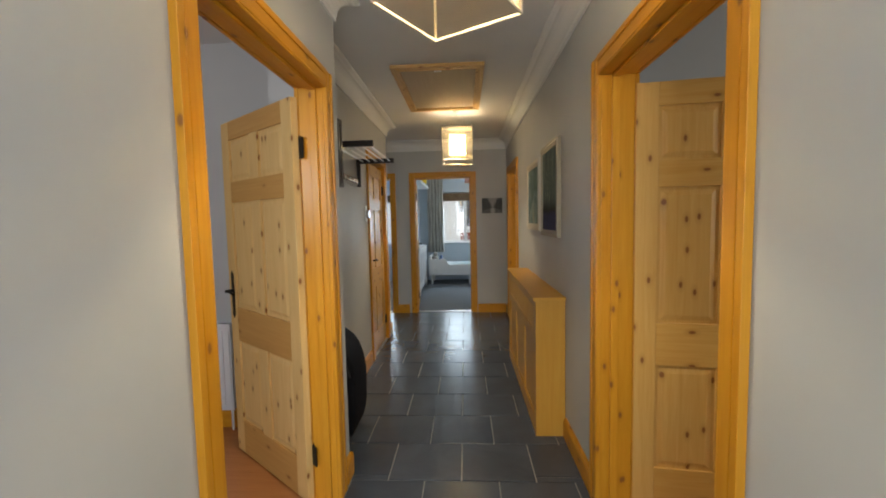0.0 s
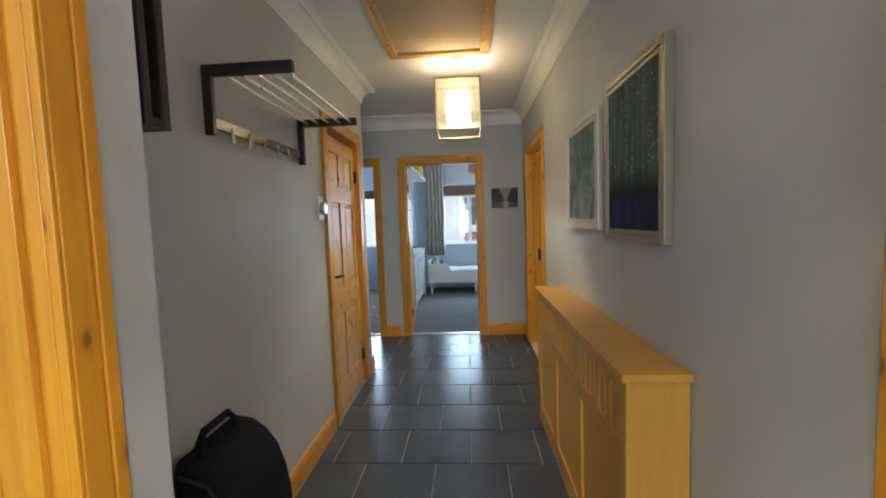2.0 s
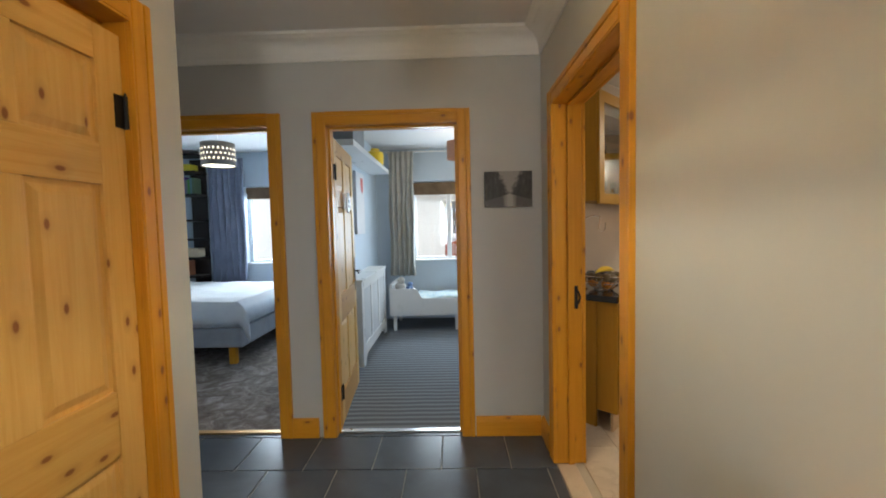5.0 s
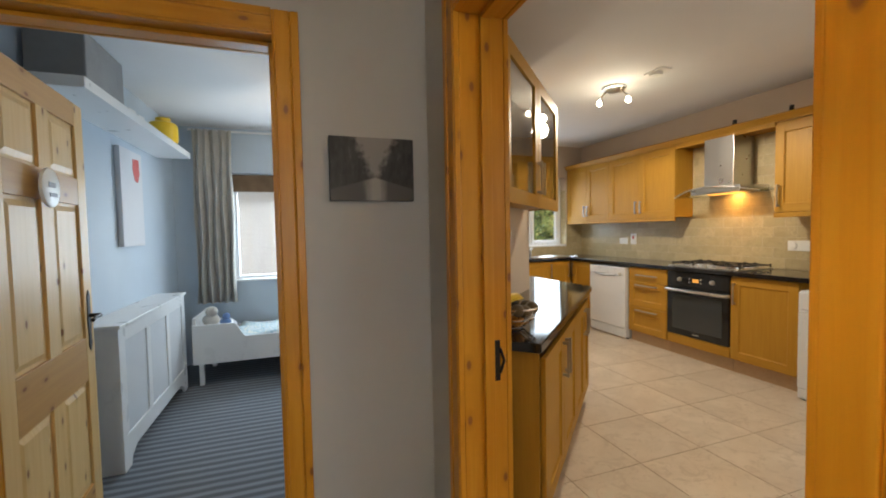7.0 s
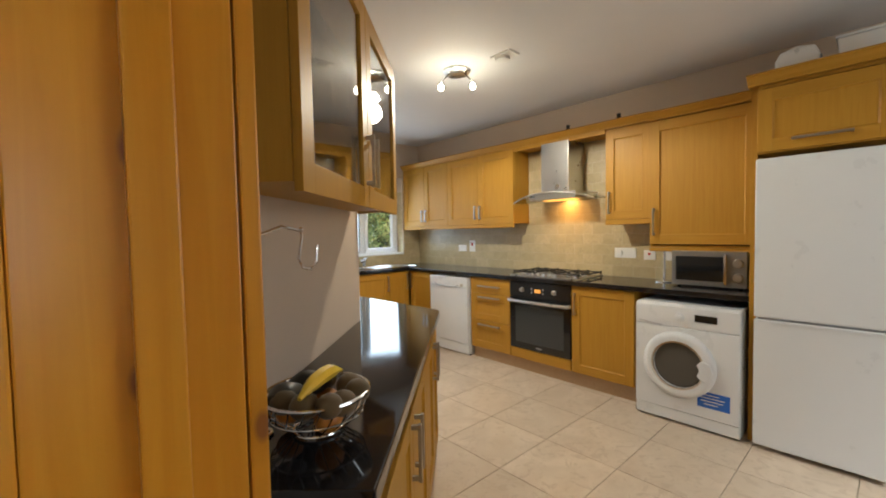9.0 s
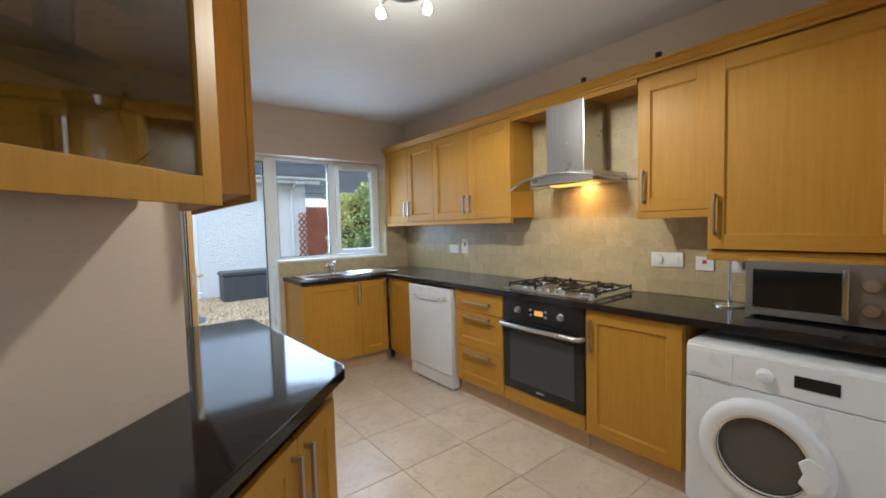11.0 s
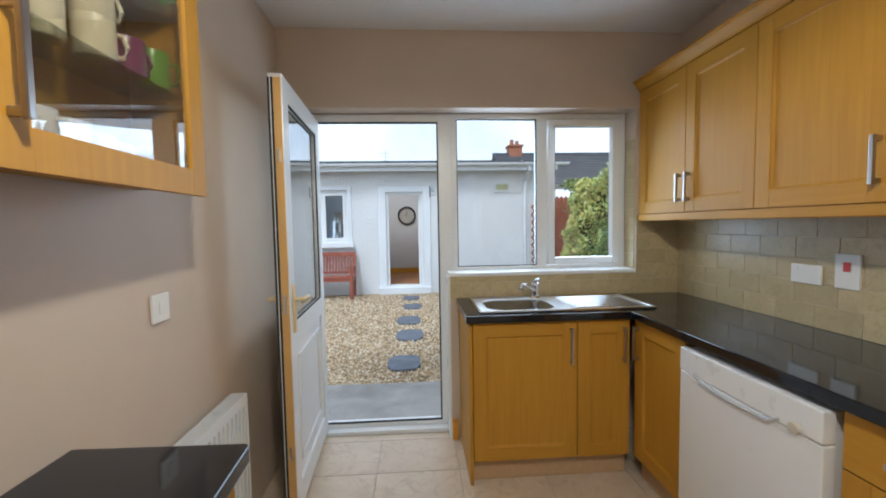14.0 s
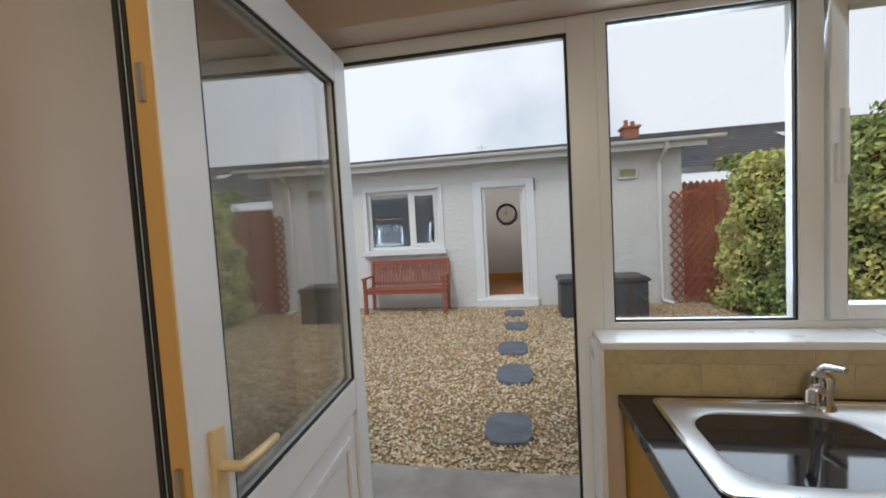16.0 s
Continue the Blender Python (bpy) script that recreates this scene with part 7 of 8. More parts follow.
part(DRUM, "diffuser", Mesh().lathe((0, 0, 0.012), [(0.0, 0.0), (0.162, 0.0), (0.162, 0.003), (0.0, 0.003)], 32), glow("lit_lamp_diffuser", (1.0, 0.90, 0.72), 2.2), 0)
part(DRUM, "flex", Mesh().tube([(0, 0, 0.24), (0, 0, BC - 2.101)], 0.004, 6).tube([(-0.167, 0, 0.24), (0.167, 0, 0.24)], 0.003, 6), PLASTIC, 0)
WALLART = thing("dark_print", "dark green framed print above the bed", "picture", (-4.299, 8.85, 1.80))
part(WALLART, "print", Mesh().box(0.001, 0.03, -0.30, 0.30, -0.28, 0.28), cloth("dark_green_print", (0.03, 0.07, 0.06), (0.10, 0.16, 0.13)), 0.003)

# ---- side room and bathroom ----
radiator("side_room_radiator", "white panel radiator on the side room wall", (-1.98, 2.949, 0.15), 0, 0.68, 0.58, 0.045)


def toilet():
    o = thing("toilet", "white toilet with a wooden seat seen through the doorway", "toilet", (-2.62, 3.75, -0.004))
    cer = plain("white_ceramic", (0.76, 0.77, 0.78), 0.12)
    part(o, "bowl", Mesh().lathe((0, -0.1, 0), [(0.11, 0.0), (0.10, 0.12), (0.13, 0.25), (0.19, 0.37), (0.195, 0.40), (0.16, 0.40), (0.10, 0.28), (0.0, 0.25)], 28), cer, 0, True)
    part(o, "seat", Mesh().lathe((0, -0.1, 0.402), [(0.20, 0.0), (0.20, 0.02), (0.18, 0.03), (0.0, 0.032)], 28), PINE_Y, 0, True)
    part(o, "cistern", Mesh().box(-0.21, 0.21, 0.25, 0.44, 0.40, 0.78), cer, 0.02, True, segments=3)
    part(o, "neck", Mesh().box(-0.10, 0.10, 0.05, 0.40, 0.10, 0.401), cer, 0.02, True, segments=3)


toilet()

# ---- garden ----
GZ = -0.08
GY = 16.90
EARTH = Nodes("gravel_bed_earth")
ew = EARTH.place()
EARTH.tint(EARTH.ramp(EARTH.noise(ew, 30, 6), [(0.35, (0.16, 0.115, 0.065)), (0.65, (0.36, 0.27, 0.16))]))
EARTH.rough(0.95)
EARTH.bump(EARTH.noise(ew, 45, 4), 0.8, 0.02)
whole("ground", Mesh().prism([(-400, 10.72), (400, 10.72), (400, 600), (-400, 600)], GZ - 0.4, GZ - 0.012), EARTH.m, "gravelly earth reaching to the horizon", "ground", kind="structure")
whole("ground_near", Mesh().prism([(-400, -400), (400, -400), (400, 10.719), (-400, 10.719)], -0.6, GZ - 0.2), EARTH.m, "earth below and behind the house", "ground", kind="structure")
whole("concrete_step", Mesh().prism([(-3.0, 10.75), (6.3, 10.75), (6.3, 11.66), (4.2, 11.69), (2.9, 11.66), (1.2, 11.70), (-3.0, 11.67)], GZ - 0.06, GZ + 0.012), tile("worn_concrete", (0.24, 0.22, 0.20), (0.38, 0.355, 0.33), 3, 0.8, 0.5), "worn concrete apron outside the garden door", "pavement", 0.012, kind="structure")


def gravel():
    rng = np.random.RandomState(3)
    n = 68000
    y = 11.64 + (GY - 11.64) * rng.rand(n) ** 1.25
    x = -2.2 + 8.4 * rng.rand(n)
    r = 0.008 + 0.011 * rng.rand(n) ** 1.5
    base = np.array([(1, 0, 0), (0, 1, 0), (-1, 0, 0), (0, -1, 0), (0, 0, 1), (0, 0, -1)], float)
    face = np.array([(0, 1, 4), (1, 2, 4), (2, 3, 4), (3, 0, 4), (1, 0, 5), (2, 1, 5), (3, 2, 5), (0, 3, 5)])
    a = rng.rand(n) * 6.283
    s = np.stack([r * (0.8 + 0.6 * rng.rand(n)), r * (0.7 + 0.4 * rng.rand(n)), r * (0.45 + 0.4 * rng.rand(n))], 1)
    v = base[None] * s[:, None] * (1 + 0.35 * (rng.rand(n, 6, 1) - 0.5))
    c, sn = np.cos(a)[:, None], np.sin(a)[:, None]
    v = np.stack([v[..., 0] * c - v[..., 1] * sn, v[..., 0] * sn + v[..., 1] * c, v[..., 2]], 2)
    v += np.stack([x, y, GZ - 0.006 + 0.012 * rng.rand(n)], 1)[:, None]
    f = (face[None] + 6 * np.arange(n)[:, None, None]).reshape(-1, 3)
    me = bpy.data.meshes.new("gravel")
    me.from_pydata(v.reshape(-1, 3).tolist(), [], f.tolist())
    shade = me.attributes.new("stone", "FLOAT", "POINT")
    shade.data.foreach_set("value", np.repeat(rng.rand(n), 6))
    g = Nodes("mixed_golden_gravel")
    at = g.add("Attribute")
    at.attribute_name = "stone"
    g.tint(g.ramp(at.outputs["Fac"], [(0.0, (0.22, 0.14, 0.07)), (0.25, (0.50, 0.36, 0.19)), (0.6, (0.63, 0.51, 0.34)), (0.85, (0.72, 0.65, 0.53)), (1.0, (0.45, 0.27, 0.14))]))
    g.rough(0.75)
    me.materials.append(g.m)
    tagged(new("gravel", me), "loose golden brown gravel covering the yard", "gravel", kind="stuff")


gravel()
STONE = tile("blue_grey_slab", (0.085, 0.095, 0.12), (0.15, 0.165, 0.20), 6, 0.6, 0.6)
for cx, y0, y1, w in ((2.84, 11.98, 12.46, 0.36), (2.88, 13.10, 13.62, 0.38), (2.85, 13.98, 14.50, 0.37), (2.90, 15.10, 15.56, 0.34), (2.86, 16.02, 16.45, 0.36)):
    pts = []
    cy, d = (y0 + y1) / 2, y1 - y0
    for i in range(14):
        a = 2 * math.pi * i / 14
        q = (abs(math.cos(a)) ** 4 + abs(math.sin(a)) ** 4) ** -0.25
        k = q * pick.uniform(0.94, 1.03)
        pts.append((cx + w / 2 * k * math.cos(a), cy + d / 2 * k * math.sin(a)))
    whole("stepping_stone", Mesh().prism(pts, GZ - 0.03, GZ + 0.024), STONE, "blue-grey stepping stone set in the gravel", "stepping stone", 0.008, group="stepping stones")

DASH = Nodes("white_pebble_dash")
dw = DASH.place()
dash_n = DASH.noise(dw, 24, 5, 0.7)
DASH.tint(DASH.mix(DASH.span(DASH.noise(dw, 2.2, 5), 0.0, 0.5), (0.84, 0.845, 0.84), (0.74, 0.745, 0.745)))
DASH.rough(0.9)
DASH.bump(dash_n, 1.0, 0.05)
HOUSE_WHITE = paint("white_render", (0.70, 0.715, 0.73), 0.75)


def outhouse():
    o = thing("garden_outhouse", "long white rough-rendered outhouse with a flat roof", "outbuilding", (2.7, GY, GZ))
    X0, X1, top = -3.2, 5.82, 2.72
    wm = wall_boxes("x", GY, GY + 0.22, X0, X1, top - GZ, [(0.04, 1.50, 1.08 - GZ, 2.24 - GZ), (2.33, 3.15, 0.10 - GZ, 2.18 - GZ)])
    wm.v = [(x, y, z + GZ) for x, y, z in wm.v]
    world_part(o, "wall", wm, DASH.m, 0)
    world_part(o, "side_wall", Mesh().box(X1 - 0.22, X1, GY + 0.221, GY + 3.6, GZ, top).box(X0, X0 + 0.2, GY + 0.221, GY + 3.6, GZ, top), DASH.m, 0)
    world_part(o, "inner_wall", Mesh().box(X0 + 0.201, X1 - 0.221, GY + 2.5, GY + 2.7, 0.0, 2.6), paint("outhouse_cream_paint", (0.66, 0.60, 0.54), 0.7), 0)
    world_part(o, "inner_floor", Mesh().box(X0 + 0.201, X1 - 0.221, GY + 0.221, GY + 2.499, GZ, 0.10), FLOOR_WOOD, 0)
    world_part(o, "inner_skirting", Mesh().box(X0 + 0.21, X1 - 0.23, GY + 2.478, GY + 2.499, 0.101, 0.24), PINE_X, 0.003)
    # gap and pane are added in the unseen roof to light the inner wall
    world_part(o, "roof", Mesh().box(X0 - 0.2, X1 + 0.30, GY - 0.30, GY + 1.1, top, top + 0.10).box(X0 - 0.2, X1 + 0.30, GY + 2.3, GY + 3.8, top, top + 0.10).box(X0 - 0.2, 1.2, GY + 1.1, GY + 2.3, top, top + 0.10).box(4.2, X1 + 0.3, GY + 1.1, GY + 2.3, top, top + 0.10), plain("dark_roof_felt", (0.06, 0.062, 0.066), 0.8), 0.01)
    roof_gap_pane = world_part(o, "roof_light", Mesh().box(1.2, 4.2, GY + 1.1, GY + 2.3, top + 0.085, top + 0.095), PANE, 0, label="clear pane in an added roof gap")
    roof_gap_pane.visible_shadow = False
    world_part(o, "soffit", Mesh().box(X0 - 0.2, X1 + 0.30, GY - 0.29, GY - 0.001, top - 0.03, top - 0.001), HOUSE_WHITE, 0.002)
    world_part(o, "fascia", Mesh().box(X0 - 0.2, X1 + 0.28, GY - 0.318, GY - 0.291, top - 0.12, top + 0.02), HOUSE_WHITE, 0.003)
    gut = Mesh()
    n, v = 8, []
    for x in (X0 - 0.2, X1 + 0.52):
        for r in (0.062, 0.056):
            v += [(x, GY - 0.385 + r * math.cos(a), top + 0.03 + r * math.sin(a)) for a in (math.pi + math.pi * i / n for i in range(n + 1))]
    k = n + 1
    f = [(i, i + 1, 2 * k + i + 1, 2 * k + i) for i in range(n)] + [(k + i, 3 * k + i, 3 * k + i + 1, k + i + 1) for i in range(n)] + [(0, 2 * k, 3 * k, k), (n, k + n, 3 * k + n, 2 * k + n)]
    world_part(o, "gutter", gut.put(v, f), HOUSE_WHITE, 0, True)
    world_part(o, "downpipe", Mesh().tube([(5.46, GY - 0.385, top), (5.46, GY - 0.38, top - 0.12), (5.44, GY - 0.06, top - 0.32), (5.44, GY - 0.05, GZ + 0.14), (5.47, GY - 0.08, GZ + 0.06), (5.60, GY - 0.22, GZ + 0.03)], 0.036, 12), HOUSE_WHITE, 0, True)
    for x0, x1, z0, z1 in ((-0.04, 1.58, 0.98, 2.33), (2.16, 3.31, GZ, 2.30)):
        in0, in1, iz0, iz1 = (0.04, 1.50, 1.08, 2.24) if x0 < 1 else (2.33, 3.15, 0.10, 2.18)
        m = Mesh().box(x0, in0, GY - 0.022, GY - 0.001, z0, z1).box(in1, x1, GY - 0.022, GY - 0.001, z0, z1).box(in0, in1, GY - 0.022, GY - 0.001, iz1, z1)
        world_part(o, "render_band", m, HOUSE_WHITE, 0.004)
    world_part(o, "window_sill", Mesh().box(-0.08, 1.62, GY - 0.10, GY - 0.0225, 0.98, 1.075).box(0.0405, 1.4995, GY - 0.0224, GY + 0.08, 1.04, 1.075), HOUSE_WHITE, 0.008)
    wf = bead(Mesh(), 0.042, 1.498, 1.082, 2.238, 0.06, GY + 0.06, GY + 0.13)
    wf.box(0.88, 0.96, GY + 0.061, GY + 0.129, 1.142, 2.178)
    world_part(o, "window_frame", wf, PVC, 0.004)
    world_part(o, "window_sash", bead(Mesh(), 0.962, 1.436, 1.144, 2.176, 0.05, GY + 0.045, GY + 0.06), PVC, 0.003)
    g = world_part(o, "pane", Mesh().box(0.10, 1.44, GY + 0.095, GY + 0.10, 1.14, 2.18), pane("grey_outhouse_pane", (0.75, 0.78, 0.80), 0.3), 0, label="reflecting window pane")
    world_part(o, "door_frame", Mesh().box(2.332, 2.39, GY + 0.04, GY + 0.11, 0.10, 2.178).box(3.09, 3.148, GY + 0.04, GY + 0.11, 0.10, 2.178).box(2.39, 3.09, GY + 0.041, GY + 0.109, 2.12, 2.178), PVC, 0.004)
    world_part(o, "door_step", Mesh().box(2.16, 3.31, GY - 0.12, GY - 0.0225, GZ, 0.07).box(2.331, 3.149, GY - 0.022, GY + 0.11, GZ, 0.1005), HOUSE_WHITE, 0.01)
    world_part(o, "open_door", Mesh().box(3.045, 3.088, GY + 0.115, GY + 0.90, 0.115, 2.11), PVC, 0.005, label="white door opened inwards")
    world_part(o, "door_handle", Mesh().tube([(3.044, GY + 0.82, 1.10), (3.00, GY + 0.82, 1.10), (2.995, GY + 0.72, 1.10)], 0.010, 8), CHROME, 0, True)
    world_part(o, "air_vent", bead(Mesh(), 4.76, 5.09, 2.16, 2.36, 0.03, GY - 0.05, GY - 0.001), HOUSE_WHITE, 0.004)
    vent = Mesh()
    for i in range(6):
        z = 2.20 + i * 0.023
        vent.slab([(GY - 0.045, z), (GY - 0.02, z + 0.016), (GY - 0.017, z + 0.014), (GY - 0.042, z - 0.002)], "x", 4.791, 5.059)
    world_part(o, "vent_slat", vent, plain("yellowed_slat", (0.62, 0.62, 0.36), 0.5), 0)
    world_part(o, "stay", Mesh().box(3.30, 3.325, GY - 0.05, GY - 0.0225, 2.06, 2.30), plain("grey_door_stay", (0.16, 0.16, 0.17), 0.5), 0.003)
    clock = thing("wall_clock", "round black-rimmed wall clock inside the outhouse", "clock", (2.73, GY + 2.498, 1.72))
    part(clock, "rim", Mesh().lathe((0, 0, 0), [(0.255, 0.0), (0.255, -0.03), (0.24, -0.04), (0.215, -0.03), (0.215, -0.012)], 40, "y", False), IRON, 0, True)
    part(clock, "face", Mesh().lathe((0, 0, 0), [(0.214, -0.002), (0.214, -0.010), (0.0, -0.0105)], 40, "y"), paint("cream_clock_face", (0.52, 0.45, 0.36), 0.6), 0)
    part(clock, "pointer", Mesh().slab([(-0.005, -0.02), (0.006, -0.02), (0.004, 0.15), (-0.003, 0.15)], "y", -0.016, -0.013).slab([(-0.11, 0.03), (0.01, -0.006), (0.012, 0.004), (-0.108, 0.036)], "y", -0.016, -0.013), IRON, 0)
    marks = Mesh()
    for i in range(12):
        a = math.pi * i / 6
        for e in (0.0,):
            cx, cz = 0.19 * math.sin(a), 0.19 * math.cos(a)
            marks.box(cx - 0.006, cx + 0.006, -0.0135, -0.0108, cz - 0.012, cz + 0.012)
    part(clock, "hour_mark", marks, IRON, 0)


outhouse()


def bench():
    o = thing("garden_bench", "red-stained slatted wooden garden bench", "bench", (0.88, 16.28, GZ))
    w = 1.56
    for x in (-w / 2, w / 2 - 0.06):
        part(o, "front_leg", Mesh().box(x, x + 0.06, -0.02, 0.04, 0, 0.66), RED_WOOD, 0.005)
        part(o, "back_leg", Mesh().slab([(0.42, 0.0), (0.48, 0.0), (0.50, 0.42), (0.56, 0.97), (0.50, 0.97), (0.44, 0.42)], "x", x, x + 0.06), RED_WOOD, 0.005)
        part(o, "arm_rest", Mesh().box(x - 0.008, x + 0.068, -0.05, 0.50, 0.661, 0.69), RED_WOOD, 0.006)
        part(o, "side_rail", Mesh().box(x + 0.015, x + 0.045, 0.04, 0.44, 0.36, 0.43), RED_WOOD, 0.004)
    for i in range(5):
        y = -0.01 + i * 0.09
        part(o, "seat_slat", Mesh().box(-w / 2 + 0.005, w / 2 - 0.005, y, y + 0.075, 0.445, 0.468), RED_WOOD, 0.004)
    part(o, "front_rail", Mesh().box(-w / 2 + 0.06, w / 2 - 0.06, 0.0, 0.025, 0.38, 0.444), RED_WOOD, 0.004)
    part(o, "top_rail", Mesh().box(-w / 2 + 0.06, w / 2 - 0.06, 0.505, 0.54, 0.88, 0.97), RED_WOOD, 0.006)
    part(o, "lower_rail", Mesh().box(-w / 2 + 0.06, w / 2 - 0.06, 0.455, 0.485, 0.50, 0.55), RED_WOOD, 0.004)
    for i in range(22):
        x = -w / 2 + 0.09 + i * (w - 0.18 - 0.035) / 21
        part(o, "back_slat", Mesh().slab([(0.462, 0.55), (0.478, 0.55), (0.526, 0.88), (0.510, 0.88)], "x", x, x + 0.035), RED_WOOD, 0.003)


bench()
CHEST = thing("storage_chest", "dark grey plastic garden storage chest", "storage box", (4.28, 16.15, GZ))
grey = plain("dark_grey_plastic", (0.055, 0.06, 0.068), 0.5, 0, 0.3, 80)
part(CHEST, "box", Mesh().prism([(-0.66, -0.28), (0.66, -0.28), (0.66, 0.28), (-0.66, 0.28)], 0.0, 0.56), grey, 0.015)
part(CHEST, "lid", Mesh().slab([(-0.69, 0.562), (0.69, 0.562), (0.69, 0.60), (0.64, 0.635), (-0.64, 0.635), (-0.69, 0.60)], "y", -0.31, 0.31), grey, 0.012)
for x in (-0.4, 0.0, 0.4):
    part(CHEST, "rib", Mesh().box(x - 0.02, x + 0.02, -0.292, -0.2805, 0.05, 0.52), grey, 0.004)

TRELLIS = thing("trellis", "dark red diamond trellis beside the outhouse", "trellis", (5.58, 16.80, GZ))
tm = Mesh()
tw, th = 0.70, 1.96
for sgn in (1, -1):
    k = -8
    while k < 18:
        c = k * 0.17
        # a lath z = sgn * 1.25 x + c, clipped to the panel
        pts = []
        for x in (0.0, tw):
            z = (1.25 * x + c) if sgn > 0 else (1.25 * (tw - x) + c)
            pts.append((x, z))
        (xa, za), (xb, zb) = pts
        if max(za, zb) > 0 and min(za, zb) < th:
            def at(z):
                return xa + (xb - xa) * (z - za) / (zb - za)
            lo, hi = max(min(za, zb), 0.02), min(max(za, zb), th)
            p, q = (at(lo), lo), (at(hi), hi)
            y = 0.0 if sgn > 0 else 0.012
            d = Vector((q[0] - p[0], q[1] - p[1])).normalized() * 0.016
            tm.slab([(p[0] - d.y, p[1] + d.x), (p[0] + d.y, p[1] - d.x), (q[0] + d.y, q[1] - d.x), (q[0] - d.y, q[1] + d.x)], "y", y, y + 0.010)
        k += 1
part(TRELLIS, "lattice", tm, RED_WOOD, 0)
part(TRELLIS, "post", Mesh().box(tw, tw + 0.05, -0.01, 0.04, 0, th + 0.02), RED_WOOD, 0.004)
FENCE = thing("garden_fence", "red-brown vertical board garden fence", "fence", (5.84, 17.55, GZ))
for i in range(17):
    x = i * 0.108
    part(FENCE, "board", Mesh().slab([(x, 0.0), (x + 0.10, 0.0), (x + 0.10, 2.12), (x + 0.05, 2.18), (x, 2.12)], "y", 0, 0.018), RED_WOOD, 0.002)
part(FENCE, "rail", Mesh().box(0, 1.84, 0.019, 0.05, 0.4, 0.48).box(0, 1.84, 0.019, 0.05, 1.6, 1.68), RED_WOOD, 0.003)


def hedge():
    """A clipped variegated hedge along the right boundary: stems, limbs and many small leaves."""
    o = thing("hedge", "tall dense hedge of yellow-green variegated leaves", "hedge", (6.6, 13.4, GZ))
    rng = np.random.RandomState(8)
    m = Mesh()
    for i in range(14):
        y = -3.0 + i * 0.43 + rng.uniform(-0.1, 0.1)
        m.tube([(0.1, y, 0), (0.1 + rng.uniform(-0.1, 0.1), y, 0.8), (rng.uniform(-0.15, 0.25), y + 0.1, 1.6), (rng.uniform(-0.1, 0.2), y + 0.15, 2.2)], [0.035, 0.028, 0.018, 0.008], 7)
        for k in range(4):
            z = 0.5 + 0.45 * k
            m.tube([(0.1, y, z), (-0.2, y + rng.uniform(-0.2, 0.2), z + 0.15), (-0.36, y + rng.uniform(-0.3, 0.3), z + 0.25)], [0.014, 0.008, 0.004], 5)
    part(o, "stem", m, wood("hedge_bark", (0.16, 0.11, 0.07), (0.09, 0.06, 0.04), "z", 0, 0.8, 0.0), 0)
    # near-black box puts the shade deep between the leaves into colour
    part(o, "shaded_core", Mesh().box(-0.05, 0.5, -3.0, 3.15, 0.1, 2.1), plain("hedge_inner_shade", (0.018, 0.024, 0.010), 0.9), 0)
    n = 34000
    y = -3.25 + 6.6 * rng.rand(n)
    top = 2.34 + 0.10 * np.sin(y * 2.1) + 0.07 * np.sin(y * 6.3 + 1) + 0.05 * np.sin(y * 13)
    z = 0.02 + (top - 0.02) * rng.rand(n)
    bulge = 0.10 * np.sin(y * 3.3 + z * 2.0) + 0.07 * np.sin(y * 7.9 - z * 5.1) + 0.05 * np.sin(z * 11 + y * 3)
    x = -0.36 + bulge + 0.16 * rng.rand(n) ** 1.6
    end = y > 3.0
    x[end] += 0.7 * rng.rand(end.sum())
    crown = rng.rand(n) < 0.22
    z[crown] = top[crown] - 0.14 * rng.rand(crown.sum()) ** 1.5
    x[crown] = -0.40 + 1.0 * rng.rand(crown.sum())
    c = np.stack([x, y, z], 1)
    nrm = np.stack([-1 + 0.9 * rng.randn(n) * 0.6, 0.7 * rng.randn(n), 0.45 + 0.6 * rng.randn(n)], 1)
    nrm /= np.linalg.norm(nrm, axis=1)[:, None]
    t = np.cross(nrm, rng.randn(n, 3))
    t /= np.linalg.norm(t, axis=1)[:, None]
    b = np.cross(nrm, t)
    s = (0.026 + 0.024 * rng.rand(n))[:, None]
    pts = np.stack([c - t * s, c + b * s * 0.55 + nrm * s * 0.12, c + t * s, c - b * s * 0.55 + nrm * s * 0.12], 1)
    me = bpy.data.meshes.new("leaves")
    me.from_pydata(pts.reshape(-1, 3).tolist(), [], (np.arange(n)[:, None] * 4 + np.array([[0, 1, 2, 3]])).tolist())
    tint = np.clip(0.5 + 0.35 * np.sin(y * 2.3 + z * 1.7) + 0.30 * rng.randn(n), 0, 1)
    a = me.attributes.new("leaf", "FLOAT", "POINT")
    a.data.foreach_set("value", np.repeat(tint, 4))
    g = Nodes("variegated_leaf")
    at = g.add("Attribute")
    at.attribute_name = "leaf"
    col = g.ramp(at.outputs["Fac"], [(0.0, (0.09, 0.15, 0.04)), (0.35, (0.26, 0.36, 0.10)), (0.65, (0.46, 0.54, 0.18)), (0.85, (0.58, 0.59, 0.21)), (1.0, (0.68, 0.63, 0.20))])
    g.tint(col)
    g.rough(0.45)
    g.p.inputs["Subsurface Weight"].default_value = 0.0
    me.materials.append(g.m)
    lv = new("leaves", me)
    lv.parent = o
    tagged(lv, "small yellow-green leaves", kind="stuff")


hedge()


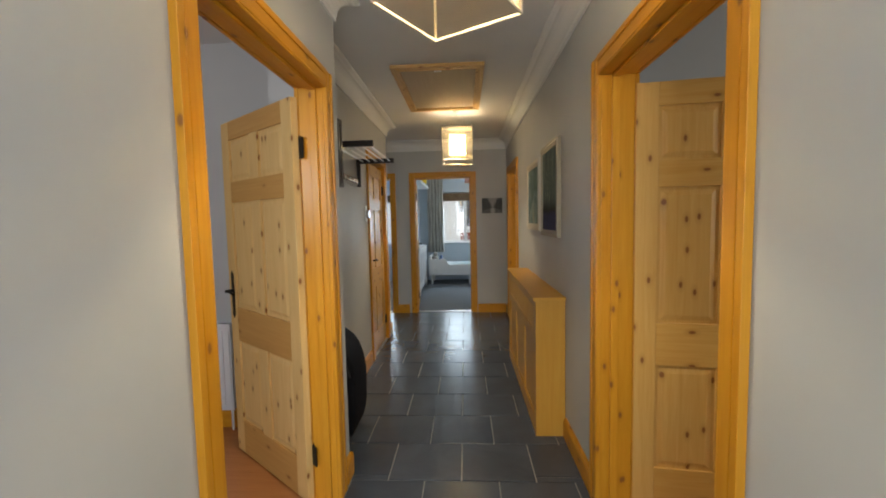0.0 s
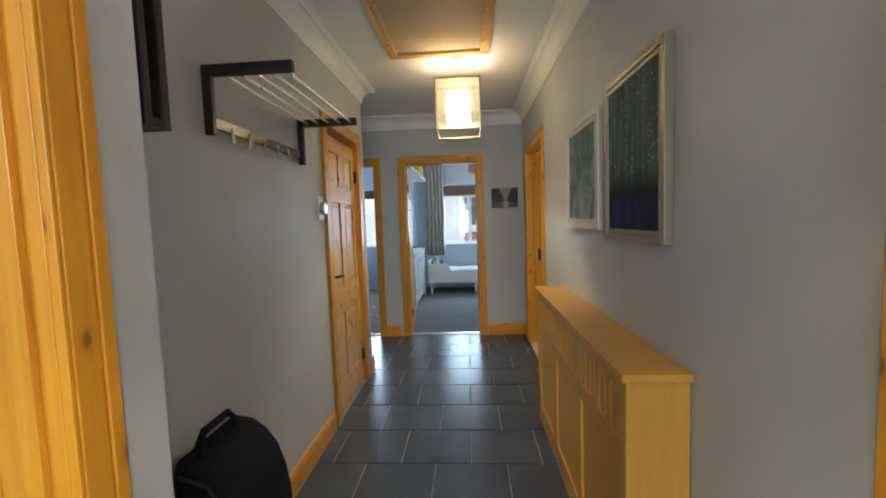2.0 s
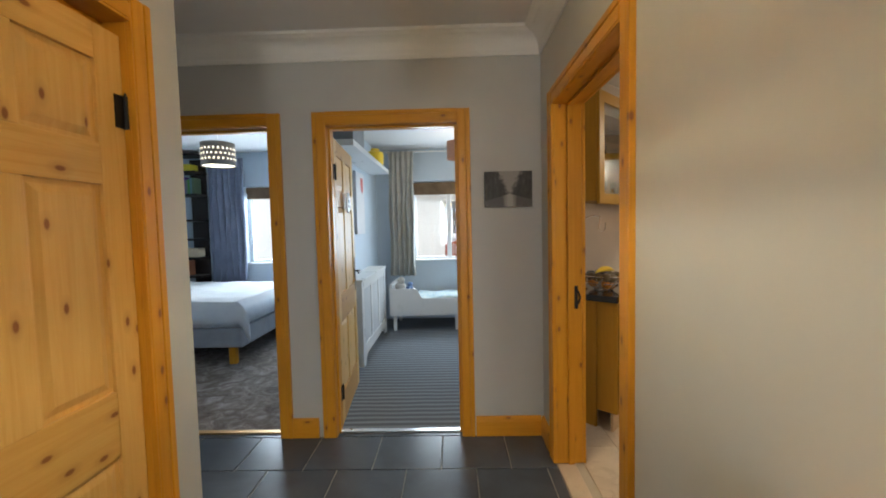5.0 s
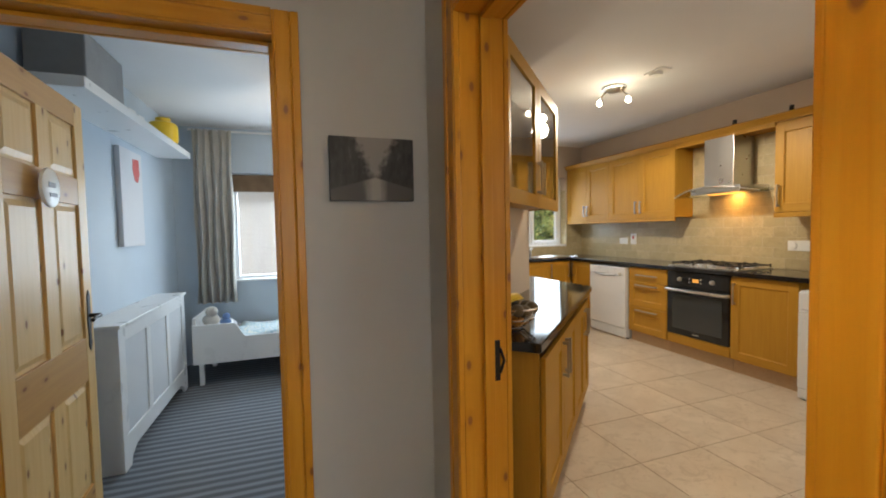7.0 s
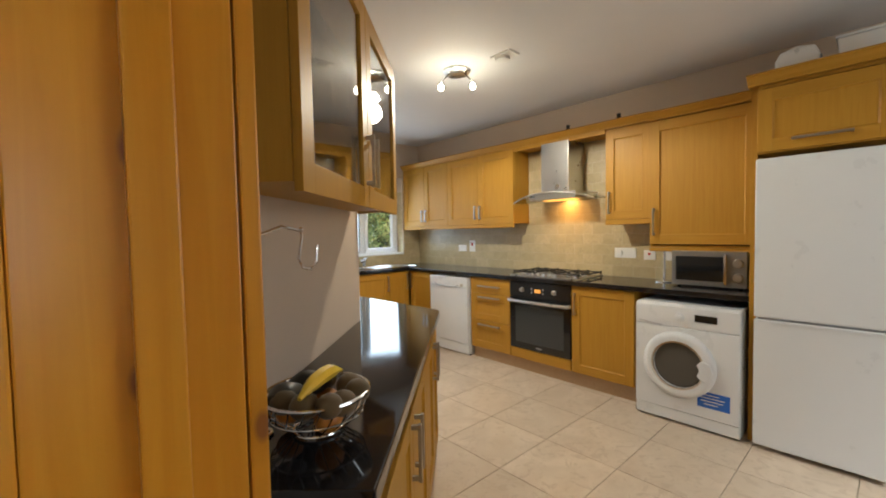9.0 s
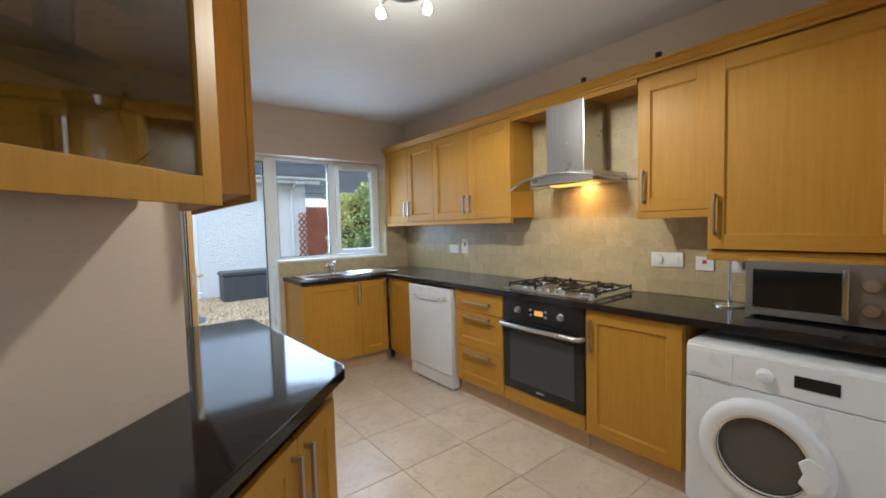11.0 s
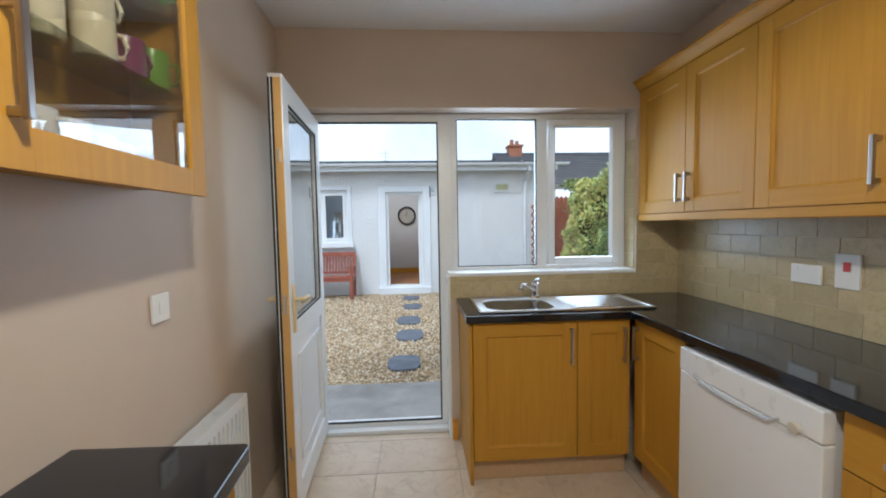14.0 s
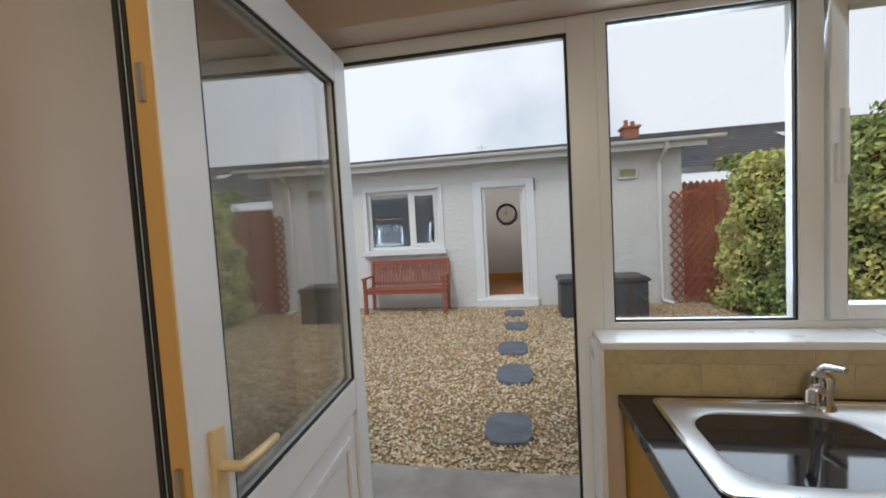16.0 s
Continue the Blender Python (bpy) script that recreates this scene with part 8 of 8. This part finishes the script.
def far_house():
    o = thing("neighbour_house", "neighbouring house with a dark tiled roof and brick chimney", "house", (16.0, 30.0, GZ))
    world_part(o, "wall", Mesh().box(7.9, 27.0, 27.0, 35.0, GZ, 3.4), HOUSE_WHITE, 0)
    roof_mat = tile("dark_concrete_roof_tile", (0.045, 0.05, 0.058), (0.085, 0.09, 0.10), 1.2, 0.7, 0.4)
    m = Mesh()
    rows = 16
    for i in range(rows):
        y0, z0 = 26.4 + 4.6 * i / rows, 3.25 + 2.1 * i / rows
        y1, z1 = 26.4 + 4.6 * (i + 1.25) / rows, 3.25 + 2.1 * (i + 1.25) / rows
        m.slab([(y0, z0 + 0.06), (y1, z1), (y1, z1 - 0.06), (y0, z0)], "x", 7.4, 27.5)
    m.slab([(31.0, 5.30), (35.6, 3.2), (35.6, 3.1), (31.0, 5.2)], "x", 7.4, 27.5)
    world_part(o, "roof", m, roof_mat, 0)
    world_part(o, "ridge", Mesh().tube([(7.4, 31.0, 5.36), (27.5, 31.0, 5.36)], 0.11, 8), roof_mat, 0)
    world_part(o, "gable", Mesh().slab([(27.0, 3.4), (35.0, 3.4), (31.0, 5.2)], "x", 7.95, 8.2), HOUSE_WHITE, 0)
    brick = tile("orange_brick", (0.28, 0.10, 0.05), (0.40, 0.17, 0.09), 8, 0.85, 0.5)
    world_part(o, "chimney", Mesh().box(8.3, 9.0, 30.6, 31.4, 4.9, 5.75).box(8.22, 9.08, 30.52, 31.48, 5.752, 5.86), brick, 0.01)
    world_part(o, "chimney_pot", Mesh().lathe((8.5, 31.0, 5.86), [(0.12, 0.0), (0.10, 0.3), (0.12, 0.34)], 12).lathe((8.8, 31.0, 5.86), [(0.12, 0.0), (0.10, 0.22), (0.12, 0.26)], 12), brick, 0, True)
    world_part(o, "roof_light", Mesh().slab([(28.9, 4.48), (29.4, 4.71), (29.4, 4.76), (28.9, 4.53)], "x", 14.2, 14.8), plain("roof_light_glass", (0.5, 0.55, 0.6), 0.15), 0.01)
    world_part(o, "lean_to", Mesh().slab([(20.8, 2.15), (26.9, 2.95), (26.9, 3.05), (20.8, 2.25)], "x", 7.1, 12.0), HOUSE_WHITE, 0.01)


far_house()
AERIAL = thing("roof_aerial", "thin television aerial beyond the outhouse roof", "aerial", (1.4, 30.0, GZ))
part(AERIAL, "mast", Mesh().tube([(0, 0, 0), (0, 0, 5.55)], 0.03, 6), STEEL, 0)
part(AERIAL, "rod", Mesh().tube([(-0.25, 0, 5.4), (0.25, 0, 5.4)], 0.02, 6).tube([(-0.2, 0, 5.2), (0.2, 0, 5.2)], 0.02, 6).tube([(-0.15, 0, 5.0), (0.15, 0, 5.0)], 0.02, 6), STEEL, 0)
whole("far_boundary_wall", Mesh().box(-30, 6.5, 24.0, 24.25, GZ, 1.9), HOUSE_WHITE, "rendered boundary wall beyond the outhouse", "wall", kind="structure")
BLOCK = thing("opposite_house", "white rendered house wall seen from the bedrooms", "house", (-1.5, 15.0, GZ))
world_part(BLOCK, "wall", Mesh().box(-9.0, -3.5, 14.5, 14.8, GZ, 2.9), HOUSE_WHITE, 0)


# ---- tiles, last ----
def clip_rect(x0, x1, y0, y1, zones):
    """The parts of a tile that lie inside any of the zones (x0, x1, y0, y1)."""
    out = []
    i = 0.004
    corners = [(x, y) for x in (x0 + i, x1 - i) for y in (y0 + i, y1 - i)]
    if all(any(a <= x <= b and c <= y <= d for a, b, c, d in zones) for x, y in corners):
        return [(x0, x1, y0, y1)]
    for a, b, c, d in zones:
        q = (max(x0, a), min(x1, b), max(y0, c), min(y1, d))
        if q[1] - q[0] > 0.02 and q[3] - q[2] > 0.02:
            out.append(q)
    return out


TILES = {}


def tile_piece(owner, name, q, z0, z1, material, bevel, gap, axis="z", at=0.0):
    """One tile as an object of its own; alike tiles share a mesh."""
    x0, x1, y0, y1 = q
    w, d = round(x1 - x0 - gap, 3), round(y1 - y0 - gap, 3)
    key = (name, axis, w, d)
    if key not in TILES:
        if axis == "z":
            m = Mesh().box(-w / 2, w / 2, -d / 2, d / 2, z0, z1)
        elif axis == "x":
            m = Mesh().box(-z1, -z0, -w / 2, w / 2, -d / 2, d / 2)
        else:
            m = Mesh().box(-w / 2, w / 2, -z1, -z0, -d / 2, d / 2)
        TILES[key] = m.data(name, material, bevel, False, 1)
    ob = new(name, TILES[key])
    ob.parent = owner
    cx, cy = (x0 + x1) / 2, (y0 + y1) / 2
    place = {"z": (cx, cy, 0.0), "x": (at, cx, cy), "y": (cx, at, cy)}[axis]
    ob.location = Vector(place) - owner.location
    return ob


lay = random.Random(11)
HALL_ZONES = [(-0.388, 0.893, -1.2, 2.43), (WL + 0.002, 0.893, 2.43, 5.31), (-1.898, 0.893, 5.31, END - 0.002)]
py, px = 0.3655, 0.40
rows = int((6.47 + 1.3) / py) + 1
for r in range(rows):
    y1 = 6.405 - r * py
    shift = 0.03 if r % 2 else 0.23
    for k in range(-6, 4):
        for q in clip_rect(shift + k * px, shift + (k + 1) * px, y1 - py, y1, HALL_ZONES):
            ob = tile_piece(FLOOR_HALL, "slate_tile", q, -0.012, 0.0, SLATE, 0.0015, 0.007)
            ob.location.z += lay.uniform(-0.001, 0.0005)
for q in ((-0.469, 0.359, END, 6.454), (-1.599, -0.846, END, 6.454), (WR, 1.0, 5.171, 6.079), (WR, 0.97, 1.291, 2.199), (-0.45, WN, 1.291, 2.219)):
    tile_piece(FLOOR_HALL if q[0] < 0.85 or q[2] < 5 else FLOOR_KITCHEN, "slate_tile" if q[0] < 0.85 or q[2] < 5 else "stone_tile", q, -0.012, 0.0, SLATE if q[0] < 0.85 or q[2] < 5 else CREAM, 0.0015, 0.003)
KITCHEN_ZONES = [(1.047, 4.798, 4.502, 10.478), (2.252, 3.203, 10.478, 10.558)]
pk = 0.482
for r in range(14):
    for k in range(10):
        for q in clip_rect(0.82 + k * pk, 0.82 + (k + 1) * pk, 4.33 + r * pk, 4.33 + (r + 1) * pk, KITCHEN_ZONES):
            tile_piece(FLOOR_KITCHEN, "stone_tile", q, -0.011, 0.0, CREAM, 0.0012, 0.004)

SPLASH_RIGHT = thing("splashback_right", "sandy travertine brick tiles behind the worktop", "tiled wall", (4.799, 8.4, 0.953), kind="structure")
part(SPLASH_RIGHT, "grout", Mesh().box(-0.0092, 0.0, -2.095, 2.075, 0.0, 0.535), GROUT_SPLASH, 0)
part(SPLASH_RIGHT, "grout", Mesh().box(-0.0092, 0.0, -0.965, 0.065, 0.536, 1.325), GROUT_SPLASH, 0)
tw, th = 0.20, 0.1015
for r in range(14):
    z0 = 0.954 + r * th
    for k in range(24):
        y0 = 6.10 + k * tw + (0.10 if r % 2 else 0.0)
        zones = [(6.306, 10.474, 0.954, 1.489)] if r < 6 else []
        zones += [(7.437, 8.463, 1.4895, 2.275)]
        for q in clip_rect(y0, y0 + tw, z0, z0 + th, zones):
            tile_piece(SPLASH_RIGHT, "wall_tile", q, 0.006, 0.0115, SPLASH, 0.0010, 0.0028, "x", 4.799)
SPLASH_BACK = thing("splashback_back", "sandy travertine brick tiles round the window", "tiled wall", (3.8, 10.479, 0.953), kind="structure")
part(SPLASH_BACK, "grout", Mesh().box(-0.578, 0.69, -0.0092, 0.0, 0.0, 0.143).box(0.691, 0.985, -0.0092, 0.0, 0.0, 0.535), GROUT_SPLASH, 0)
for r in range(6):
    z0 = 0.954 + r * th
    for k in range(10):
        x0 = 3.10 + k * tw + (0.10 if r % 2 else 0.0)
        for q in clip_rect(x0, x0 + tw, z0, z0 + th, [(3.222, 4.489, 0.954, 1.095), (4.491, 4.784, 0.954, 1.489)]):
            tile_piece(SPLASH_BACK, "wall_tile", q, 0.006, 0.0115, SPLASH, 0.0010, 0.0028, "y", 10.479)
SPLASH_REVEAL = thing("splashback_reveal", "sandy travertine tiles lining the window reveal", "tiled wall", (4.489, 10.55, 1.123), kind="structure")
for r in range(10):
    z0 = 1.124 + r * th
    for q in clip_rect(10.484, 10.602, z0, z0 + th, [(10.484, 10.602, 1.124, 2.0)]):
        tile_piece(SPLASH_REVEAL, "wall_tile", q, 0.0005, 0.006, SPLASH, 0.001, 0.0025, "x", 4.489)
